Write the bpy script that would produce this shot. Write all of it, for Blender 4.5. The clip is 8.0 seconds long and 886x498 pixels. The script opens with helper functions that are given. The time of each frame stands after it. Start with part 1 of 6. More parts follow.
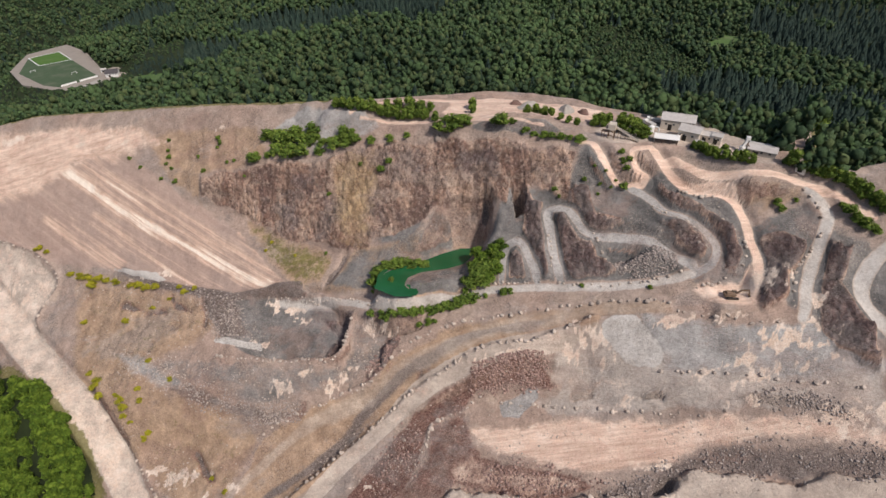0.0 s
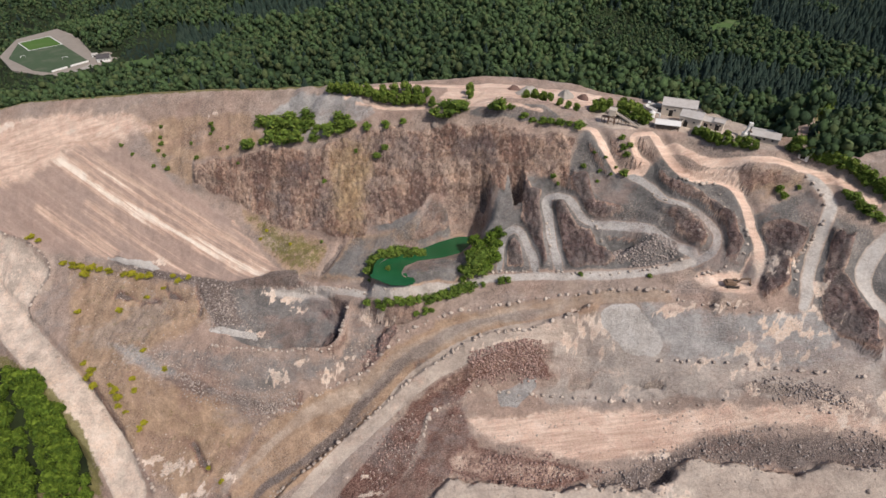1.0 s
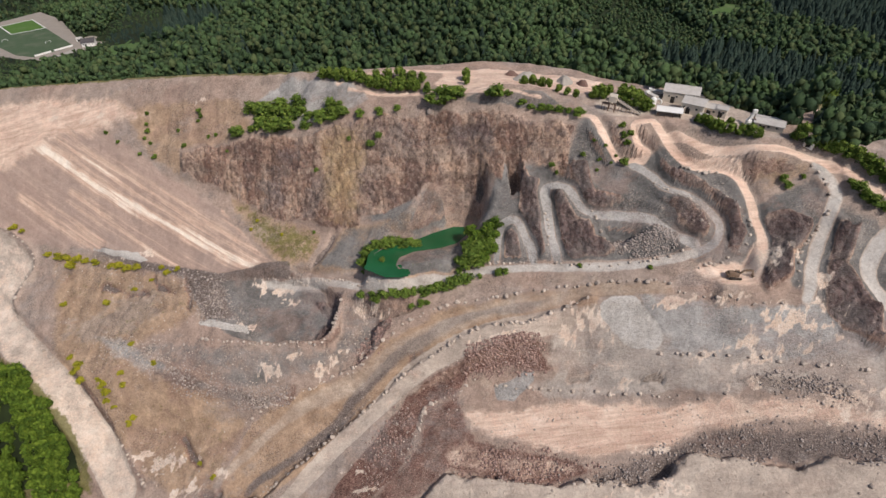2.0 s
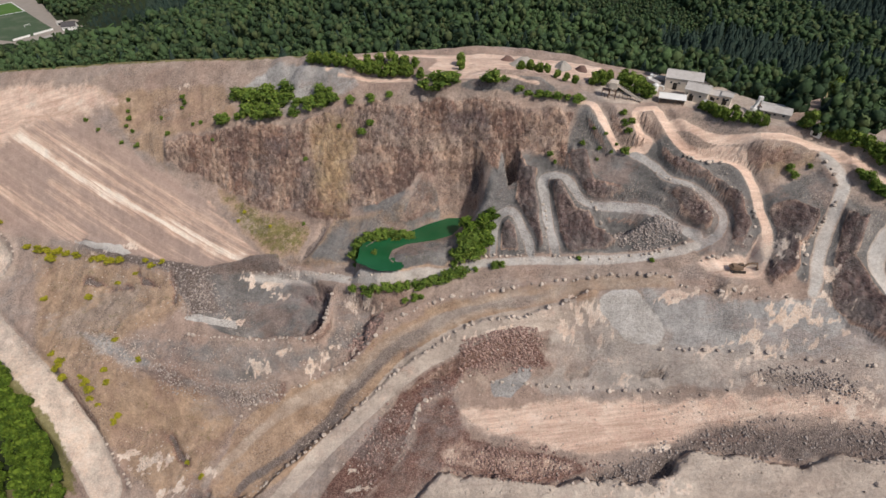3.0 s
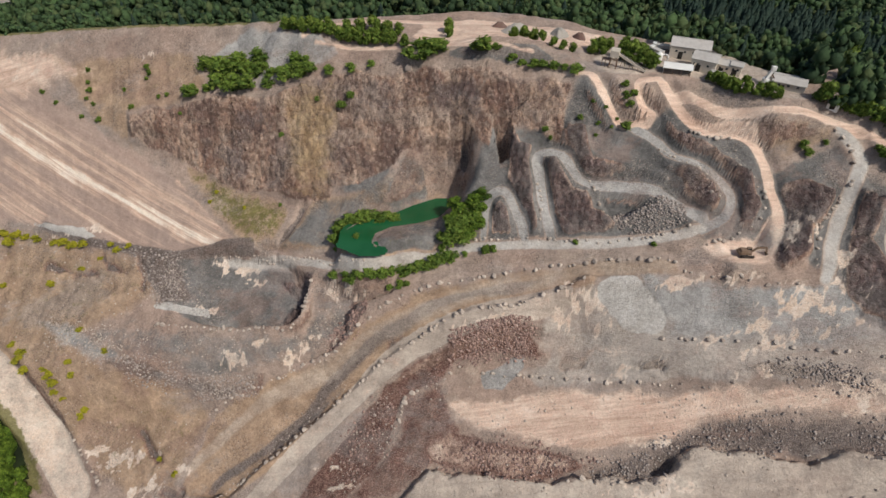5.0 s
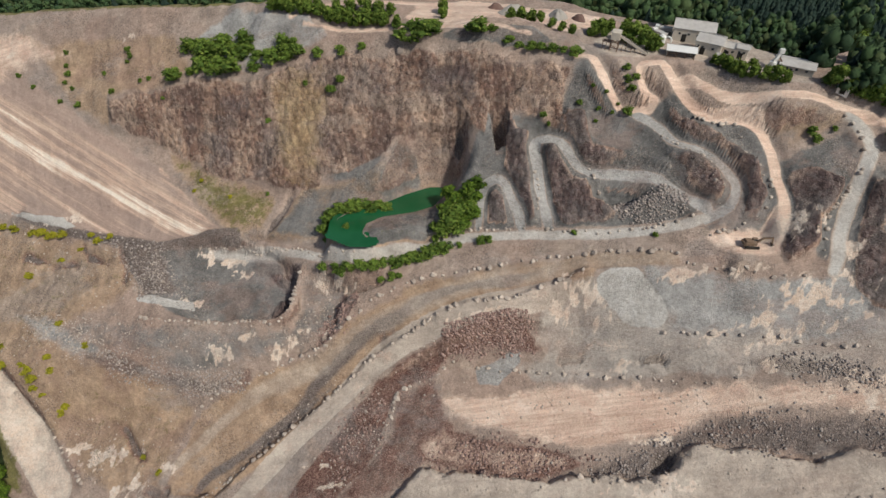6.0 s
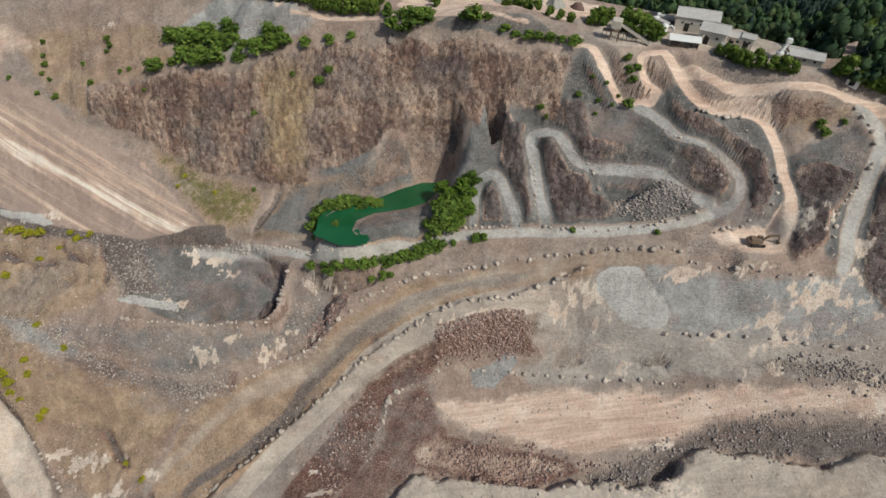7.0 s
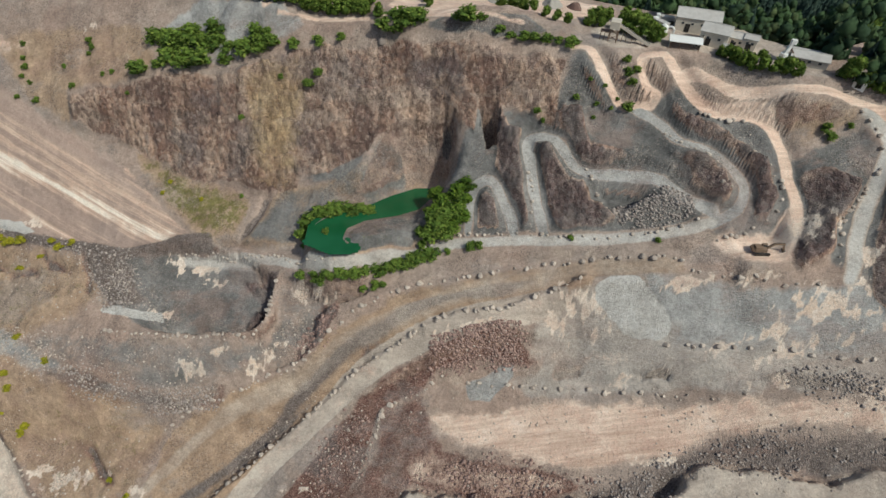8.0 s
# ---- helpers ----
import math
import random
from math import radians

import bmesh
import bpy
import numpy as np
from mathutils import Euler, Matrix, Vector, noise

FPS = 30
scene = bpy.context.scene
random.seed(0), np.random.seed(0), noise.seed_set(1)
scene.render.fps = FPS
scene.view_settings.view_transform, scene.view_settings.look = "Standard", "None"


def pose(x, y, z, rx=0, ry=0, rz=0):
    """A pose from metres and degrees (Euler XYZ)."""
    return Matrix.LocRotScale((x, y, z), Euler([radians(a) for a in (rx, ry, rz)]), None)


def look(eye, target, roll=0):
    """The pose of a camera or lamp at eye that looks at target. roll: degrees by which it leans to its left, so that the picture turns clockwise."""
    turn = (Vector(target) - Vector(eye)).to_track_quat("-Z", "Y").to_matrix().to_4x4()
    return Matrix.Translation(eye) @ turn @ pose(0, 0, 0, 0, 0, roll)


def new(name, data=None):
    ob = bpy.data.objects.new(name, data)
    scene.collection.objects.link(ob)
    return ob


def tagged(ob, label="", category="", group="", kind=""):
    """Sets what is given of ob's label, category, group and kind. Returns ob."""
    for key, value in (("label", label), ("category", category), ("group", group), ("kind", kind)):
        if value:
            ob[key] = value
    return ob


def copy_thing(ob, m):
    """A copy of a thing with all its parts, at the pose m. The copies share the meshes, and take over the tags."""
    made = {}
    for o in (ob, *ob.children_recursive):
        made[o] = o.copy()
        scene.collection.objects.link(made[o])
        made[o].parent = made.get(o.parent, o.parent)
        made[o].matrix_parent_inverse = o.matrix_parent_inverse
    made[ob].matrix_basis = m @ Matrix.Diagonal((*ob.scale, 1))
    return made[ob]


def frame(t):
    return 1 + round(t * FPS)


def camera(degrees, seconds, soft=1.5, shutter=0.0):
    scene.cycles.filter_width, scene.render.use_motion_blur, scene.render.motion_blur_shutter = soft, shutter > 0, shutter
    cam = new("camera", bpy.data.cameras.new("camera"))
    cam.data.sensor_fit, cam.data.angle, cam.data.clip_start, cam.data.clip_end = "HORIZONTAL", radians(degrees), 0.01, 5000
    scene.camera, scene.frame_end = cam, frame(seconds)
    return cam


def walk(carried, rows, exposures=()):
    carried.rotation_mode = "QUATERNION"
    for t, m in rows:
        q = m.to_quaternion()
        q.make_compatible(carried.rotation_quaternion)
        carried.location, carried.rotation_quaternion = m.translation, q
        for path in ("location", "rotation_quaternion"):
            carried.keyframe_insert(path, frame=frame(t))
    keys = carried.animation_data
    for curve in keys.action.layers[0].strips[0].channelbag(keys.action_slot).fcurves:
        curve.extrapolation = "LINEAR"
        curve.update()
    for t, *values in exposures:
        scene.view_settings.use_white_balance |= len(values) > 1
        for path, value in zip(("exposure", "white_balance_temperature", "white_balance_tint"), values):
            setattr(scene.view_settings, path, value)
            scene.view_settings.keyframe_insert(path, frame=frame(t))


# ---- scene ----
cam = camera(80.0, 8.0)
PATH = [
    (0, (1.07, -24.93, 165.17), (-2.72, 56.25, 106.89), -1.26),
    (0.5, (1.20, -23.71, 164.53), (-2.43, 56.73, 105.23), -1.26),
    (1, (1.38, -21.61, 163.60), (-2.04, 58.11, 103.33), -1.22),
    (1.5, (1.06, -18.83, 162.50), (-1.89, 60.16, 101.25), -1.08),
    (3, (-0.22, -7.72, 156.99), (-1.27, 69.24, 93.14), -0.40),
    (3.5, (-0.08, -3.62, 155.19), (-0.62, 72.55, 90.40), -0.23),
    (4, (0.00, -0.00, 153.00), (-0.00, 75.47, 87.39), -0.00),
    (4.5, (0.50, 3.58, 150.77), (0.91, 78.31, 84.33), 0.16),
    (6, (1.76, 12.93, 142.10), (3.47, 86.00, 73.86), 0.85),
    (6.5, (1.98, 15.91, 139.21), (4.22, 88.43, 70.39), 1.14),
    (7, (2.54, 20.11, 137.55), (5.19, 92.41, 68.51), 1.29),
    (7.5, (3.11, 24.07, 136.15), (6.19, 96.37, 67.13), 1.41),
    (8, (3.76, 27.44, 135.23), (7.09, 99.69, 66.17), 1.43),
]
walk(cam, [(t, look(eye, target, roll)) for t, eye, target, roll in PATH], [(0, -0.24, 6500, 14), (4, -0.36, 6450, 10), (6.5, -0.44, 6330, 4), (8, -0.44, 6150, 0)])

# ---- world, sun ----
SUN_ELEV, SUN_TURN = 48.0, 134.0  # degrees above the horizon; degrees clockwise from +y, so it stands behind the camera's right shoulder
world = bpy.data.worlds.new("sky")
scene.world = world
world.use_nodes = True
wn = world.node_tree.nodes
sky = wn.new("ShaderNodeTexSky")
sky.sky_type = "NISHITA"
sky.sun_disc = False
sky.sun_elevation = radians(SUN_ELEV)
sky.sun_rotation = radians(SUN_TURN)
sky.dust_density = 2.5
world.node_tree.links.new(sky.outputs[0], wn["Background"].inputs[0])
wn["Background"].inputs[1].default_value = 0.10
sun_data = bpy.data.lights.new("sun", "SUN")
sun_data.energy = 3.7
sun_data.angle = radians(2.0)
sun_data.color = (1.0, 0.93, 0.83)
sun_ob = new("sun", sun_data)
sun_way = Vector((math.sin(radians(SUN_TURN)) * math.cos(radians(SUN_ELEV)), math.cos(radians(SUN_TURN)) * math.cos(radians(SUN_ELEV)), math.sin(radians(SUN_ELEV))))
sun_ob.matrix_world = look(sun_way * 400, (0, 0, 0))

rng = np.random.default_rng(7)


# ---- materials ----
class Nodes:
    """A small helper to write node materials in few lines."""

    def __init__(self, name):
        self.mat = bpy.data.materials.new(name)
        self.mat.use_nodes = True
        self.t = self.mat.node_tree
        self.bsdf = self.t.nodes["Principled BSDF"]

    def put(self, sock, value):
        if hasattr(value, "links"):
            self.t.links.new(value, sock)
        elif isinstance(value, (tuple, list)) and len(value) == 3 and sock.type == "RGBA":
            sock.default_value = (*value, 1)
        else:
            sock.default_value = value

    def node(self, kind, **ins):
        n = self.t.nodes.new(kind)
        for k, v in ins.items():
            self.put(n.inputs[k.replace("_", " ")], v)
        return n

    def where(self):
        return self.node("ShaderNodeNewGeometry").outputs["Position"]

    def attr(self, name):
        n = self.node("ShaderNodeAttribute")
        n.attribute_name = name
        return n

    def noise(self, scale, detail=4.0, rough=0.55, vec=None, stretch=None):
        vec = vec or self.where()
        if stretch:
            vec = self.node("ShaderNodeMapping", Vector=vec, Scale=stretch).outputs[0]
        return self.node("ShaderNodeTexNoise", Vector=vec, Scale=scale, Detail=detail, Roughness=rough).outputs["Fac"]

    def math(self, op, a, b=0.0, clamp=False):
        n = self.t.nodes.new("ShaderNodeMath")
        n.operation, n.use_clamp = op, clamp
        self.put(n.inputs[0], a), self.put(n.inputs[1], b)
        return n.outputs[0]

    def ramp(self, fac, lo, hi):
        n = self.node("ShaderNodeMapRange", Value=fac)
        n.interpolation_type = "SMOOTHSTEP"
        n.inputs[1].default_value, n.inputs[2].default_value = lo, hi
        return n.outputs[0]

    def mix(self, fac, a, b, blend="MIX"):
        n = self.t.nodes.new("ShaderNodeMix")
        n.data_type, n.blend_type = "RGBA", blend
        self.put(n.inputs[0], fac), self.put(n.inputs[6], a), self.put(n.inputs[7], b)
        return n.outputs[2]

    def finish(self, colour, rough=0.9, bump=None, strength=0.4, dist=0.3, metal=0.0):
        self.put(self.bsdf.inputs["Base Color"], colour)
        self.put(self.bsdf.inputs["Roughness"], rough)
        self.bsdf.inputs["Metallic"].default_value = metal
        self.bsdf.inputs["Specular IOR Level"].default_value = 0.25
        if bump is not None:
            b = self.node("ShaderNodeBump", Height=bump)
            b.inputs["Strength"].default_value, b.inputs["Distance"].default_value = strength, dist
            self.t.links.new(b.outputs[0], self.bsdf.inputs["Normal"])
        return self.mat


def ground_material():
    """Quarry ground: the plan's soils blend by the masks of the sheet, with grain at several scales."""
    n = Nodes("quarry_ground")
    a, b, c, d = (n.node("ShaderNodeSeparateColor", Color=n.attr(k).outputs["Color"]).outputs for k in ("soil_a", "soil_b", "soil_c", "soil_d"))
    e = n.node("ShaderNodeSeparateColor", Color=n.attr("soil_e").outputs["Color"]).outputs
    cream, redwall_shade, dark_grey = e[0], e[1], e[2]
    sand, grey, red = a[0], a[1], a[2]
    ochre, pale, dark = b[0], b[1], b[2]
    grass, rock, road = c[0], c[1], c[2]
    spoil, patch, wall = d[0], d[1], d[2]
    big, mid, fine = n.noise(0.02, 5), n.noise(0.12, 6, 0.6), n.noise(0.9, 6, 0.7)
    patchy = n.noise(0.06, 7, 0.68, stretch=(0.6, 1.0, 1.0))
    stones = n.node("ShaderNodeTexVoronoi", Vector=n.where(), Scale=2.4)
    pebbles = n.node("ShaderNodeTexVoronoi", Vector=n.where(), Scale=3.0)
    stone_tone = n.node("ShaderNodeSeparateColor", Color=stones.outputs["Color"]).outputs[0]
    pebble_tone = n.node("ShaderNodeSeparateColor", Color=pebbles.outputs["Color"]).outputs[0]
    col = n.mix(n.ramp(big, 0.35, 0.65), (0.40, 0.292, 0.235), (0.37, 0.295, 0.25))
    col = n.mix(n.math("MULTIPLY", n.ramp(mid, 0.45, 0.75), 0.55), col, (0.38, 0.29, 0.235))
    col = n.mix(n.math("MULTIPLY", n.ramp(patchy, 0.52, 0.66), 0.35), col, (0.24, 0.19, 0.165))
    col = n.mix(n.math("MULTIPLY", n.ramp(n.noise(0.09, 7, 0.72), 0.54, 0.66), 0.55), col, (0.47, 0.375, 0.30))
    reddish, greyish = n.noise(0.03, 8, 0.7, stretch=(0.7, 1.2, 1.0)), n.noise(0.024, 8, 0.72, stretch=(0.8, 1.3, 1.1))

    def blend(col, mask, tint, lo=0.35, hi=0.65, soft=0.5):
        worn = n.math("ADD", mask, n.math("MULTIPLY", n.math("SUBTRACT", mid, 0.5), soft))
        worn = n.math("ADD", worn, n.math("MULTIPLY", n.math("SUBTRACT", fine, 0.5), soft * 0.5))
        return n.mix(n.ramp(worn, lo, hi), col, tint)

    col = blend(col, ochre, n.mix(n.ramp(mid, 0.3, 0.7), (0.345, 0.235, 0.16), (0.47, 0.335, 0.232)))
    turned = n.node("ShaderNodeMapping", Vector=n.where(), Rotation=(0, 0, 0.52)).outputs[0]
    streaks = n.noise(0.55, 6, 0.7, vec=turned, stretch=(0.012, 1.0, 0.1))
    slope_col = n.mix(n.ramp(streaks, 0.25, 0.75), (0.40, 0.285, 0.235), (0.46, 0.345, 0.285))
    slope_col = n.mix(n.math("MULTIPLY", n.ramp(n.noise(0.012, 3), 0.44, 0.6), 0.35), slope_col, (0.36, 0.285, 0.25))
    slope_col = n.mix(n.math("MULTIPLY", n.ramp(streaks, 0.58, 0.72), 0.3), slope_col, (0.60, 0.43, 0.33))
    run = n.math("ADD", cream, n.math("MULTIPLY", n.math("MULTIPLY", n.math("SUBTRACT", streaks, 0.5), 2.6), n.ramp(cream, 0.05, 0.4)))
    slope_col = n.mix(n.ramp(run, 0.15, 0.75), slope_col, (0.66, 0.47, 0.36))
    slope_col = n.mix(n.ramp(run, 0.62, 1.1), slope_col, (0.95, 0.83, 0.70))
    col = blend(col, spoil, slope_col, soft=0.2)
    col = blend(col, grey, n.mix(n.ramp(patchy, 0.35, 0.65), (0.32, 0.308, 0.295), (0.46, 0.44, 0.42)))
    # A darker grey over the pit floor, its banks and some walls.
    col = blend(col, dark_grey, n.mix(n.ramp(patchy, 0.35, 0.65), (0.135, 0.13, 0.125), (0.24, 0.228, 0.217)))
    col = blend(col, red, n.mix(n.ramp(stone_tone, 0.2, 0.9), (0.145, 0.074, 0.06), (0.315, 0.19, 0.152)))
    jog = n.node("ShaderNodeMapping", Vector=n.where(), Scale=(1.0, 0.7, 0.7)).outputs[0]
    upright = n.noise(0.16, 8, 0.68, vec=jog)
    cracks = n.noise(0.5, 6, 0.72, vec=jog)
    layers = n.noise(0.10, 6, 0.65, stretch=(0.25, 1.0, 1.3))
    big_block = n.node("ShaderNodeTexVoronoi", Vector=jog, Scale=0.34, Randomness=1.0)
    block = n.node("ShaderNodeTexVoronoi", Vector=jog, Scale=0.95, Randomness=1.0)
    big_tone = n.node("ShaderNodeSeparateColor", Color=big_block.outputs["Color"]).outputs[0]
    block_tone = n.node("ShaderNodeSeparateColor", Color=block.outputs["Color"]).outputs[0]
    columns = n.noise(0.055, 6, 0.62, stretch=(1.0, 0.4, 0.4))
    shelves = n.noise(0.05, 6, 0.62, stretch=(0.2, 1.0, 1.5))
    rockcol = n.mix(n.ramp(upright, 0.34, 0.66), (0.27, 0.155, 0.115), (0.47, 0.31, 0.232))
    rockcol = n.mix(n.math("MULTIPLY", n.ramp(columns, 0.49, 0.55), 0.9), rockcol, n.mix(n.ramp(upright, 0.35, 0.65), (0.49, 0.325, 0.235), (0.64, 0.47, 0.365)))
    rockcol = n.mix(n.math("MULTIPLY", n.ramp(columns, 0.46, 0.40), 0.8), rockcol, n.mix(upright, (0.15, 0.088, 0.072), (0.27, 0.175, 0.145)))
    rockcol = n.mix(n.math("MULTIPLY", n.ramp(n.noise(0.028, 5, 0.6), 0.54, 0.62), 0.7), rockcol, (0.27, 0.225, 0.21))
    rockcol = n.mix(n.math("MULTIPLY", n.ramp(shelves, 0.53, 0.57), 0.6), rockcol, (0.52, 0.395, 0.315))
    rockcol = n.mix(n.math("MULTIPLY", n.ramp(shelves, 0.45, 0.41), 0.55), rockcol, (0.17, 0.115, 0.097))
    rockcol = n.mix(n.math("MULTIPLY", n.ramp(big_tone, 0.62, 0.9), 0.55), rockcol, (0.20, 0.125, 0.105))
    rockcol = n.mix(n.math("MULTIPLY", n.ramp(block_tone, 0.62, 0.95), 0.5), rockcol, (0.54, 0.41, 0.33))
    rockcol = n.mix(n.math("MULTIPLY", n.ramp(block_tone, 0.30, 0.08), 0.55), rockcol, (0.14, 0.09, 0.076))
    rockcol = n.mix(n.math("MULTIPLY", n.ramp(cracks, 0.56, 0.66), 0.6), rockcol, (0.10, 0.068, 0.058))
    rockcol = n.mix(n.math("MULTIPLY", n.ramp(layers, 0.40, 0.28), 0.55), rockcol, (0.15, 0.105, 0.09))
    col = blend(col, rock, rockcol, soft=0.5)
    # West-facing walls: dark red rock, with their shade painted into the colour too.
    red_shade_col = n.mix(n.ramp(cracks, 0.35, 0.65), (0.24, 0.165, 0.15), (0.095, 0.068, 0.066))
    red_shade_col = n.mix(n.math("MULTIPLY", n.ramp(block_tone, 0.6, 0.95), 0.5), red_shade_col, (0.34, 0.27, 0.25))
    red_shade_col = n.mix(n.math("MULTIPLY", n.ramp(n.noise(0.08, 6, 0.7), 0.46, 0.58), 0.75), red_shade_col, (0.24, 0.205, 0.19))
    col = blend(col, redwall_shade, red_shade_col, 0.3, 0.8, soft=1.2)
    col = blend(col, wall, n.mix(n.math("MULTIPLY", n.ramp(cracks, 0.45, 0.66), 0.7), n.mix(n.ramp(upright, 0.32, 0.66), (0.42, 0.275, 0.155), (0.58, 0.425, 0.26)), (0.22, 0.14, 0.10)), 0.2, 0.9, soft=1.3)
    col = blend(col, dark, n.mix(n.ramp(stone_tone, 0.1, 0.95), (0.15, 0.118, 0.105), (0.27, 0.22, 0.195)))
    tracks = n.noise(0.45, 6, 0.75, stretch=(0.05, 1.0, 0.3))
    col = blend(col, road, n.mix(n.ramp(n.math("ADD", n.math("MULTIPLY", tracks, 0.3), n.math("MULTIPLY", patchy, 0.7)), 0.36, 0.64), (0.40, 0.328, 0.275), (0.62, 0.525, 0.44)), soft=0.25)
    col = blend(col, sand, n.mix(n.ramp(n.math("ADD", n.math("MULTIPLY", tracks, 0.6), n.math("MULTIPLY", patchy, 0.4)), 0.35, 0.65), (0.54, 0.37, 0.285), (0.88, 0.68, 0.55)), soft=0.7)
    col = blend(col, patch, n.mix(fine, (0.66, 0.52, 0.42), (0.86, 0.72, 0.60)), 0.4, 0.9, soft=1.3)
    col = blend(col, pale, n.mix(n.ramp(patchy, 0.3, 0.7), (0.50, 0.47, 0.435), (0.62, 0.585, 0.545)), soft=0.3)
    bare = n.math("SUBTRACT", 1.0, n.math("MAXIMUM", n.math("MAXIMUM", sand, n.math("MULTIPLY", road, 0.8)), n.math("MAXIMUM", spoil, n.math("MAXIMUM", pale, rock))), True)
    col = n.mix(n.math("MULTIPLY", n.math("MULTIPLY", n.ramp(reddish, 0.52, 0.60), bare), 0.4), col, (0.31, 0.20, 0.16))
    col = n.mix(n.math("MULTIPLY", n.math("MULTIPLY", n.ramp(greyish, 0.52, 0.60), bare), 0.4), col, (0.31, 0.285, 0.27))
    col = n.mix(n.math("MULTIPLY", n.math("MULTIPLY", n.ramp(n.noise(0.16, 8, 0.78), 0.54, 0.64), bare), 0.25), col, (0.15, 0.115, 0.10))
    tuft = n.math("ADD", grass, n.math("MULTIPLY", n.math("SUBTRACT", n.noise(0.35, 5, 0.7), 0.5), 1.2))
    col = n.mix(n.math("MULTIPLY", n.ramp(tuft, 0.5, 0.8), 0.85), col, n.mix(fine, (0.09, 0.095, 0.025), (0.22, 0.20, 0.05)))
    loose = n.math("MULTIPLY", n.ramp(n.noise(0.05, 4, 0.6), 0.42, 0.62), n.math("SUBTRACT", 1.0, n.math("MAXIMUM", n.math("MAXIMUM", sand, road), n.math("MULTIPLY", spoil, 0.9)), True))
    col = n.mix(n.math("MULTIPLY", n.math("MULTIPLY", n.ramp(pebble_tone, 0.80, 0.9), loose), 0.5), col, (0.46, 0.38, 0.32))
    col = n.mix(n.math("MULTIPLY", n.math("MULTIPLY", n.ramp(pebble_tone, 0.22, 0.1), loose), 0.6), col, (0.10, 0.078, 0.07))
    col = n.mix(n.math("MULTIPLY", n.ramp(n.noise(1.5, 5, 0.8), 0.55, 0.64), 0.34), col, (0.13, 0.10, 0.09))
    speck = n.mix(n.ramp(n.math("ADD", n.math("MULTIPLY", n.noise(0.8, 6, 0.8), 0.6), n.math("MULTIPLY", n.noise(0.14, 4, 0.6), 0.4)), 0.34, 0.66), (0.16, 0.16, 0.16), (0.84, 0.84, 0.84))
    col = n.mix(n.math("SUBTRACT", 0.44, n.math("MULTIPLY", n.math("MAXIMUM", n.math("MAXIMUM", sand, spoil), n.math("MULTIPLY", road, 0.6)), 0.25)), col, speck, "OVERLAY")
    broken = n.math("MAXIMUM", n.math("MAXIMUM", rock, dark), n.math("MAXIMUM", red, n.math("MULTIPLY", loose, 0.4)))
    relief = n.math("ADD", n.math("MULTIPLY", mid, 0.8), n.math("MULTIPLY", fine, 0.4))
    relief = n.math("ADD", relief, n.math("MULTIPLY", n.math("MULTIPLY", n.math("SUBTRACT", 1.0, stones.outputs["Distance"]), broken), 0.6))
    relief = n.math("ADD", relief, n.math("MULTIPLY", n.math("ADD", n.math("SUBTRACT", 1.0, cracks), n.math("MULTIPLY", n.math("SUBTRACT", 1.0, big_block.outputs["Distance"]), 1.4)), n.math("MULTIPLY", rock, 1.1)))
    return n.finish(col, 0.95, relief, 0.85, 1.1)


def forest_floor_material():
    n = Nodes("forest_floor_shaded")
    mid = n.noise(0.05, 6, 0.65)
    # Near-black, since the shade under the trees is painted into this colour.
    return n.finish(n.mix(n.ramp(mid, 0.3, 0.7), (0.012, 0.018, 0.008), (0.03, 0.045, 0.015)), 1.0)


def leaf_material(name, lo, hi, warm):
    n = Nodes(name)
    geo = n.node("ShaderNodeNewGeometry")
    info = n.node("ShaderNodeObjectInfo")
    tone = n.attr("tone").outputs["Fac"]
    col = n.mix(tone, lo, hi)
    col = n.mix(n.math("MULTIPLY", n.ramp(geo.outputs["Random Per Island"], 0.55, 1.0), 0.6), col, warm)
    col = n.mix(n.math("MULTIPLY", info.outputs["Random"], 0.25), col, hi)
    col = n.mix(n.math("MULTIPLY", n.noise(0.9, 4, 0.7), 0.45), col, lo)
    n.bsdf.inputs["Sheen Weight"].default_value = 0.0
    return n.finish(col, 0.85, n.noise(2.2, 4, 0.7), 0.9, 0.5)


def water_material():
    n = Nodes("green_water")
    col = n.mix(n.ramp(n.noise(0.05, 3), 0.35, 0.65), (0.012, 0.085, 0.030), (0.02, 0.115, 0.045))
    m = n.finish(col, 0.08, n.noise(1.5, 3), 0.05, 0.05)
    n.bsdf.inputs["Specular IOR Level"].default_value = 0.4
    return m


def plain(name, colour, rough=0.7, metal=0.0, vary=0.25, scale=1.2, bump=0.1):
    n = Nodes(name)
    grain = n.noise(scale, 6, 0.65)
    dirt = n.noise(scale * 0.2, 4, 0.6)
    col = n.mix(n.math("MULTIPLY", n.ramp(grain, 0.3, 0.75), vary), colour, tuple(v * 0.55 for v in colour))
    col = n.mix(n.math("MULTIPLY", n.ramp(dirt, 0.45, 0.8), vary), col, (0.30, 0.25, 0.21))
    return n.finish(col, rough, grain, bump, 0.05, metal)


GROUND = ground_material()
FLOOR = forest_floor_material()
WATER = water_material()
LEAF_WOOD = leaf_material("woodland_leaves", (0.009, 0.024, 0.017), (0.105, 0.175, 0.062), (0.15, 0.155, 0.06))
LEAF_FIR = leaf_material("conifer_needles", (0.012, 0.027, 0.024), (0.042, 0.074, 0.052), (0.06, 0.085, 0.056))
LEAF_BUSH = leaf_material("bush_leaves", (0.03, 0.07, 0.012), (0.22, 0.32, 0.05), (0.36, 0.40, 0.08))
BARK = plain("bark", (0.10, 0.075, 0.055), 0.95)
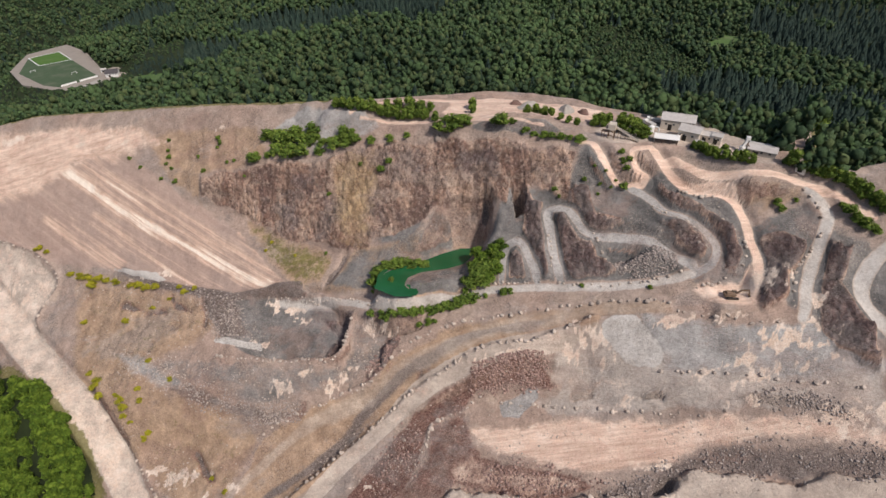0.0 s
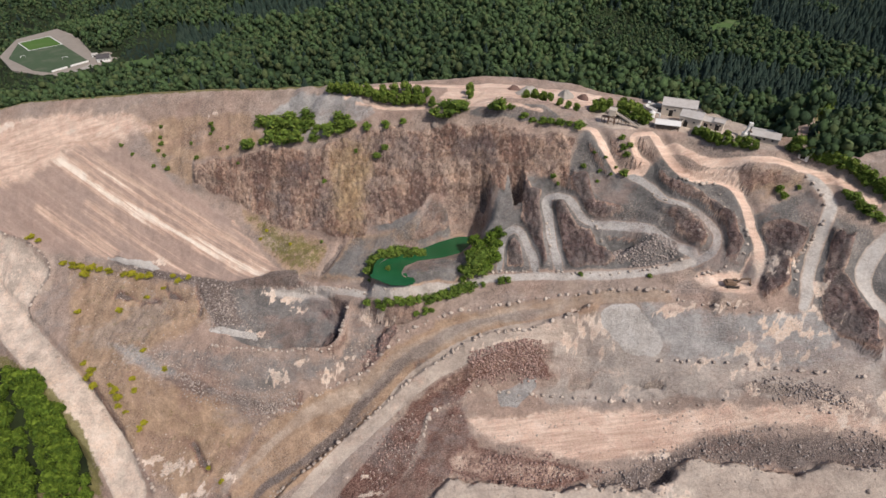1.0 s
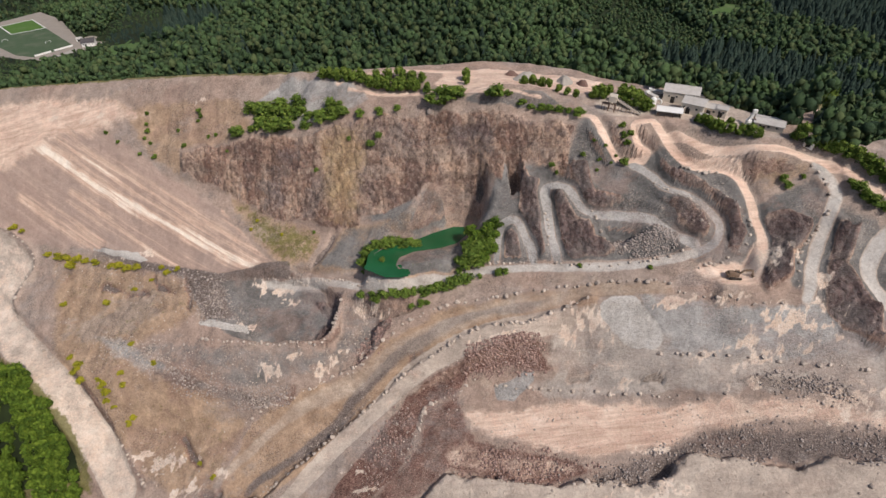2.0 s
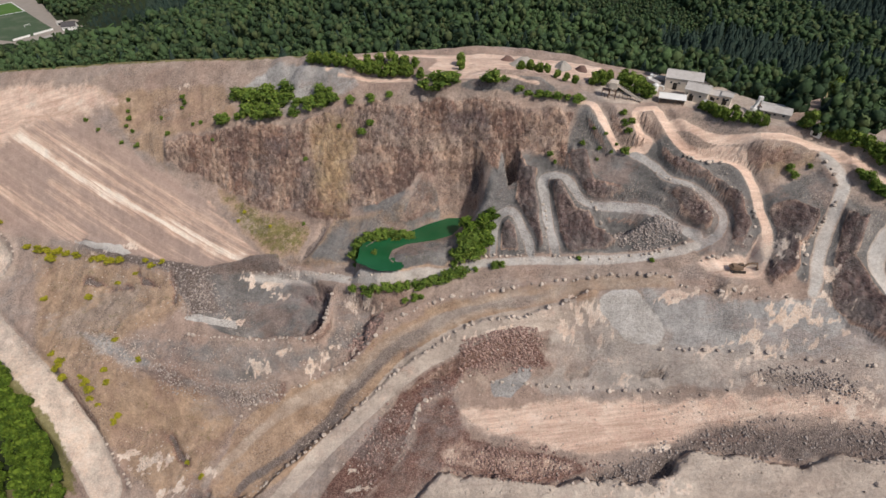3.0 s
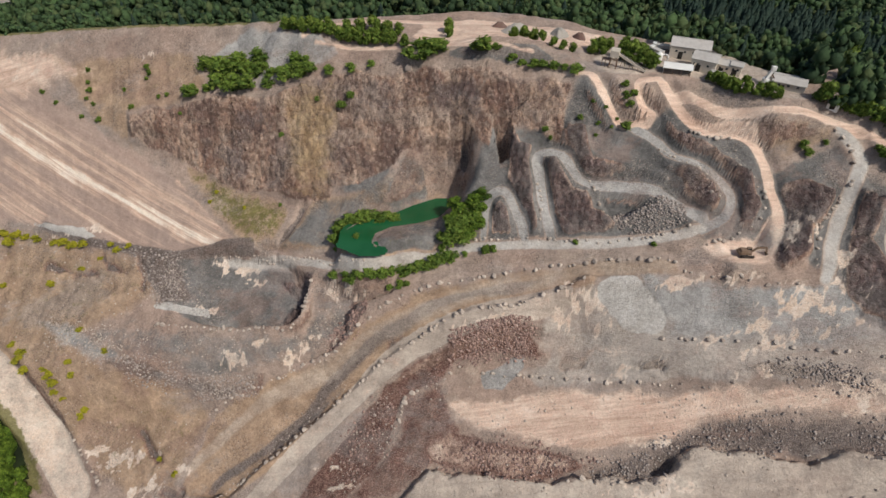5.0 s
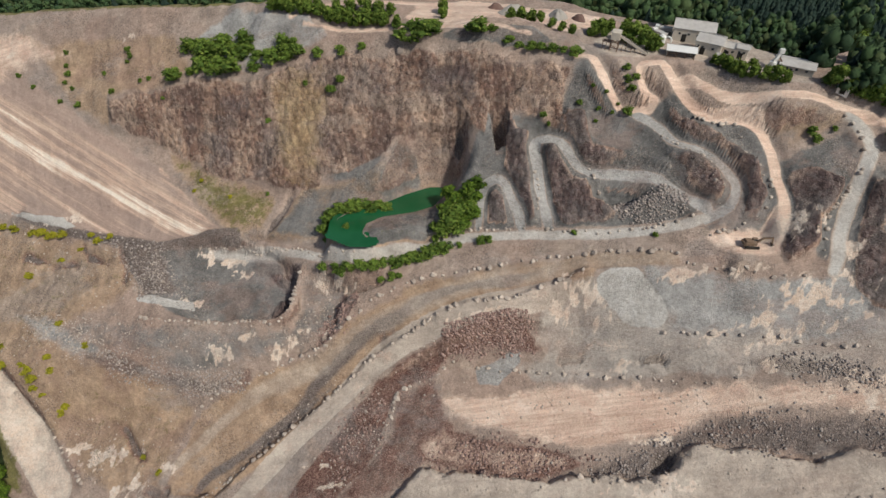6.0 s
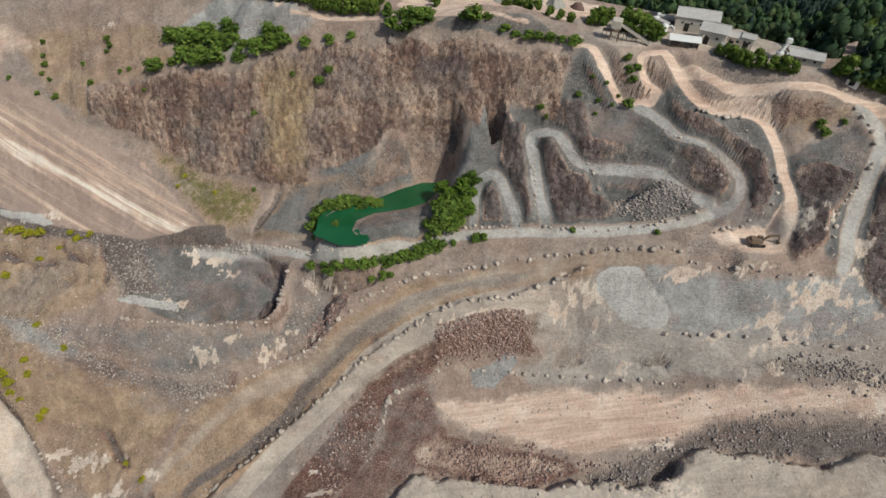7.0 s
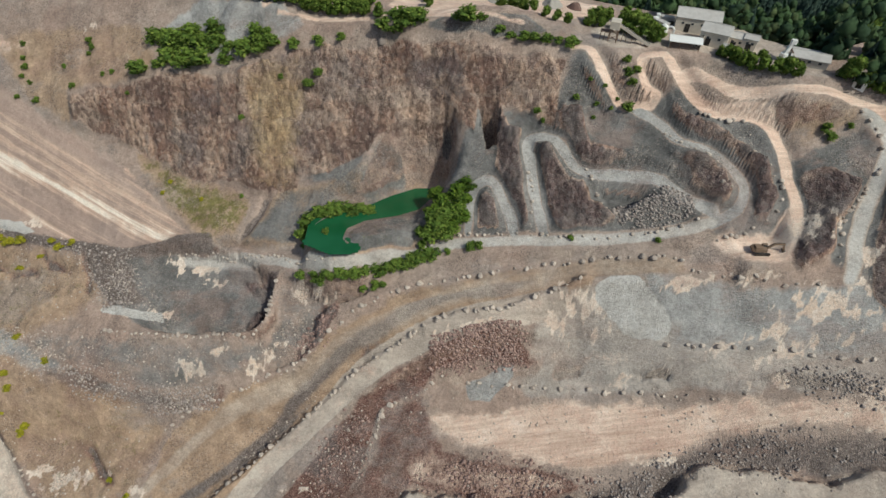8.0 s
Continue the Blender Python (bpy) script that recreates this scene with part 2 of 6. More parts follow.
MEADOW_GREEN = plain("meadow_grass", (0.085, 0.15, 0.045), 0.95, 0.0, 0.3, 0.2, 0.2)


# ---- the plan: outlines and centre lines, in metres east and north ----
PLAN = {
    "left_road": "-330.7,242.1 -305.1,223.2 -276.7,202.3 -248.8,181.7 -219.7,161.2 -201.1,146.8 -188.2,135.3 -169.1,115.3",
    "left_pad": "-306.8,252.7 -276.5,241.2 -259.9,230.9 -253.2,222.7 -255.9,213.3 -262.9,207.6 -260.4,201.8 -248.1,189.8 -261.2,183.2 -289.5,207.3 -335.2,230.8 -365.5,259.5 -336.5,260.1",
    "tan_road": "-117.3,113.8 -100.5,127.8 -82.5,139.2 -62.7,143.8 -43.3,147.6 -29.9,152.4 -14.5,155.6 2.9,158.6 19.8,160.1 41.0,159.7 63.5,158.4 84.7,155.4 99.9,149.4",
    "tan_area": "-116.3,109.0 -110.7,122.0 -103.3,139.4 -87.3,143.4 -80.1,144.9 -67.9,146.6 -56.9,148.2 -48.6,149.1 -40.4,152.1 -35.8,155.1 -29.3,157.1 -21.6,159.3 -11.5,161.7 0.9,163.5 13.2,162.7 25.2,163.3 39.2,162.6 52.8,161.6 66.0,160.3 78.9,158.2 89.0,156.0 97.1,150.9 82.2,153.0 65.5,156.0 60.1,156.7 55.4,155.1 48.5,154.3 41.7,154.2 32.7,152.8 24.5,153.3 15.0,153.9 2.9,152.5 -4.5,150.9 -12.1,148.6 -22.5,146.1 -29.0,143.8 -36.9,140.2 -46.1,135.8 -53.6,130.9 -63.4,124.0 -73.2,117.4 -83.1,111.2 -91.5,105.9",
    "light_road": "-83.8,99.6 -65.0,116.1 -48.2,129.8 -33.1,140.0 -17.3,146.3 -2.1,149.8 10.2,151.5 22.1,152.4 38.4,152.4 52.0,152.8",
    "lake_road": "-99.4,192.2 -76.0,188.6 -51.4,179.3 -31.2,170.1 -14.4,173.1 2.9,174.2 17.6,174.4 34.2,171.7 52.5,168.5 70.0,165.7 82.8,164.0 95.4,163.5 103.5,163.6",
    "plant_road": "52.8,217.4 61.8,215.1 65.1,211.6 69.2,206.4 73.2,202.5 76.7,199.5 81.2,199.9 86.1,199.5 87.3,201.1 83.9,202.9 81.6,206.0 81.8,208.7 85.0,209.4 89.6,209.2",
    "sand_road": "89.5,208.7 92.7,205.3 96.2,200.0 100.8,194.7 106.9,190.8 115.5,188.4 121.4,184.6 124.8,179.7 126.5,174.7 127.2,170.2 128.9,165.9 129.2,160.8 126.4,156.4 123.3,154.7",
    "rim_road": "96.0,204.1 103.1,200.1 109.9,195.3 118.8,191.4 127.7,188.0 135.5,186.4 144.3,185.0 152.3,181.9 159.9,178.1 165.8,173.0 173.1,167.7",
    "east_road": "149.4,180.8 153.0,177.4 155.8,174.5 156.7,171.6 155.5,168.4 152.9,164.3 149.9,160.1 147.2,155.5 145.2,150.7 144.0,145.7 141.9,141.2",
    "loop_road": "181.4,159.0 173.1,156.3 166.9,151.7 163.8,146.1 165.0,139.4 171.3,131.2",
    "arch_road": "20.2,177.6 20.8,184.8 22.4,189.7 26.5,191.4 30.1,190.0 32.8,185.3 35.7,178.7 37.2,173.7",
    "inner_road": "48.2,171.6 46.4,177.0 44.6,184.6 43.7,191.6 42.7,197.5 44.4,199.4 49.0,198.7 53.7,196.1 56.8,191.6 59.9,187.7 65.5,185.0 72.5,184.0 82.2,181.2 89.1,177.6 94.6,173.1 100.4,169.1 104.8,166.1",
    "crest_road": "-56.2,253.8 -30.0,247.7 -5.1,240.0 18.5,233.2 40.8,226.6",
    "top_road": "-62.0,257.8 -37.3,263.1 -8.7,264.4 16.5,262.3 37.9,256.8 58.2,249.9",
    "yard_top": "-11.3,247.5 -5.5,264.4 13.6,269.5 35.6,265.5 59.5,257.3 76.0,248.8 65.9,234.9 52.4,231.4 35.5,233.0 18.4,236.2 0.9,237.9",
    "plant_yard": "64.2,224.6 75.8,239.8 87.3,245.0 101.9,244.9 107.7,249.6 123.2,243.1 132.7,226.8 141.8,213.4 142.4,194.2 138.6,189.7 128.1,190.8 120.6,196.5 110.6,203.6 99.7,209.8 92.9,213.7 73.6,211.2 65.1,215.1",
    "mid_road": "44.0,142.9 62.5,140.1 81.0,135.8 98.4,132.0 117.0,127.0 134.6,121.7 148.0,117.7 158.9,114.2 167.0,111.3",
    "sand_flat": "5.3,131.3 19.8,130.8 36.3,129.8 52.4,129.2 74.3,126.7 94.1,122.1 108.8,119.5 129.8,115.4 141.8,112.9 156.9,106.7 164.7,103.3 164.5,99.9 156.6,102.4 142.7,106.1 129.4,109.0 117.4,111.0 104.8,112.3 92.3,108.9 75.3,106.3 58.4,106.2 45.8,109.6 32.9,114.7 19.3,118.4 7.6,123.6",
    "cavity": "-142.4,199.0 -134.2,196.0 -120.6,194.8 -106.6,195.5 -93.7,193.7 -76.3,190.0 -70.0,186.0 -60.3,178.2 -58.7,171.3 -59.9,165.9 -61.0,161.4 -66.4,159.2 -74.1,160.1 -88.4,162.2 -101.1,163.7 -114.7,167.6 -128.0,175.1 -137.4,183.9 -143.7,192.3",
    "bench": "-174.3,168.5 -160.5,172.8 -134.1,169.3 -119.7,164.4 -99.1,160.2 -79.4,157.8 -72.7,156.7 -60.0,158.4 -56.7,164.1 -55.2,171.7 -52.7,175.8 -34.2,166.8 -19.3,165.3 -29.0,163.5 -34.7,163.4 -37.8,161.4 -39.5,154.8 -46.3,151.5 -56.3,149.6 -72.3,148.3 -83.4,146.9 -92.2,144.8 -106.1,145.9 -122.1,151.2 -141.7,155.9 -156.9,159.5",
    "raised": "-11.8,120.7 -3.9,133.5 12.7,139.5 50.1,136.5 96.1,125.4 126.3,119.0 153.0,110.3 179.9,104.1 173.3,71.2 -44.7,89.1 -29.9,104.3",
    "near_top": "-18.0,92.6 -3.1,106.8 5.0,104.3 18.6,101.4 31.8,99.6 42.4,97.2 53.0,97.0 65.4,96.5 79.2,93.9 86.6,95.7 89.9,99.8 95.4,102.6 100.0,103.3 108.4,100.8 122.4,96.4 133.8,93.1 137.5,95.8 144.7,95.0 165.9,89.9 162.3,70.8 -18.0,86.2",
    "bowl": "67.2,181.7 72.4,183.4 82.1,180.3 86.4,176.2 84.3,175.6 77.0,173.5 69.5,175.4",
    "lake": "-40.3,176.7 -39.4,187.1 -32.7,193.4 -21.1,197.4 -10.9,204.6 -0.3,209.9 5.6,210.0 6.7,203.7 1.3,195.7 -7.5,191.7 -20.5,188.7 -26.9,184.0 -28.0,178.1 -24.2,172.5 -32.0,172.4",
    "island": "-24.2,173.0 -27.6,179.0 -26.3,184.0 -19.6,187.8 -7.5,190.7 -0.2,188.9 3.0,180.7 -4.2,175.4 -15.3,172.6",
    "spoil": "-271.5,299.8 -247.1,287.6 -224.5,281.0 -198.6,269.3 -173.0,252.1 -150.4,240.4 -130.2,228.2 -112.5,212.3 -95.4,196.8 -87.5,194.6 -105.2,196.2 -128.0,195.3 -137.5,198.6 -174.5,208.8 -204.6,221.1 -241.9,229.9 -265.2,236.1 -323.8,260.2 -326.4,291.2",
    "cliff": "-158.0,254.7 -138.1,250.9 -124.5,248.8 -106.3,248.2 -75.9,242.3 -58.8,243.1 -36.5,239.6 -20.3,236.1 -9.8,233.8 3.1,230.7 20.4,226.7 39.3,219.7 57.5,214.6 53.9,210.6 53.6,204.2 51.6,200.8 37.7,209.9 31.6,211.9 23.7,214.5 22.9,207.5 16.4,213.0 11.9,212.5 3.2,214.8 -0.9,218.0 -15.5,212.5 -20.8,209.2 -36.9,207.0 -48.2,209.4 -50.7,206.0 -71.3,211.0 -86.3,216.0 -98.5,219.1 -114.0,228.4 -130.9,236.9 -146.9,243.1 -157.5,248.4",
    "crest": "-158.0,255.1 -138.0,251.2 -124.4,249.0 -106.3,248.4 -75.9,242.5 -58.8,243.3 -36.5,239.8 -20.3,236.4 -9.8,234.0 3.0,230.8 20.4,226.8 39.3,220.0 57.4,214.9",
    "toe": "-157.6,248.2 -147.0,242.9 -131.0,236.6 -114.1,228.1 -98.5,218.7 -86.3,215.6 -71.3,210.7 -50.7,205.8",
    "grey_heaps": "-91.5,270.0 -70.1,262.2 -56.3,256.3 -42.8,247.4 -62.5,247.2 -82.9,247.1 -104.4,253.8 -116.3,264.9 -105.7,268.6",
    "east_rock": "92.5,186.9 102.4,181.8 108.6,175.9 109.6,170.0 108.0,167.9 103.7,165.7 98.7,167.8 101.0,172.9 96.5,179.5 90.8,183.4",
    "east_rock_b": "90.6,199.6 96.8,193.5 106.0,187.3 115.1,180.9 120.2,175.8 122.2,170.1 123.9,165.1 121.1,162.1 115.2,162.0 117.2,167.9 115.8,174.8 110.5,181.5 100.8,185.2 92.6,193.2",
    "east_rock_c": "130.9,169.2 138.8,169.3 145.1,165.9 148.6,162.6 144.4,158.5 138.1,155.3 137.6,149.4 136.2,147.8 129.5,147.0 127.5,149.3 129.1,155.4 130.8,160.5",
    "east_rock_d": "155.7,166.0 159.9,159.4 163.6,160.0 159.1,151.5 156.7,149.0 159.3,144.5 161.4,140.3 164.4,132.1 165.0,121.9 152.2,129.7 147.8,136.3 148.4,144.9 151.4,150.9 153.5,158.9",
    "centre_rock": "31.7,211.8 35.7,204.0 40.3,202.1 40.5,194.1 41.9,186.0 42.6,176.0 41.8,172.7 37.9,173.5 35.7,179.8 32.5,188.5 31.3,195.4 31.4,200.7",
    "centre_rock_b": "46.1,196.1 50.0,196.1 53.8,190.4 57.0,185.3 62.1,183.1 63.4,177.2 69.4,173.7 72.0,170.8 66.0,169.0 52.7,170.2 50.7,177.0 48.7,186.2",
    "arch_rock": "23.1,178.9 23.9,186.4 27.0,187.8 31.0,184.3 31.9,176.2",
    "sand_fan": "126.9,164.2 130.6,160.5 128.8,153.9 127.3,148.4 120.9,147.8 113.3,150.2 106.6,154.8 100.6,158.8 111.9,160.2 122.4,160.3",
    "cavity_wall": "-74.4,183.1 -60.4,179.1 -55.2,177.0 -57.6,171.1 -59.0,166.1 -60.3,161.5 -66.4,159.2 -72.9,160.2 -67.2,167.6 -64.1,172.4 -69.6,176.8",
    "cone": "-23.3,201.2 -20.7,205.4 -15.5,210.8 -10.3,214.2 -5.8,213.7 -2.8,209.6 -13.0,203.6",
    "red_rubble": "-58.1,102.6 -49.1,113.3 -42.1,121.2 -35.0,128.2 -22.5,139.4 -9.6,143.4 5.3,146.1 12.6,147.9 19.8,149.7 29.3,149.5 38.9,146.7 44.0,143.3 46.5,140.7 37.0,141.6 24.9,143.9 17.7,143.0 7.9,142.6 2.9,140.4 -4.6,137.7 -14.7,136.0 -16.6,127.3 -19.3,122.0 -21.6,115.7 -28.6,108.3 -37.9,100.8",
    "grey_floor": "80.1,153.4 93.9,149.8 113.2,144.7 131.9,140.7 144.5,140.0 149.4,135.3 160.2,128.6 168.0,123.8 168.1,120.6 148.3,123.9 134.7,126.6 122.4,131.1 107.8,133.6 92.6,136.2 91.0,140.3 85.9,145.5",
    "slab": "65.0,153.1 69.8,155.7 78.9,153.1 81.7,149.8 86.9,144.6 90.1,139.8 87.6,137.9 78.4,140.8 69.8,146.6 66.4,150.4",
    "dark_slope": "164.4,99.2 156.6,101.9 142.7,105.4 129.2,108.2 117.3,110.2 102.7,111.1 89.9,107.1 74.9,104.0 61.8,100.5 51.0,98.5 65.4,96.5 79.2,93.9 86.6,95.7 89.5,100.0 94.9,102.4 100.0,103.1 108.4,100.8 122.5,96.6 133.8,93.1 137.3,95.5 144.6,94.7 163.0,90.4",
    "tan_slope": "-241.5,227.4 -204.3,219.8 -174.5,208.1 -144.0,198.3 -135.7,183.5 -146.2,175.4 -174.3,168.5 -156.5,157.3 -119.2,150.9 -104.3,139.8 -113.5,122.2 -116.3,109.0 -144.2,110.6 -158.8,119.2 -182.7,139.4 -200.7,153.2 -222.6,168.1",
    "cave": "25.7,214.2 30.6,212.3 32.1,209.6 30.9,201.5 27.8,201.5 26.0,211.8 25.1,213.1",
    "cave_low": "11.3,217.6 14.7,214.4 15.4,210.4 13.3,209.2 10.8,214.2",
    "ridge": "-204.5,220.6 -174.5,208.6 -154.4,203.4 -137.5,198.6 -128.0,195.3 -113.5,195.1 -102.3,195.8 -88.0,194.3",
    "west_rubble": "-174.5,209.5 -137.5,198.6 -124.9,194.7 -117.9,181.7 -107.3,175.6 -131.3,176.8 -141.4,189.3 -150.8,200.7",
    "south_rubble": "-159.4,157.5 -141.7,155.9 -122.1,150.9 -100.4,146.2 -83.7,145.6 -81.8,144.2 -101.1,142.3 -120.2,146.8 -145.0,152.1",
    "notch_wall": "-37.0,165.2 -30.3,163.0 -30.8,159.1 -34.8,156.1 -39.1,153.0 -45.8,151.1 -48.9,152.5 -43.4,156.2 -37.7,159.3",
    "berm_shade": "-95.8,106.5 -85.5,114.4 -74.9,124.3 -65.0,132.3 -54.7,139.1 -43.7,142.1 -32.8,145.9 -22.2,149.5 -14.6,151.6 -4.5,151.8 2.9,154.0 -8.3,150.0 -19.8,147.1 -32.8,143.1 -46.2,137.0 -56.3,131.3 -66.2,124.6 -76.8,119.2 -89.1,110.9",
    "ochre_wall": "-73.2,241.9 -58.8,243.0 -47.7,240.0 -46.5,235.9 -47.9,225.8 -49.5,217.7 -48.1,210.3 -65.5,212.3 -70.7,220.8 -69.8,233.0",
    "grey_wall": "22.8,224.1 39.4,219.2 53.2,214.4 53.2,210.7 39.7,216.7 23.0,222.4",
    "green_slope": "-130.2,237.4 -114.3,229.3 -98.6,220.7 -77.3,213.2 -69.7,208.9 -70.5,201.9 -75.3,194.8 -84.4,194.2 -92.5,196.4 -109.3,210.7 -123.8,226.8",
    "grey_west": "-208.6,184.1 -180.6,176.6 -162.4,167.8 -144.6,156.1 -162.4,155.9 -183.0,167.0",
    "low_floor": "15.4,195.5 24.0,212.5 40.5,208.7 65.9,188.9 98.8,173.8 106.6,162.1 74.1,166.4 18.0,177.2",
    "rubble_bar": "114.1,123.4 121.3,123.9 129.2,121.5 137.8,119.1 146.0,116.0 152.3,112.6 156.4,109.3 149.9,110.4 142.5,114.5 132.0,117.3 122.0,120.3",
    "bowl_heap": "71.6,174.4 82.3,176.5 89.0,175.3 96.6,170.8 98.1,168.0 91.4,166.5 83.1,167.6 74.8,171.6",
    "slope_top": "-214.4,291.5 -192.2,283.2 -157.6,278.1 -124.0,271.0 -117.2,263.9 -112.6,254.3 -124.5,248.8 -138.1,250.9 -158.0,254.7 -156.5,244.2 -176.9,254.9 -191.6,269.7",
    "stones_a": "-102.9,140.1 -87.2,143.6 -80.0,145.1 -67.8,146.8 -56.8,148.4 -48.6,149.4 -40.4,152.4 -36.2,155.2 -29.7,157.3 -22.1,159.8 -12.0,162.1 0.4,163.9 12.7,163.3 24.7,163.6 38.7,162.9 52.3,161.9 65.6,160.6 78.4,158.6 88.6,156.4 92.7,154.3",
    "stones_b": "-95.5,105.7 -92.9,109.2 -83.9,112.8 -73.3,118.1 -63.5,124.6 -53.7,131.5 -46.2,136.4 -36.9,140.6 -29.0,144.1 -22.4,146.4 -12.1,148.7 -4.5,151.1 2.9,152.8 15.0,154.2 24.5,153.6 33.8,152.9 42.9,154.5 49.7,154.8 56.6,155.8 61.2,156.8",
    "stones_c": "-132.2,167.7 -116.9,164.5 -99.3,161.2 -79.4,158.6 -71.4,157.6 -63.8,158.0 -59.5,161.1 -58.5,166.3 -57.6,171.1 -55.5,175.4",
    "stones_d": "92.7,154.3 97.2,151.3 105.8,148.3 117.1,145.0 128.4,142.5 137.5,141.6",
    "stones_e": "88.8,136.7 94.6,135.2 104.1,132.8 115.2,129.7 126.1,127.1 134.8,124.5 145.0,121.6 154.9,119.0 161.3,117.1",
    "stones_f": "20.2,139.6 32.1,137.4 41.4,135.5 52.8,133.4 63.8,131.2 76.6,128.6 86.5,126.1 99.7,122.0 112.4,119.6 116.9,119.0",
    "stones_g": "-16.3,126.6 -14.7,132.1 -13.5,135.2 -7.1,137.6 2.9,139.1 5.4,139.9 9.1,142.0 12.8,142.5",
    "stones_h": "-306.8,252.7 -276.7,241.8 -258.7,230.8 -252.9,221.8 -260.8,209.2 -258.4,200.0 -230.8,177.6 -205.1,159.5 -194.2,150.3 -183.3,142.5 -168.8,128.3 -155.6,115.6",
    "stones_i": "98.3,193.2 106.0,188.1 113.8,186.6 116.4,180.9 119.6,176.2 122.0,172.0 124.4,169.6 124.8,165.1 123.4,162.4 119.8,161.3 114.0,160.3 104.8,158.4",
    "stones_j": "148.3,180.6 151.4,177.5 153.0,173.4 153.8,169.6 152.3,165.3 148.5,161.9 143.0,157.4 141.8,153.0 140.4,149.1 139.1,146.1",
    "stones_k": "5.4,177.1 17.7,177.4 29.7,175.3 43.6,172.5 57.1,169.1 70.1,165.9 80.8,165.2 91.5,165.1 99.8,165.2",
    "stones_l": "89.3,189.8 96.5,184.3 103.5,179.7 106.6,171.7 109.6,169.2 108.4,166.4",
    "stones_m": "42.8,190.3 44.2,182.5 42.9,174.6 42.5,172.5",
    "stones_n": "63.3,187.0 65.9,180.7 70.0,174.7 79.3,169.6",
    "east_zone": "59.3,216.5 76.6,200.1 92.6,201.8 100.9,201.2 123.4,192.4 148.5,182.8 153.7,173.0 170.3,162.2 179.8,151.3 173.3,120.9 147.5,138.8 134.5,146.6 108.6,160.1 69.2,166.3 15.2,176.5 12.6,196.1 21.2,213.2 51.1,207.1",
    "left_top": "-359.8,312.2 -320.4,308.9 -263.9,301.9 -205.3,288.7 -183.0,277.1 -211.4,276.3 -245.8,279.6 -267.3,277.8 -284.1,272.8 -349.7,273.4",
    "upper_grey": "61.7,211.2 65.9,210.3 75.2,199.9 84.2,195.2 92.5,186.9 90.8,181.9 75.7,189.4 64.9,197.1 56.0,204.0",
    "east_tan": "97.8,200.9 112.0,193.3 126.1,187.8 137.8,185.1 146.1,182.6 149.2,179.0 145.2,178.5 135.8,177.4 130.6,176.0 127.1,179.6 123.5,184.4 115.8,189.4 105.4,193.9 99.2,197.8",
    "trees_near": "-389.0,226.3 -323.9,207.6 -275.9,181.3 -263.3,179.8 -226.2,160.7 -206.4,145.0 -197.8,135.0 -186.0,116.1 -328.5,112.1",
    "grey_road": "76.7,199.3 84.1,195.6 89.5,192.2 94.4,186.9 102.6,182.9 109.4,177.3 112.8,173.4 114.1,170.0 112.3,166.0 108.0,164.4 103.4,163.2",
    "stones_o": "140.2,81.4 145.8,82.7 149.4,83.6 154.5,85.2",
    "stones_p": "49.8,96.7 55.0,96.1 61.0,94.6 66.0,93.5 70.1,93.8 77.1,93.3",
    "stones_q": "-102.2,193.5 -85.1,191.7 -69.3,186.8 -57.7,184.5 -44.9,175.9 -31.2,170.9",
    "stones_r": "137.2,152.9 141.6,156.3 146.6,159.9 149.6,163.3",
    "red_heap": "4.9,143.2 5.3,147.4 12.6,149.2 19.8,150.0 29.3,149.5 37.7,147.1 42.8,143.9 45.3,141.4 37.0,141.8 26.0,144.5 17.6,144.0 11.6,142.6",
    "red_foot": "-9.2,115.3 2.8,120.2 16.9,116.5 39.2,109.9 52.0,106.5 61.9,101.5 51.0,98.5 40.3,97.8 23.0,101.2 5.0,105.5",
    "pit_a": "81.0,131.8 87.9,131.9 91.2,130.1 90.0,128.9",
    "pit_b": "83.2,102.1 88.1,102.0 89.7,99.8 88.2,96.7 83.9,95.2 80.3,97.5",
    "face_a": "55.3,204.3 61.6,201.8 64.7,194.1 73.5,190.0 84.1,184.9 91.5,181.2 90.2,178.3 80.2,182.8 66.9,186.3 61.4,190.0 56.0,196.6 53.1,202.5",
    "violet_wall": "-96.0,246.0 -82.2,242.0 -76.3,236.5 -75.2,230.0 -85.9,231.0 -93.6,233.4 -98.0,240.7",
    "dark_wall": "-2.0,231.1 20.4,225.4 21.4,219.8 18.7,213.4 5.9,219.2 -0.9,222.2 -2.1,226.7",
    "talus": "-48.2,209.7 -37.0,211.5 -20.8,209.6 -16.8,211.8 -20.8,206.3 -31.4,203.5 -42.6,205.7",
    "streak_a": "-269.7,283.3 -245.9,270.2 -226.5,258.8 -207.9,248.6 -189.9,239.4 -172.0,230.6 -154.2,221.5 -137.3,212.5 -120.7,203.9 -104.9,197.7",
    "streak_b": "-262.0,285.8 -238.5,273.4 -215.9,261.5 -190.4,247.3 -165.7,233.6 -138.0,218.8 -118.0,207.7 -98.5,196.5",
    "streak_c": "-267.9,257.5 -244.1,243.4 -224.2,232.8 -208.8,224.4",
    "streak_d": "-233.5,251.5 -207.0,236.9 -180.8,222.2 -156.1,209.6 -137.9,200.3",
    "streak_e": "-129.9,226.8 -121.1,218.7 -112.5,211.6 -100.8,203.1 -89.7,195.6",
    "gully_strip": "-62.9,208.3 -61.9,205.4 -64.4,200.3 -69.3,194.5 -75.1,192.1 -72.5,197.1 -67.4,202.2 -64.8,207.1",
    "pit_bank": "-60.6,207.0 -47.9,205.2 -44.1,196.0 -46.3,187.2 -49.2,184.5 -76.2,191.1 -85.0,193.8 -72.3,193.1 -64.7,200.8",
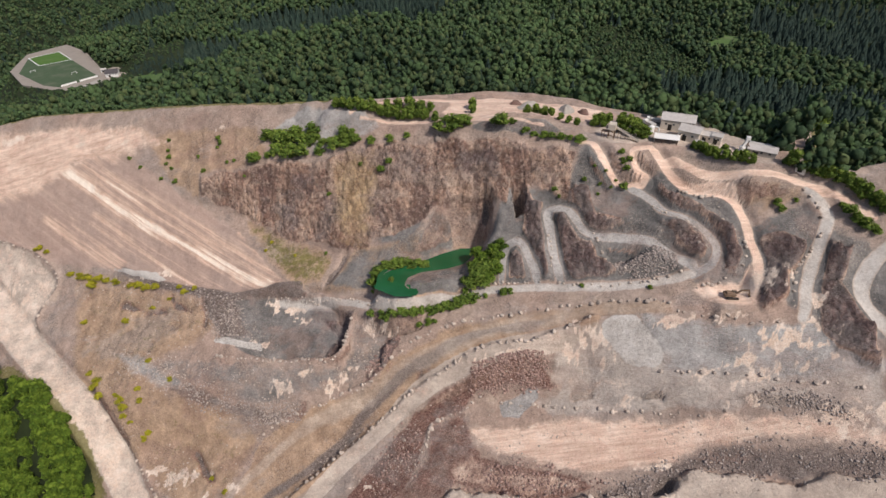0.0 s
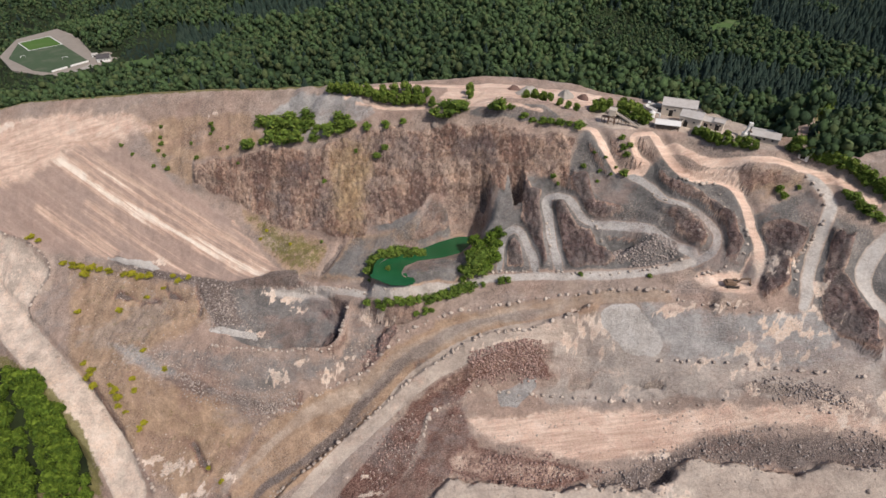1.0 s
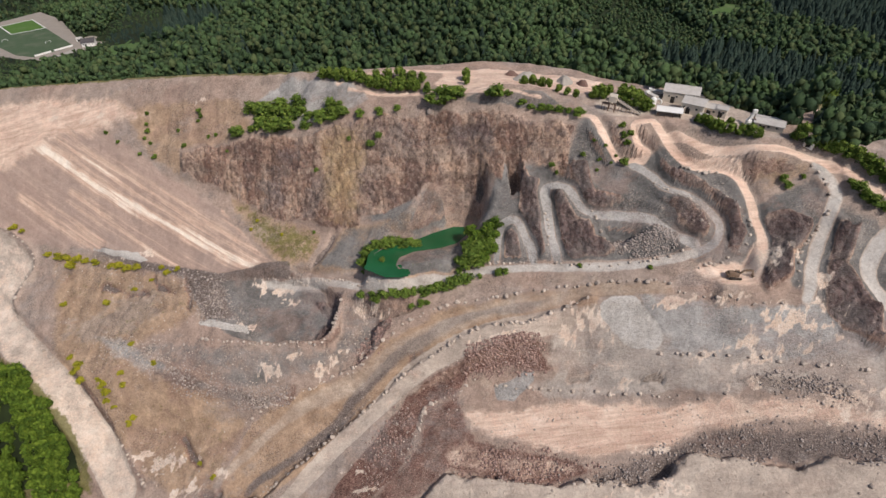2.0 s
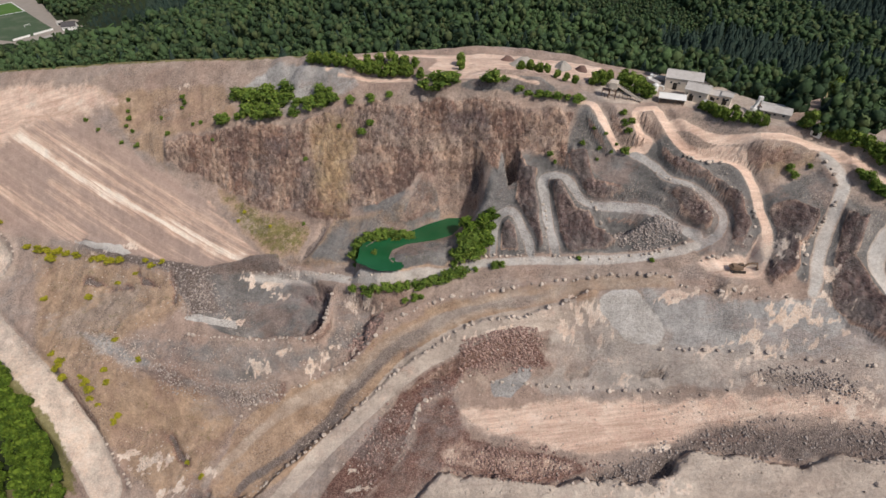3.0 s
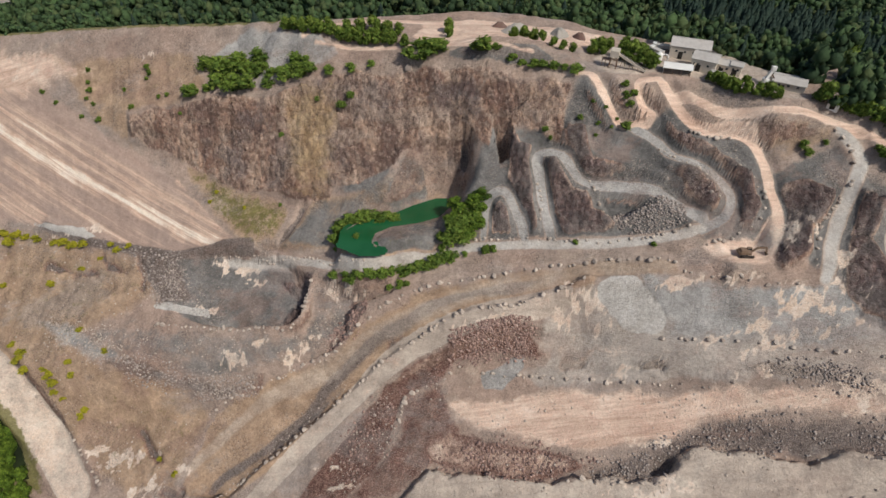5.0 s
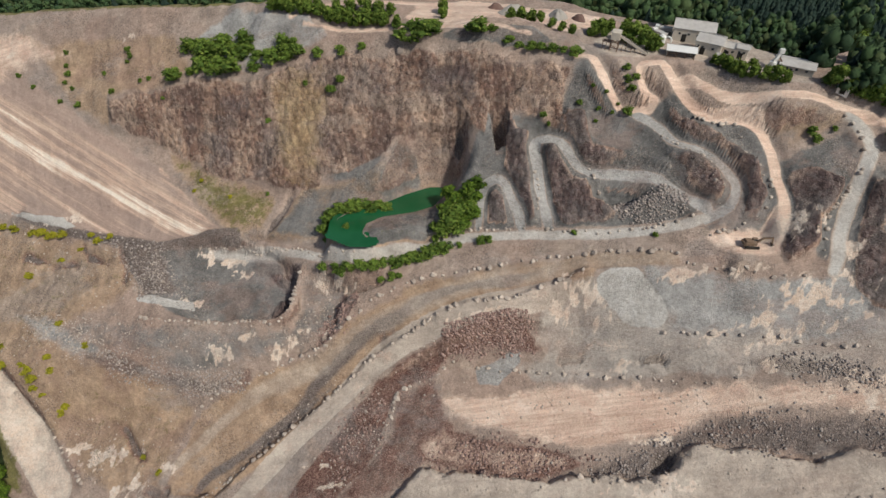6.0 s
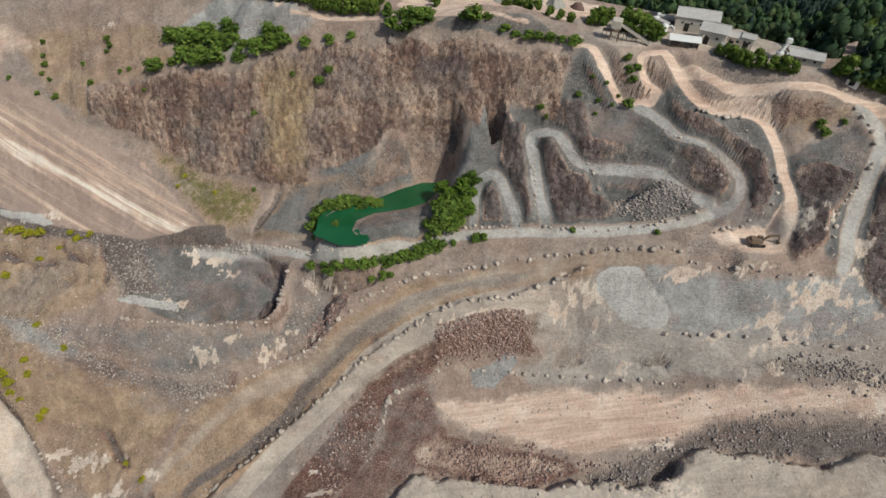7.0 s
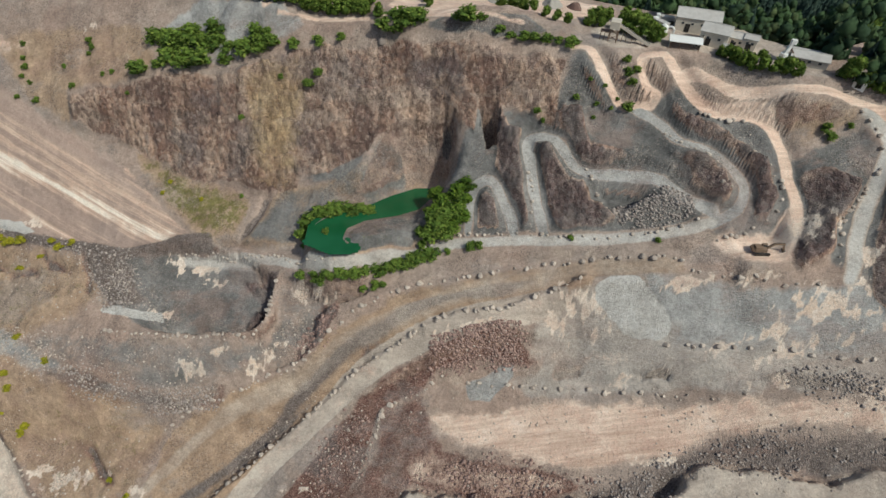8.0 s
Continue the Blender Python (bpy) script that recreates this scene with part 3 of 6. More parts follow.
    "pale_ridge": "-213.9,224.5 -196.4,219.1 -181.5,217.3 -173.3,211.2 -178.0,210.3 -195.9,216.6 -210.0,222.0",
    "pale_spit": "-136.0,177.5 -128.7,177.8 -119.3,174.7 -108.3,173.6 -106.5,169.9 -121.7,172.7 -134.2,175.8",
    "puddle": "18.9,139.0 23.8,140.2 31.0,142.0 37.0,142.2 37.1,139.4 28.2,132.4 19.9,133.4",
    "lower_flat": "42.8,153.2 62.7,154.7 79.5,152.2 132.0,141.2 144.6,140.8 159.1,127.7 168.5,122.9 165.1,103.5 157.3,107.8 142.0,113.4 108.9,119.7 74.5,127.2 43.4,130.6 27.5,139.5 45.2,140.5 41.1,145.2",
    "lake_side": "-59.8,211.3 -36.6,205.2 -15.6,207.9 3.2,214.3 13.4,195.6 10.4,178.9 -21.7,172.8 -42.0,175.4 -51.1,190.2 -58.7,198.9",
    "red_apron": "-18.7,137.4 2.9,138.8 6.5,129.9 12.3,119.5 2.8,112.1 -7.7,102.1 -18.2,96.5 -42.8,99.7 -28.6,108.3 -21.5,115.7 -16.6,127.3",
    "mound": "4.3,233.1 12.9,233.6 25.0,231.4 41.9,229.6 49.9,222.8 41.8,223.2 25.0,225.8",
    "scarp_a": "-145.7,138.7 -139.8,135.4 -134.4,128.9 -126.3,122.3",
    "scarp_b": "-206.7,162.9 -200.0,157.1 -194.5,152.1 -190.2,147.6 -183.9,143.8",
    "scarp_c": "-201.6,204.5 -190.9,201.6 -180.1,197.8 -171.5,197.0",
    "scarp_d": "-168.3,202.7 -163.1,198.1 -154.2,194.5",
    "scarp_e": "-146.9,197.6 -143.6,191.7 -143.2,186.3",
    "scarp_f": "-89.4,144.2 -83.3,144.5 -80.1,146.4",
    "scarp_g": "-124.1,111.5 -116.4,108.3 -114.3,110.8",
    "scarp_h": "53.5,138.4 60.4,137.8",
    "scarp_i": "-19.8,150.2 -13.3,151.2 -7.0,150.7 1.7,151.3",
    "rim": "-378.5,308.2 -349.4,310.2 -321.2,311.6 -293.4,311.1 -251.3,304.2 -206.9,296.3 -164.9,288.1 -125.2,279.3 -84.4,269.4 -56.5,262.9 -31.5,269.3 -9.0,273.6 13.9,277.0 38.1,274.7 63.8,265.1 80.6,255.8 103.8,246.7 113.4,244.3 120.8,236.9 127.5,225.5 135.2,215.7 145.3,211.7 147.6,201.8 181.2,247.6 150.1,187.8 162.3,181.8 199.2,194.9 188.6,162.4 201.3,150.4",
}
RIM_BUSHES = "-101.8,256.3,4.0 -86.7,252.8,3.3 -113.0,261.2,4.5 -104.8,258.4,5.1 -97.7,258.2,5.3 -90.3,254.6,4.0 -85.0,257.6,3.9 -82.6,252.8,2.9 -104.9,251.3,4.4 -98.4,249.4,4.6 -89.8,247.7,4.6 -80.0,245.8,2.6 -78.2,249.5,2.9 -69.9,246.7,4.1 -64.5,246.3,3.8 -58.4,245.8,3.1 -65.4,251.1,3.5 -60.6,249.0,2.5 -49.1,243.2,2.5 -39.3,240.8,2.4 -120.5,251.8,3.8 -112.1,251.5,2.0 -94.2,259.3,3.7 -73.4,249.8,2.6"
CREST_BUSHES = "-9.6,237.0,2.7 -6.0,236.1,3.2 -2.0,235.1,2.9 1.5,235.0,2.3 18.4,230.8,2.0 21.3,229.6,2.6 25.5,228.9,1.1 32.5,225.6,1.4 36.6,224.1,1.1 40.7,223.1,1.4 45.0,221.6,1.4 49.3,220.1,1.4 53.5,218.7,1.1 58.0,216.8,1.7 -29.8,240.3,1.2 -43.5,233.1,1.5 -39.1,233.4,1.2 -55.4,237.1,0.9"
SLOPE_BUSHES = "-147.5,269.9,1.5 -146.4,267.2,1.5 -147.7,265.5,1.1 -183.1,272.4,1.2 -181.8,269.1,1.5 -183.0,266.2,1.2 -179.4,263.5,1.1 -154.9,255.3,1.5 -186.1,260.3,1.2 -176.1,257.3,1.5 -127.0,247.4,1.0 -211.1,274.4,1.2 -201.9,268.5,1.2 -73.5,229.8,1.2 -74.9,209.0,0.9 -87.7,256.8,1.3 -183.0,277.1,1.2 -139.0,255.2,1.1 -134.5,255.3,1.1 -160.7,264.2,1.1"
EAST_BUSHES = "77.7,198.0,2.2 76.8,205.7,1.7 78.7,203.8,1.7 79.8,205.7,1.4 75.9,207.8,1.4 60.0,204.9,1.4 64.2,206.9,0.8 67.1,202.4,1.1 69.2,204.2,0.8 71.5,199.8,0.8 74.2,202.2,0.8 66.0,199.8,0.8 138.9,179.6,2.0 140.4,177.4,1.7 145.6,179.0,1.1 163.6,170.7,2.6 166.2,168.0,2.6 168.9,165.7,2.9 161.8,172.5,1.7 171.5,163.4,2.3 45.8,205.1,1.4 48.4,203.3,1.1"
LAKE_BUSHES = "-44.8,186.9,2.6 -44.4,189.7,2.9 -42.7,192.3,2.9 -39.1,193.6,2.6 -35.5,193.8,2.9 -31.2,194.2,2.8 -27.0,194.1,2.8 -22.8,194.4,2.8 -19.3,194.7,2.3 6.4,180.7,3.8 9.7,182.4,4.1 13.6,182.5,4.1 17.0,184.2,2.7 7.5,178.7,3.2 11.9,179.2,3.5 3.0,180.0,2.2 18.1,187.3,2.2"
SHORE_BUSHES = "17.5,190.2,3.0 20.0,191.0,3.0 15.0,188.5,3.0 11.1,188.2,3.0 7.0,186.7,3.0 16.4,184.9,3.0 13.0,184.2,3.0 19.3,186.1,3.0 8.8,194.4,3.0 17.8,181.8,3.0 14.3,180.0,3.0 10.4,179.3,3.0"
ROAD_BUSHES = "-44.7,172.1,2.3 -39.2,169.5,2.5 -33.8,167.6,2.8 -28.8,167.2,2.8 -23.9,167.4,2.8 -19.1,168.5,2.5 -14.8,169.1,2.7 -10.7,169.4,3.0 -6.5,170.0,3.0 -2.5,170.6,3.2 1.7,171.1,3.0 5.4,171.4,3.2 -36.0,168.0,2.2 -20.0,166.1,1.6 -16.1,165.9,1.9 -12.6,165.9,1.4 21.1,171.5,2.1 24.3,171.6,1.6 2.5,176.8,1.6 11.9,171.8,1.3 -43.3,182.6,1.7 -34.8,182.6,2.0 85.6,161.6,1.1 57.0,168.4,1.1 -45.8,184.1,1.1"
SHRUBS = "-243.4,226.4,2.1 -237.1,224.3,2.5 -230.7,222.1,2.8 -226.3,218.1,2.8 -222.3,220.8,2.4 -215.3,218.5,2.0 -209.4,217.0,2.3 -196.5,212.7,2.3 -190.9,211.8,2.6 -185.9,209.9,2.2 -178.8,208.8,2.2 -203.4,165.6,1.9 -203.5,162.7,2.2 -198.1,158.2,2.2 -185.5,155.1,2.1 -183.0,152.7,2.1 -183.4,150.1,1.7 -172.9,153.9,1.7 -168.9,145.0,1.7 -172.8,143.6,1.7"
SHRUBS_LOW = "-172.9,171.6,1.4 -156.8,160.3,1.4 -180.1,199.9,1.5 -196.8,195.9,1.9 -225.7,199.6,1.6 -209.6,170.0,1.5 -188.4,156.8,1.4 -179.5,148.2,1.4 -174.9,157.8,1.4 -273.0,244.0,2.2 -265.7,241.1,1.7 -128.1,124.0,1.2 -118.9,117.1,1.2 -159.0,203.4,1.8 -153.7,204.1,1.4 -163.3,206.2,1.4 -169.7,202.4,1.1 -111.2,215.8,1.0 -108.3,220.1,1.0 -93.5,211.0,0.9"
RIM_TREES = "-70.8,262.6,2.9 -66.6,261.0,2.9 -62.5,259.5,2.9 -57.7,258.3,3.2 -53.0,256.6,2.8 -49.0,256.1,3.1 -44.3,254.0,3.1 -39.7,253.2,3.4 -35.8,251.8,3.1 -31.3,250.2,3.1 -27.5,249.2,3.1 -23.1,248.5,2.7 -19.9,247.2,2.7 -56.5,260.3,2.6 -50.4,258.3,2.8 -41.8,256.0,3.1 -34.6,254.1,3.4 -28.2,252.4,3.7 -21.8,250.3,3.0 -16.9,249.4,2.4 -14.1,242.7,2.4 5.8,253.8,2.8 5.7,247.3,2.1"
YARD_TREES = "33.9,240.6,2.4 38.8,242.1,2.7 42.7,240.5,2.4 45.6,235.9,2.0 49.6,231.4,2.0 53.1,228.4,2.0 57.4,226.7,2.0 67.5,232.2,2.9 70.9,232.1,3.2 75.2,236.5,2.7 77.9,227.3,3.5 80.6,224.5,3.5 83.2,221.7,3.5 85.8,219.0,3.4 88.7,217.6,2.9 81.3,234.5,3.0 84.5,231.5,3.0 86.8,227.2,3.0"
PLANT_TREES = "109.4,204.8,2.3 111.2,202.1,2.5 113.0,199.6,2.5 115.0,198.0,2.5 118.4,196.4,2.5 121.7,194.9,2.5 125.4,193.3,2.8 128.4,192.2,2.2 120.6,202.1,2.0 108.1,207.4,1.7 143.6,190.7,2.9 145.3,189.8,3.5 185.3,243.0,5.3 149.9,187.2,2.6 152.7,185.9,2.6 155.2,184.7,2.6 158.0,183.4,2.9 161.2,181.6,2.9 164.1,179.4,3.2 167.0,177.0,3.2 169.9,174.4,3.2 172.8,171.5,3.2 175.4,168.8,3.2"
WOOD_A = "-287.8,176.7,4.8 -283.3,178.4,4.4 -275.1,177.7,3.4 -287.8,171.7,3.5 -278.4,171.5,3.9 -270.6,169.4,4.2 -254.7,167.6,3.7 -281.3,165.6,4.3 -275.8,165.3,3.8 -266.0,164.2,4.2 -251.6,162.0,4.1 -243.2,161.7,5.2 -234.4,160.4,4.7 -276.7,159.3,4.3 -269.9,160.7,5.1 -265.1,159.6,3.3 -254.6,157.6,3.7 -241.9,157.0,3.6 -233.7,157.0,3.9 -229.7,157.3,3.5 -276.8,155.8,4.7 -269.3,155.2,3.3 -265.0,156.2,3.7 -257.1,155.9,3.7 -242.8,154.0,3.9 -234.6,152.7,5.0 -228.8,152.6,3.8 -277.7,152.8,5.0 -272.5,152.4,4.2 -263.5,151.7,4.5"
WOOD_B = "-256.5,151.6,4.4 -251.0,151.1,4.4 -235.8,149.6,3.5 -229.6,150.4,3.0 -224.0,150.1,4.5 -217.3,149.0,3.3 -279.5,150.0,5.4 -273.2,149.3,3.7 -266.0,149.7,3.3 -256.3,148.9,3.6 -252.5,149.2,3.6 -235.8,146.9,3.4 -230.4,146.5,3.4 -222.2,146.9,4.4 -218.0,146.5,4.0 -280.9,146.5,4.1 -273.5,147.0,3.3 -266.9,147.0,3.2 -259.2,146.2,3.2 -253.5,144.9,3.5 -246.0,144.4,3.5 -233.3,145.3,4.9 -224.1,144.5,3.7 -219.6,143.2,4.7 -282.4,144.6,4.1 -275.2,143.6,4.9 -268.4,143.9,3.2 -261.0,142.4,4.3 -252.7,142.4,4.3 -245.2,142.7,3.8"
WOOD_C = "-230.6,142.1,4.4 -225.9,141.3,4.4 -220.8,141.1,3.3 -213.1,139.9,3.6 -281.8,141.7,4.5 -276.8,141.2,3.2 -269.9,141.2,3.6 -259.8,140.4,4.7 -255.7,140.3,3.1 -245.2,138.3,3.0 -233.6,138.1,3.3 -224.2,138.0,4.0 -218.8,137.8,4.3 -210.2,136.4,2.8 -283.8,138.3,4.5 -277.1,137.2,3.6 -268.4,135.7,4.3 -261.8,135.9,5.1 -250.8,134.4,3.8 -245.5,134.8,3.0 -231.4,133.5,2.9 -224.5,132.0,3.3 -218.4,133.9,3.6 -210.3,133.5,3.2 -279.2,133.4,3.2 -274.2,132.9,4.0 -264.9,131.6,4.7 -258.8,132.4,5.0 -249.8,131.9,3.4 -242.6,129.7,4.9"
WOOD_D = "-238.8,130.8,3.7 -221.2,128.4,3.2 -213.9,127.7,4.6 -209.3,128.5,3.5 -277.6,129.8,5.2 -272.8,128.8,4.0 -264.4,128.5,4.7 -254.7,127.4,3.5 -248.8,127.3,5.0 -239.3,124.8,3.7 -233.2,125.4,3.7 -219.1,124.7,4.7 -212.1,123.2,4.3 -206.8,124.2,3.2 -198.9,123.0,3.1 -277.0,125.0,4.4 -267.0,124.3,4.7 -259.3,122.6,4.3 -253.9,123.4,4.2 -243.6,121.0,3.8 -238.5,120.1,3.0 -232.4,119.6,4.1 -219.5,119.8,4.0 -212.1,119.1,4.6 -205.5,119.8,3.2 -195.9,116.9,3.1 -273.4,119.1,3.6 -265.5,118.2,4.0 -257.5,118.5,5.1 -251.4,117.4,3.1"
WOOD_E = "-244.9,118.4,3.8 -237.2,117.5,3.7 -229.1,116.3,3.3 -216.7,115.7,3.2 -207.9,115.1,3.2 -201.0,114.9,3.1 -195.7,113.9,3.8 -273.1,114.8,4.0 -264.3,115.1,3.6 -255.7,114.5,3.1 -249.8,114.0,3.8 -243.0,112.5,3.4 -234.2,112.9,3.7 -228.0,113.6,3.7 -217.0,113.0,3.6 -207.8,111.5,3.2 -200.8,110.0,4.2 -193.4,111.1,3.4 -268.8,110.8,4.4 -263.3,110.0,4.4 -254.7,110.9,5.1 -246.0,110.3,3.8 -241.8,108.8,4.2 -234.5,108.4,4.1 -225.4,107.9,3.3 -215.5,108.8,4.7 -205.2,107.5,3.5 -201.3,107.6,2.8 -192.3,105.8,3.1 -267.5,107.2,3.6"
WOOD_F = "-259.5,107.3,3.9 -255.2,107.2,3.9 -245.6,106.1,4.2 -238.2,105.8,3.0 -231.4,104.3,3.0 -225.4,104.4,3.7 -213.6,104.9,3.6 -205.9,103.4,4.6 -198.7,101.8,3.5 -190.4,102.3,4.1"
WOODS = [WOOD_A, WOOD_B, WOOD_C, WOOD_D, WOOD_E, WOOD_F]
STOCKPILES = "-7.4,238.0,4.4,3.5 36.4,256.8,8.1,2.8 55.9,249.9,6.8,3.4 64.0,245.0,4.0,3.0 29.6,260.3,4.1,2.5 93.3,224.4,2.4,1.8 -12.3,236.5,2.6,1.5"
HEAPS = [(-73.5, 261.3, 11, 6), (-65.7, 257.1, 9, 4), (-55.5, 254.6, 10, 5.5), (-88.5, 268.0, 9, 3), (-47.8, 250.4, 8, 3), (-78.3, 256.0, 9, 3), (22, 235, 15, 4.5), (35, 233, 15, 4.2), (46, 231, 11, 2.5)]
PAD = "-478.2,521.5 -503.9,585.1 -483.9,628.1 -441.3,597.1 -378.5,522.9 -372.4,538.5 -349.3,518.4 -324.8,478.7 -309.6,443.5 -340.0,435.2 -376.1,456.9 -433.7,477.4"
TURF = "-462.7,513.5 -490.7,569.0 -472.4,595.8 -370.9,502.2 -389.9,470.0 -410.5,475.3"
LAWN = "-490.7,569.0 -472.4,595.8 -437.1,563.1 -459.1,540.7"
PARKING = "-371.8,468.0 -366.1,495.0 -354.0,486.0 -330.6,478.8 -314.5,452.7 -317.6,437.7 -343.6,441.1"
MEADOW = "210.4,467.8 236.7,503.5 267.7,529.6 262.4,501.0 246.3,477.2 222.6,465.3"
CLEARING = "-288.0,409.5 -270.7,420.7 -231.1,411.5 -212.7,386.9 -239.7,388.1 -263.6,387.7"


# ---- the sheet of ground ----
def line(name):
    return np.array([[float(v) for v in p.split(",")] for p in PLAN[name].split()])


def ring_of(text):
    return np.array([[float(v) for v in q.split(",")] for q in text.split()])


def smooth(a):
    a = np.clip(a, 0.0, 1.0)
    return a * a * (3 - 2 * a)


def spread(lo, hi, step, far_lo, far_hi, grow=1.09):
    core = list(np.arange(lo, hi + 0.01, step))
    below, above, d = [], [], step
    while (below[-1] if below else lo) > far_lo:
        d *= grow
        below.append((below[-1] if below else lo) - d)
    d = step
    while (above[-1] if above else hi) < far_hi:
        d *= grow
        above.append((above[-1] if above else hi) + d)
    return np.array(below[::-1] + core + above)


XS = spread(-380, 205, 0.75, -3600, 3600)
YS = spread(72, 322, 0.75, -1500, 4200)
GX, GY = np.meshgrid(XS, YS)


def near_line(pts, gx=None, gy=None):
    """Distance to an open line, and how far along it (in nodes) the nearest place lies."""
    if gx is None:
        i0, i1 = np.searchsorted(XS, [pts[:, 0].min() - 30, pts[:, 0].max() + 30])
        j0, j1 = np.searchsorted(YS, [pts[:, 1].min() - 30, pts[:, 1].max() + 30])
        best, along = np.full(GX.shape, 30.0), np.zeros(GX.shape)
        d, s = near_line(pts, GX[j0:j1, i0:i1], GY[j0:j1, i0:i1])
        best[j0:j1, i0:i1], along[j0:j1, i0:i1] = np.minimum(d, 30.0), s
        return best, along
    best, along = np.full(gx.shape, 1e9), np.zeros(gx.shape)
    for k, ((ax, ay), (bx, by)) in enumerate(zip(pts[:-1], pts[1:])):
        dx, dy = bx - ax, by - ay
        t = np.clip(((gx - ax) * dx + (gy - ay) * dy) / (dx * dx + dy * dy + 1e-9), 0, 1)
        d = np.hypot(gx - ax - t * dx, gy - ay - t * dy)
        nearer = d < best
        best[nearer], along[nearer] = d[nearer], (k + t)[nearer]
    return best, along


def within(pts, gx=None, gy=None):
    """Signed distance to a closed outline, positive inside."""
    ring = np.vstack([pts, pts[:1]])
    if gx is None:
        # Only the part of the sheet round the outline is worked out.
        i0, i1 = np.searchsorted(XS, [pts[:, 0].min() - 30, pts[:, 0].max() + 30])
        j0, j1 = np.searchsorted(YS, [pts[:, 1].min() - 30, pts[:, 1].max() + 30])
        out = np.full(GX.shape, -30.0)
        out[j0:j1, i0:i1] = np.maximum(within(pts, GX[j0:j1, i0:i1], GY[j0:j1, i0:i1]), -30.0)
        return out
    d, _ = near_line(ring, gx, gy)
    odd = np.zeros(gx.shape, bool)
    for (ax, ay), (bx, by) in zip(ring[:-1], ring[1:]):
        cross = (ay > gy) != (by > gy)
        odd ^= cross & (gx < (bx - ax) * (gy - ay) / (by - ay + 1e-12) + ax)
    return np.where(odd, d, -d)


def curve(pts, n=6):
    """A rounder line through the same nodes."""
    p = np.vstack([2 * pts[0] - pts[1], pts, 2 * pts[-1] - pts[-2]])
    out = []
    for k in range(1, len(p) - 2):
        for t in np.arange(n) / n:
            a, b, c, d = p[k - 1 : k + 3]
            out.append(0.5 * (2 * b + (c - a) * t + (2 * a - 5 * b + 4 * c - d) * t * t + (3 * b - a - 3 * c + d) * t**3))
    return np.array(out + [pts[-1]])


LUMPS = {}


def lumps(gx, gy, size, seed, octaves=4, rough=0.5):
    """Smooth value noise on the plan; that of the whole sheet is kept for its next use."""
    if gx is GX and gy is GY:
        key = (size, seed, octaves, rough)
        if key not in LUMPS:
            LUMPS[key] = lumps(GX.view(), GY, size, seed, octaves, rough)
        return LUMPS[key]
    out, amp, total = np.zeros(gx.shape), 1.0, 0.0
    for o in range(octaves):
        table = np.random.default_rng(seed + o).random((256, 256))
        x, y = gx / size, gy / size
        i, j = np.floor(x).astype(int), np.floor(y).astype(int)
        u, v = smooth(x - i), smooth(y - j)
        t = lambda a, b: table[(b) % 256, (a) % 256]  # noqa: E731
        out += amp * ((t(i, j) * (1 - u) + t(i + 1, j) * u) * (1 - v) + (t(i, j + 1) * (1 - u) + t(i + 1, j + 1) * u) * v)
        total += amp
        amp, size = amp * rough, size * 0.5
    return out / total - 0.5


# The hillside that the quarry is cut into: powers of x, powers of y, height.
SLOPE = [(0, 0, -10.24), (0, 1, 65.17), (0, 2, 43.88), (0, 3, 8.77), (0, 4, -20.59), (1, 0, 57.31), (1, 1, 29.75), (1, 2, 15.93), (1, 3, -21.43), (2, 0, 7.89), (2, 1, 12.92), (2, 2, -3.61), (3, 0, 1.76), (3, 1, 3.15), (4, 0, 0.41)]


def hillside(x, y):
    east = np.maximum(x - 60, 0)
    drop = 25 * smooth((160 - 0.15 * east - y) / (25 + 0.5 * east))  # the lower benches
    x, y = np.clip(x, -430, 225) / 200, (np.clip(y, 45, 345) - 170) / 100
    return sum(a * x**i * y**j for i, j, a in SLOPE) - drop


def country(x, y):
    """The wooded valley and the hills behind the quarry."""
    xc = np.clip(x, -520, 420)
    z = 47 - 58 * (xc / 430) ** 2 + 34 * smooth((y - 380) / 520) + 190 * smooth((y - 800) / 1600)
    return z + 26 * lumps(x, y, 190, 3, 3) * smooth((y - 300) / 200) + 160 * lumps(x, y, 900, 9, 2) * smooth((y - 900) / 900)


WATER_LEVEL = -3.0
rim = line("rim")
closed_rim = np.vstack([rim, [[420, 60], [420, -300], [-700, -300], [-700, 330]]])
IN_RIM = within(closed_rim, GX, GY)
GZ = hillside(GX, GY)
CAP = 60.5 - 2.5 * smooth((GX - 60) / 14)  # the hilltop was levelled long ago
GZ = np.minimum(GZ, CAP)

M = {k: within(line(k)) for k in ("left_pad", "tan_area", "yard_top", "plant_yard", "sand_flat", "cavity", "bench", "raised", "near_top", "bowl", "lake", "island", "spoil", "cliff", "grey_heaps", "east_rock", "east_rock_b", "east_rock_c", "east_rock_d", "centre_rock", "centre_rock_b", "red_rubble", "grey_floor", "slab", "dark_slope", "tan_slope", "trees_near", "cave", "cave_low", "west_rubble", "south_rubble", "notch_wall", "berm_shade", "ochre_wall", "grey_wall", "green_slope", "grey_west", "low_floor", "rubble_bar", "bowl_heap", "slope_top", "east_zone", "left_top", "upper_grey", "east_tan", "arch_rock", "cone", "sand_fan", "cavity_wall", "red_heap", "red_foot", "pit_a", "pit_b", "face_a", "violet_wall", "dark_wall", "talus", "gully_strip", "pit_bank", "pale_ridge", "pale_spit", "puddle", "mound", "lower_flat", "lake_side", "red_apron")}


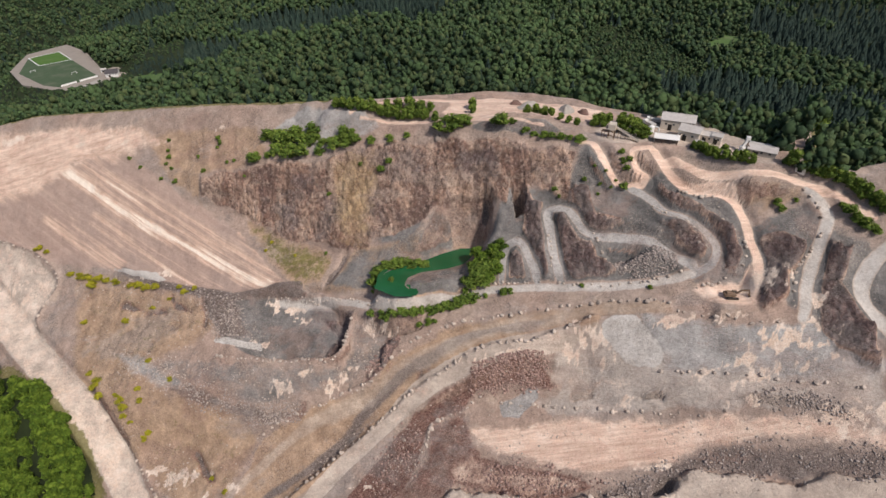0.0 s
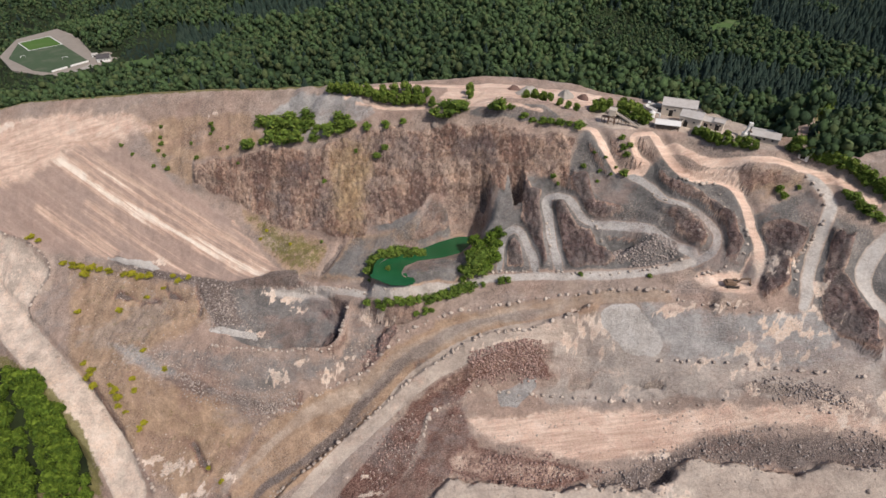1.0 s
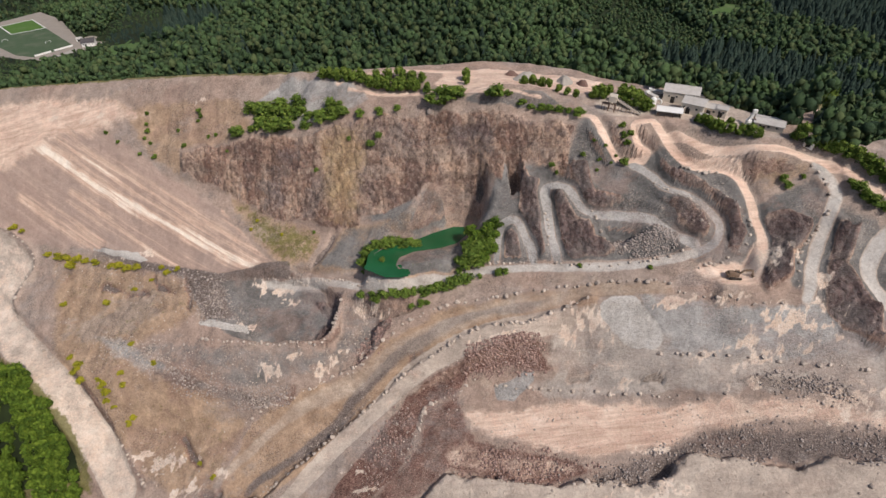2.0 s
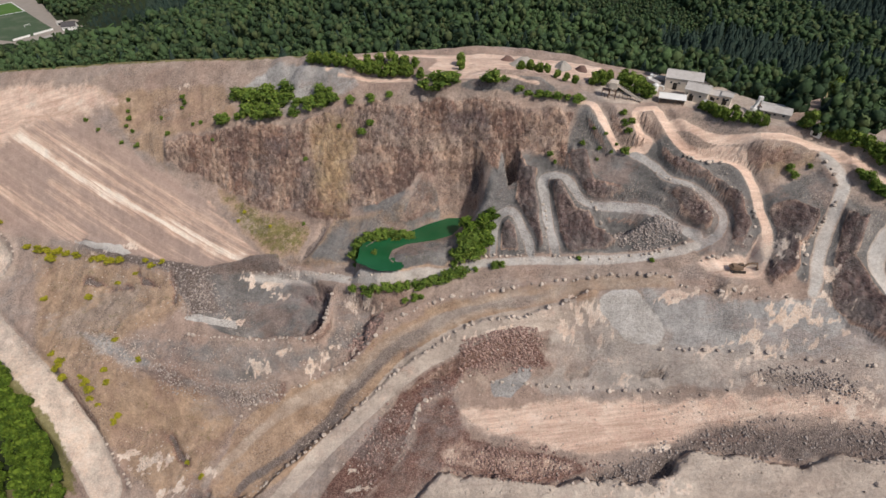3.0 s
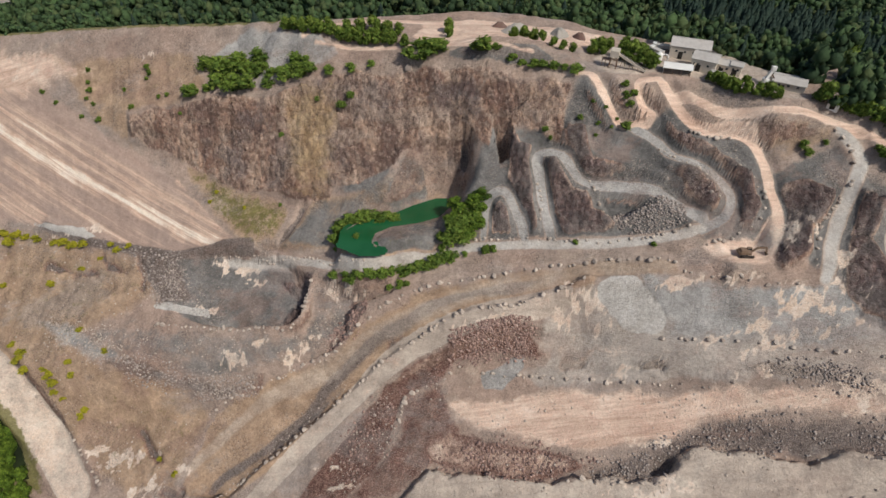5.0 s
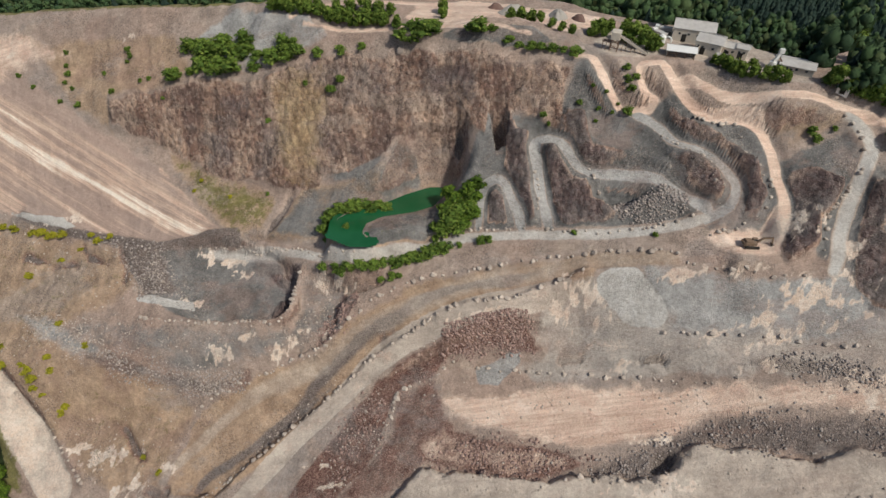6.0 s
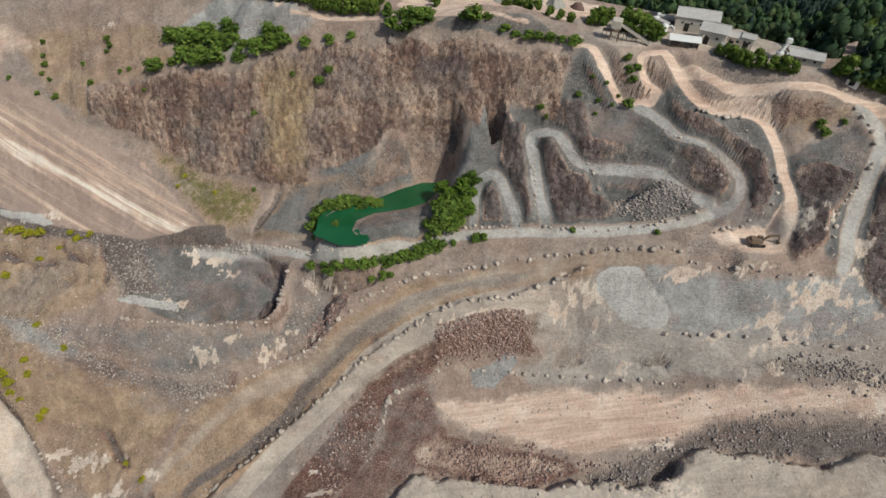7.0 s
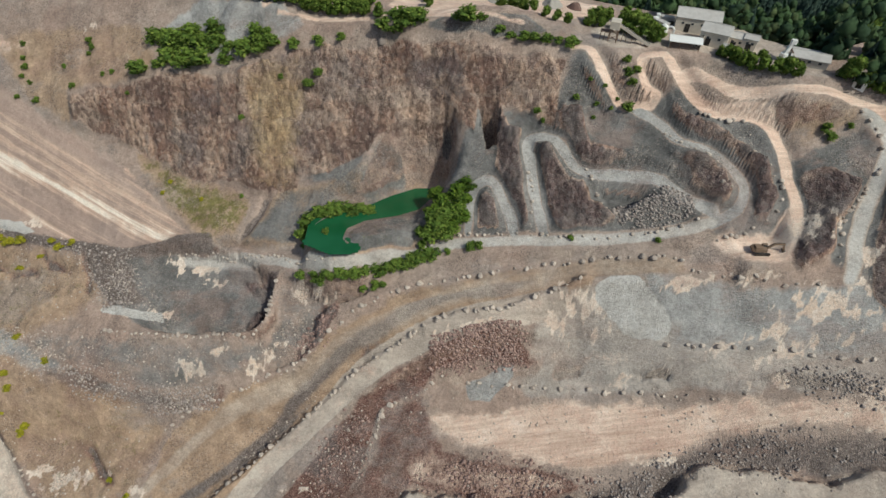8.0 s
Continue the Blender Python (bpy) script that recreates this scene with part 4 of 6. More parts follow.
def step(name, height, edge):
    """A terrace: the ground inside the outline stands higher or lower, with a steep edge."""
    wob = (6.0 if name == "near_top" else 2.2) * lumps(GX, GY, 6, hash_of(name), 4, 0.65)
    ease = {"cavity": smooth((GX + 128) / 45), "bench": smooth((GX + 78) / 26) * smooth((176 - GY) / 14)}.get(name, 1.0)  # these run out to the west
    return height * ease * smooth((M[name] + wob) / edge + 0.5)


def hash_of(name):
    return sum(ord(c) for c in name) % 199


for name, height, edge in (("cavity", -8.5, 2.0), ("bench", -5.0, 1.8), ("raised", 0.8, 5.0), ("near_top", 3.5, 3.0), ("pit_a", -3.0, 1.5), ("pit_b", -3.5, 2.5), ("gully_strip", -2.0, 3.0), ("red_heap", 3.0, 8.0), ("bowl", -4.5, 4.0), ("cave", -14.0, 2.0), ("cave_low", -8.0, 1.6), ("cone", 5.0, 11.0)):
    GZ = GZ + step(name, height, edge)

# The rock wall bulges at its crest and is undercut at its toe.
d_crest, _ = near_line(line("crest"))
d_toe, _ = near_line(line("toe"))
GZ = GZ + 5 * np.exp(-((d_crest / 9) ** 2)) - 4 * np.exp(-((d_toe / 10) ** 2))

d_ridge, _ = near_line(line("ridge"))
# The brown road banks down to the foot of the pale berm, which carries the light road.
d_berm, _ = near_line(curve(line("stones_b")))
d_edge, _ = near_line(curve(line("stones_a")))
d_left, _ = near_line(curve(line("stones_h")))
d_rubble, _ = near_line(curve(line("stones_c")))
GZ = GZ - 4.5 * smooth(M["tan_area"] / 3 + 0.3) * smooth(1 - d_berm / 24)
for d, wide, high in ((d_berm, 3.0, 2.2), (d_edge, 1.6, 0.9), (d_left, 2.0, 1.6), (d_rubble, 1.8, 1.0)):
    GZ = GZ + high * (1 + 1.2 * lumps(GX, GY, 7, 77, 3)) * np.exp(-((d / wide) ** 2))
GZ = GZ + 3.0 * smooth((M["red_rubble"] - 2) / 8) * smooth((GX + 10) / 30) + 2.2 * np.exp(-((d_ridge / 3.5) ** 2)) + 2.5 * smooth(M["bowl_heap"] / 6)

# Small scarps torn into the bare slopes.
d_scarp = np.min(np.stack([near_line(curve(line("scarp_" + k)))[0] for k in "abcdefghi"]), 0) + 4.0 * lumps(GX, GY, 5, 151, 4, 0.7)
GZ = GZ - 1.8 * smooth(1 - d_scarp / 2.5)

# The lake and its shore.
shore = np.maximum(M["lake"], -60)
basin = WATER_LEVEL + np.where(M["lake"] > 0, -0.35 * np.minimum(M["lake"], 8), 0.22 * -M["lake"])
w_shore = smooth(1 - np.maximum(-M["lake"], 0) / (7 + 7 * smooth((GX + 25) / 25)))
GZ = GZ * (1 - w_shore) + basin * w_shore
w_isle = smooth(M["island"] / 4 + 0.3)
GZ = GZ * (1 - w_isle) + (WATER_LEVEL + 0.9 + 1.2 * smooth(M["island"] / 7)) * w_isle


def height_at(x, y):
    """The height of the sheet at places of the plan."""
    x, y = np.asarray(x, float), np.asarray(y, float)
    i, j = np.clip(np.searchsorted(XS, x) - 1, 0, len(XS) - 2), np.clip(np.searchsorted(YS, y) - 1, 0, len(YS) - 2)
    u, v = (x - XS[i]) / (XS[i + 1] - XS[i]), (y - YS[j]) / (YS[j + 1] - YS[j])
    return (GZ[j, i] * (1 - u) + GZ[j, i + 1] * u) * (1 - v) + (GZ[j + 1, i] * (1 - u) + GZ[j + 1, i + 1] * u) * v


# Level yards on the rim.
for yard, level in (("yard_top", 59.5), ("plant_yard", 57.5)):
    w = smooth(M[yard] / 10 + 1)
    GZ = GZ * (1 - w) + level * w
# Grey tips above the wall: x, y, radius, height.
for hx, hy, hr, hh in HEAPS:
    q = np.hypot(GX - hx, (GY - hy) * 1.2) + 5 * lumps(GX, GY, 9, 27, 3)
    GZ = GZ + hh * np.clip(1 - q / hr, 0, 1)

# Rock walls that face west: the far edge of each stands up.
for name, height in (("face_a", 4.0), ("east_rock", 5.0), ("east_rock_b", 5.5), ("east_rock_c", 6.0), ("east_rock_d", 6.0), ("centre_rock", 4.0), ("centre_rock_b", 5.5), ("arch_rock", 3.0)):
    pts = line(name)
    mid = pts.mean(0)
    axis = np.linalg.svd(pts - mid)[2][1]
    axis = axis * np.sign(axis[0])
    v = (GX - mid[0]) * axis[0] + (GY - mid[1]) * axis[1]
    half = np.abs((pts - mid) @ axis).max() * 0.75
    GZ = GZ + height * smooth(0.5 + 0.5 * v / half) * smooth((M[name] + 2 * lumps(GX, GY, 6, 13, 3)) / 4 + 0.5)

# Haul roads: level across, cut into the slope.
ROADS = {
    "left_road": (17, 0.45), "tan_road": (8, 0.25), "light_road": (8.5, 0.4), "lake_road": (5.0, 0.5), "plant_road": (3.4, 0.8),
    "sand_road": (4.2, 0.8), "rim_road": (3.6, 0.7), "east_road": (5.0, 0.55), "loop_road": (6.2, 0.6), "arch_road": (4.2, 0.6),
    "inner_road": (4.4, 0.75), "grey_road": (4.0, 0.75), "crest_road": (3.5, 0.6), "top_road": (4.5, 0.6), "mid_road": (7, 0.15),
}  # width in metres, how far it is levelled across
ROAD_D = {}
for name, (wide, flat) in ROADS.items():
    mid = curve(line(name))
    d, s = near_line(mid)
    prof = height_at(mid[:, 0], mid[:, 1])
    pad = np.pad(prof, 4, mode="edge")
    prof = np.convolve(pad, np.ones(9) / 9, "valid")
    level = np.interp(s, np.arange(len(prof)), prof)
    ends = smooth(s / 7) * smooth((len(mid) - 1 - s) / 7)
    w = flat * ends * smooth(1 - (d - wide / 2) / 3.0)
    GZ = GZ * (1 - w) + level * w
    ROAD_D[name] = d - wide / 2 + 1.2 * lumps(GX, GY, 5, 15, 3, 0.6) + 0.8 * (1 - ends)
ROAD = np.min(np.stack(list(ROAD_D.values())), 0)

# Roughness: broken rock on the faces, rubble, ruts on the flats.
ROCK = np.max(np.stack([M[k] for k in ("cliff", "face_a", "cavity_wall", "notch_wall", "east_rock", "east_rock_b", "east_rock_c", "east_rock_d", "centre_rock", "centre_rock_b", "arch_rock")]), 0)
rocky = smooth((ROCK + 5 * lumps(GX, GY, 20, 119, 4, 0.6)) / 4 + 0.5) * smooth(ROAD / 3)
ribs = np.abs(lumps(GX, GY * 0.5, 12, 21, 4, 0.6))
GZ = GZ + rocky * (6.0 * (ribs - 0.12) + 2.2 * lumps(GX, GY * 0.6, 4.5, 33, 3, 0.7))
RUBBLE = np.max(np.stack([M[k] for k in ("red_rubble", "dark_slope", "west_rubble", "south_rubble", "rubble_bar", "bowl_heap", "red_heap", "red_foot")]), 0)
rubble = smooth(RUBBLE / 4 + 0.5) * smooth(ROAD / 3)
# Ledges in the rock.
phase = GZ / 9.0 + 1.6 * lumps(GX, GY, 30, 47, 4, 0.6)
GZ = GZ + rocky * (3.4 + 5 * lumps(GX, GY, 22, 45, 2)) * (phase - np.floor(phase) - 0.5)
GZ = GZ + rubble * 1.1 * lumps(GX, GY, 3, 41, 3, 0.7)
rough = smooth(ROAD / 4) * (1 - smooth(M["sand_flat"] / 5 + 0.5)) * (1 - smooth(M["lake"] / 3 + 1))
GZ = GZ + rough * (2.0 * lumps(GX, GY, 18, 51, 5, 0.55) + 0.5 * lumps(GX, GY, 3, 57, 2, 0.7))
torn = smooth(np.maximum(M["tan_slope"], M["grey_west"]) / 12) * smooth(ROAD / 5)
GZ = GZ + torn * (5.5 * (np.abs(lumps(GX, GY, 30, 103, 4, 0.55)) - 0.1) + 2.2 * lumps(GX, GY, 8, 107, 3, 0.6))
GZ = GZ + smooth(M["slope_top"] / 8) * 4.0 * (np.abs(lumps(GX + 0.25 * GY, GY * 0.16, 11, 161, 4, 0.55)) - 0.1)
gully = smooth(M["spoil"] / 10) * (1 - rocky)
GZ = GZ + gully * 1.3 * lumps(GX * 0.8 + GY * 0.6, (GY * 0.8 - GX * 0.6) * 0.12, 7, 61, 3, 0.6)

# Outside the rim the sheet falls to the wooded country.
w_out = smooth(-IN_RIM / 16)
GZ = GZ * (1 - w_out) + country(GX, GY) * w_out

field_d = within(ring_of(PAD), GX, GY)
w_field = smooth(field_d / 14 + 1)
GZ = GZ * (1 - w_field) + 0.0 * w_field

px, py, pr = 117.8, 153.6, 4.5  # the bench on which the excavator stands
q = np.maximum(np.abs(GX - px), np.abs(GY - py))
w = 0.8 * smooth(1 - (q - pr) / 5)
GZ = GZ * (1 - w) + float(height_at(px, py - 2)) * w

ny, nx = GZ.shape


RAGGED = 5 * lumps(GX, GY, 14, 17, 5, 0.62) + 2.5 * lumps(GX, GY, 3, 19, 3, 0.6)


def mask(name, soft=3.0):
    """How much of a soil lies at each place: its outline on the plan, frayed."""
    return smooth((M[name] + RAGGED * min(1.0, soft / 8 + 0.2)) / (soft * 1.4) + 0.5)


def road_mask(*names, soft=2.5):
    return smooth(-np.min(np.stack([ROAD_D[k] for k in names]), 0) / soft + 0.5)


top = lambda *a: np.max(np.stack(a), 0)  # noqa: E731
zero = np.zeros_like(GZ)
# Steep cuts are bare rock.
fall = np.hypot(np.gradient(GZ, axis=0) / np.gradient(YS)[:, None], np.gradient(GZ, axis=1) / np.gradient(XS)[None, :])
cut = smooth((fall - 2.1) / 0.9) * (IN_RIM > 2) * (1 - smooth(M["spoil"] / 4 + 0.5))
# Spread dust and wet marks: x, y, half length, half width.
PATCHES = [(-107.7, 192.2, 4.1, 1.4), (-92.2, 188.3, 6.4, 1.7), (-87.3, 184.1, 3.5, 1.4), (-55.3, 155.9, 2.6, 1.0), (-43.6, 154.0, 2.9, 1.4), (-64.3, 151.6, 2.9, 1.7), (-90.5, 151.0, 3.5, 1.0), (-107.5, 173.4, 5.8, 1.4), (136.2, 136.5, 7.5, 3.5), (131.0, 134.9, 4.6, 2.1), (142.9, 132.9, 4.1, 1.7), (95.8, 148.3, 4.6, 1.0), (161.5, 108.7, 9.9, 2.8), (124.7, 128.1, 8.7, 1.7), (74.9, 130.8, 2.9, 1.4), (56.8, 150.1, 4.1, 2.8), (67.5, 148.7, 5.2, 2.1)]
PATCHES += [(17.9, 149.8, 5.8, 1.4), (130.3, 156.0, 4.6, 2.8), (75.0, 175.7, 2.3, 1.0), (-120.6, 173.2, 8.1, 1.0), (-284.7, 226.1, 5.8, 2.8), (-272.1, 215.3, 4.1, 1.7), (-309.3, 302.5, 6.4, 1.7), (-252.1, 289.1, 4.1, 1.0), (-221.0, 283.7, 4.1, 1.0), (58.7, 156.7, 4.6, 1.4), (-32.6, 165.5, 2.3, 0.7), (117.3, 145.9, 3.5, 1.0), (85.0, 106.7, 5.8, 1.4), (146.9, 146.3, 2.9, 2.1), (-145.5, 275.4, 3.5, 1.0), (-184.2, 215.6, 7.0, 1.4)]
PATCHES += [(-149.9, 125.9, 8, 3), (-134.7, 113.3, 7, 3), (-118.8, 118.8, 4, 2), (-162.0, 130.7, 4, 2), (113.3, 132.7, 10, 1.5), (129.6, 127.6, 10, 1.5), (154.4, 110.3, 8, 3), (80.2, 89.2, 8, 3), (119.4, 121.7, 6, 1.5), (93.8, 149.3, 5, 1), (56.5, 152.7, 4, 1), (66.6, 148.6, 6, 3), (-38.3, 104.8, 5, 1), (-50.2, 112.4, 4, 0.8), (-92.1, 152.8, 3, 1.2), (-61.4, 153.4, 3, 1.2), (-79.5, 154.6, 4, 0.8), (-46.2, 169.3, 4, 2.5), (-40.1, 168.3, 4, 0.8)]
patch = zero.copy()
for px, py, pa, pb in PATCHES:
    q = np.hypot((GX - px) / (1.5 * pa), (GY - py) / (1.2 * pb)) + 5.0 * lumps(GX, GY, 3.5, 91, 4, 0.75)
    patch = np.maximum(patch, smooth(1.2 - q))
near = lambda d, wide: np.exp(-((d / wide) ** 2))  # noqa: E731
streak = {k: near_line(curve(line("streak_" + k)))[0] + 2.5 * lumps(GX, GY, 9, 141, 3, 0.6) for k in "abcde"}
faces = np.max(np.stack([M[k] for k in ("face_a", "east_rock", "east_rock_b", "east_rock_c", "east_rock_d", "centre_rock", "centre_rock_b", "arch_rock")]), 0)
soil = {
    # left_top and left_pad: pale sand, lightened further in place of stronger sun.
    "sand": top(0.9 * mask("sand_flat", 9), 0.85 * mask("sand_fan", 4), road_mask("sand_road", "plant_road", soft=1.5), 0.95 * road_mask("rim_road", soft=1.5), 0.35 * road_mask("light_road", soft=4), 0.75 * mask("yard_top") * (1 - mask("mound", 2)), 0.75 * road_mask("top_road", "crest_road"), 0.35 * road_mask("mid_road", soft=5), 0.9 * mask("left_top", 18), 0.4 * mask("left_pad", 6), 0.2 * road_mask("left_road", soft=4), 0.5 * mask("red_foot", 8)),
    "grey": top(mask("grey_floor", 7), 0.55 * mask("lower_flat", 6), 0.6 * mask("cavity", 4), 0.9 * mask("grey_heaps", 6), 0.45 * mask("plant_yard"), 0.95 * road_mask("inner_road", "arch_road", "grey_road", soft=2.5), 0.9 * mask("bowl", 5), 0.7 * mask("grey_west", 9), mask("bowl_heap", 4), 0.45 * mask("bench", 8), 0.15 * mask("tan_area", 6), mask("puddle", 2), 0.6 * road_mask("mid_road", soft=10)),
    "red": top(mask("red_rubble", 4), 0.6 * near(d_scarp, 3.0), 0.45 * mask("dark_slope", 4), 0.2 * rocky, mask("notch_wall", 2), 0.5 * cut, 0.5 * rocky * mask("east_zone", 8), mask("red_heap", 3), 0.8 * mask("red_foot", 6), 0.6 * mask("red_apron", 6)),
    "ochre": top(0.75 * mask("tan_slope", 12), 0.8 * mask("green_slope", 8), 0.62 * mask("east_tan", 8), 0.85 * mask("tan_area", 4), 0.8 * mask("slope_top", 8), 0.75 * mask("near_top", 3), 0.3 * mask("sand_flat", 14), 0.85 * mask("pit_bank", 6), 0.75 * mask("lake_side", 6), near(d_berm, 4.2)),
    "pale": top(mask("slab", 2), 0.4 * mask("bowl_heap", 5), 0.4 * road_mask("inner_road", "arch_road", soft=2), 0.35 * road_mask("grey_road", soft=2), 0.55 * road_mask("lake_road", soft=2), 0.6 * road_mask("east_road", "loop_road", soft=2), 0.25 * road_mask("light_road", soft=2), mask("pale_ridge", 2), mask("pale_spit", 1.5)),
    "cream": top(near(streak["a"], 3.2), 0.5 * near(streak["b"], 8), 0.5 * near(streak["c"], 7), 0.42 * near(streak["d"], 5), 0.45 * near(streak["e"], 2.2), 0.75 * mask("left_top", 14)),
    # Red rock; on east faces, notch and cavity walls painted shade as well.
    "redwall_shade": top(rocky * smooth(faces / 4 + 0.5), 0.95 * mask("notch_wall", 2), mask("cavity_wall", 3), 0.45 * mask("west_rubble", 8), 0.7 * mask("grey_wall", 6), 0.6 * mask("violet_wall", 8), 0.65 * mask("dark_wall", 8), 0.35 * mask("grey_west", 9)),
    # Shade inside the caves and pits is also painted here as dark soil.
    # The berm's shade on the brown road is painted as a dark band.
    "dark": top(0.7 * near(d_scarp, 1.1), 0.55 * near(d_left, 1.4), 0.2 * cut, 0.35 * mask("cavity", 5), 0.3 * mask("grey_west", 8), 0.66 * mask("dark_slope", 7), 0.12 * rocky, 0.65 * mask("west_rubble", 6), 0.8 * mask("south_rubble", 5), 0.75 * mask("berm_shade", 3) * (1 - near(d_berm, 2.5)), 0.72 * smooth(M["tan_area"] / 3) * near(d_berm - 6.5, 3.0) * smooth((90 - GX) / 60), 0.85 * mask("rubble_bar", 2), 0.8 * near(d_ridge, 2.6), mask("cave", 1.5), mask("cave_low", 1.5), mask("pit_a", 1), 0.9 * mask("pit_b", 1), 0.7 * mask("gully_strip", 2), 0.5 * mask("mound", 2)),
    "grass": top(0.46 * mask("tan_slope", 16), mask("trees_near", 6), 0.45 * mask("island", 4), smooth(-IN_RIM / 5 + 0.2), 0.72 * mask("green_slope", 8), 0.4 * mask("upper_grey", 6), 0.35 * mask("east_tan", 6), 0.38 * mask("pit_bank", 6), 0.42 * mask("slope_top", 12)),
    "rock": top(rocky, 0.5 * cut),
    "road": top(0.6 * mask("plant_yard", 4), road_mask("east_road", "loop_road", "left_road", "light_road", soft=2.2), 0.62 * road_mask("lake_road", soft=3), 0.9 * mask("left_pad", 6), 0.8 * mask("near_top", 3), 0.5 * mask("lower_flat", 5) * (1 - 0.5 * mask("grey_floor", 5)), 0.5 * road_mask("tan_road", soft=5), 0.5 * road_mask("mid_road", soft=5), 0.2 * road_mask("inner_road", "arch_road", soft=3)),
    "spoil": top(mask("spoil", 5) * (1 - 0.9 * mask("green_slope", 6)), 0.7 * mask("left_top", 14)),
    "patch": top(patch, 0.68 * road_mask("left_road", soft=4), 0.6 * mask("left_pad", 4)),
    "wall": 0.9 * mask("ochre_wall", 16) * rocky,
    "dark_grey": (1 - 0.75 * rocky * mask("cliff", 4)) * top(0.9 * mask("low_floor", 9), 0.8 * mask("east_zone", 8) * (1 - mask("east_tan", 5)), 0.95 * mask("upper_grey", 5), 0.8 * mask("cone", 4), 0.8 * mask("talus", 4), 0.9 * mask("mound", 2), 0.62 * mask("pit_bank", 6), 0.55 * mask("lake_side", 6), 0.75 * mask("island", 4) * (1 - rocky), 0.62 * mask("cavity", 4), 0.5 * mask("bench", 6), 0.6 * mask("dark_wall", 10), 0.7 * mask("grey_wall", 6)) * (1 - road_mask("inner_road", "arch_road", "grey_road", "sand_road", "plant_road", "rim_road", "east_road", "lake_road", soft=2)),
}
zone = np.zeros((ny, nx), int)
zone[smooth(ROAD / 2) < 0.25] = 1
zone[(ROCK > 0) & (zone == 0)] = 2
zone[(M["spoil"] > 0) & (zone == 0)] = 3
zone[IN_RIM < -6] = 4
# The copse ground takes the same painted tree shade.
zone[M["trees_near"] > 6] = 4
OPEN = np.max(np.stack([within(ring_of(k), GX, GY) for k in (MEADOW, CLEARING)]), 0)
zone[OPEN > -3] = 5


def sheet(name, pick, material, label, category):
    """The faces of the sheet that belong to one zone, as one mesh."""
    fz = zone[:-1, :-1]
    jj, ii = np.nonzero(fz == pick)
    idx = np.stack([jj * nx + ii, jj * nx + ii + 1, (jj + 1) * nx + ii + 1, (jj + 1) * nx + ii], 1)
    used, quads = np.unique(idx, return_inverse=True)
    quads = quads.reshape(-1, 4)
    co = np.stack([GX.ravel()[used], GY.ravel()[used], GZ.ravel()[used]], 1)
    me = bpy.data.meshes.new(name)
    me.vertices.add(len(co)), me.loops.add(quads.size), me.polygons.add(len(quads))
    me.vertices.foreach_set("co", co.ravel())
    me.loops.foreach_set("vertex_index", quads.ravel().astype(np.int32))
    me.polygons.foreach_set("loop_start", np.arange(0, quads.size, 4, dtype=np.int32))
    me.polygons.foreach_set("use_smooth", np.ones(len(quads), bool))
    me.update(calc_edges=True)
    for key, three in (("soil_a", ("sand", "grey", "red")), ("soil_b", ("ochre", "pale", "dark")), ("soil_c", ("grass", "rock", "road")), ("soil_d", ("spoil", "patch", "wall")), ("soil_e", ("cream", "redwall_shade", "dark_grey"))):
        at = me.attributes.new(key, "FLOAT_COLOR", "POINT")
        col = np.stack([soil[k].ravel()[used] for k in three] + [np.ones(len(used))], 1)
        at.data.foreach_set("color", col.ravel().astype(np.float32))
    me.materials.append(material)
    return tagged(new(name, me), label, category, kind="structure")


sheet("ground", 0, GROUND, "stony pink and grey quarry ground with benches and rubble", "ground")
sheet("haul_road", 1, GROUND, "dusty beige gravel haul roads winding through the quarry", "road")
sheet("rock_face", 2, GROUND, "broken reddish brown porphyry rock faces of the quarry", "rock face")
sheet("spoil_slope", 3, GROUND, "smooth pinkish spoil slope with sandy streaks", "slope")
sheet("forest_ground", 4, FLOOR, "dark forest floor on the hills, tree shade painted in", "ground")

sheet("meadow", 5, MEADOW_GREEN, "bright green meadow clearing in the forest", "meadow")


def water_sheet():
    jj, ii = np.nonzero(M["lake"][:-1, :-1] > -3.0)
    idx = np.stack([jj * nx + ii, jj * nx + ii + 1, (jj + 1) * nx + ii + 1, (jj + 1) * nx + ii], 1)
    used, quads = np.unique(idx, return_inverse=True)
    me = bpy.data.meshes.new("water")
    me.from_pydata([(x, y, WATER_LEVEL) for x, y in zip(GX.ravel()[used], GY.ravel()[used])], [], quads.reshape(-1, 4).tolist())
    me.materials.append(WATER)
    tagged(new("water", me), "still opaque green water of the quarry lake", "water", kind="structure")


water_sheet()


# ---- trees ----
def blob(seed, subdiv, squash=1.0):
    """A lumpy clump of leaves: vertices and triangles."""
    bm = bmesh.new()
    bmesh.ops.create_icosphere(bm, subdivisions=subdiv, radius=1.0)
    r = random.Random(seed)
    off = Vector((r.random() * 50, r.random() * 50, r.random() * 50))
    for v in bm.verts:
        v.co *= 1 + 0.6 * noise.noise(v.co * 1.7 + off) + 0.4 * noise.noise(v.co * 4.1 + off)
        v.co.z *= squash
    co = np.array([v.co[:] for v in bm.verts])
    tri = np.array([[v.index for v in f.verts] for f in bm.faces])
    bm.free()
    return co, tri


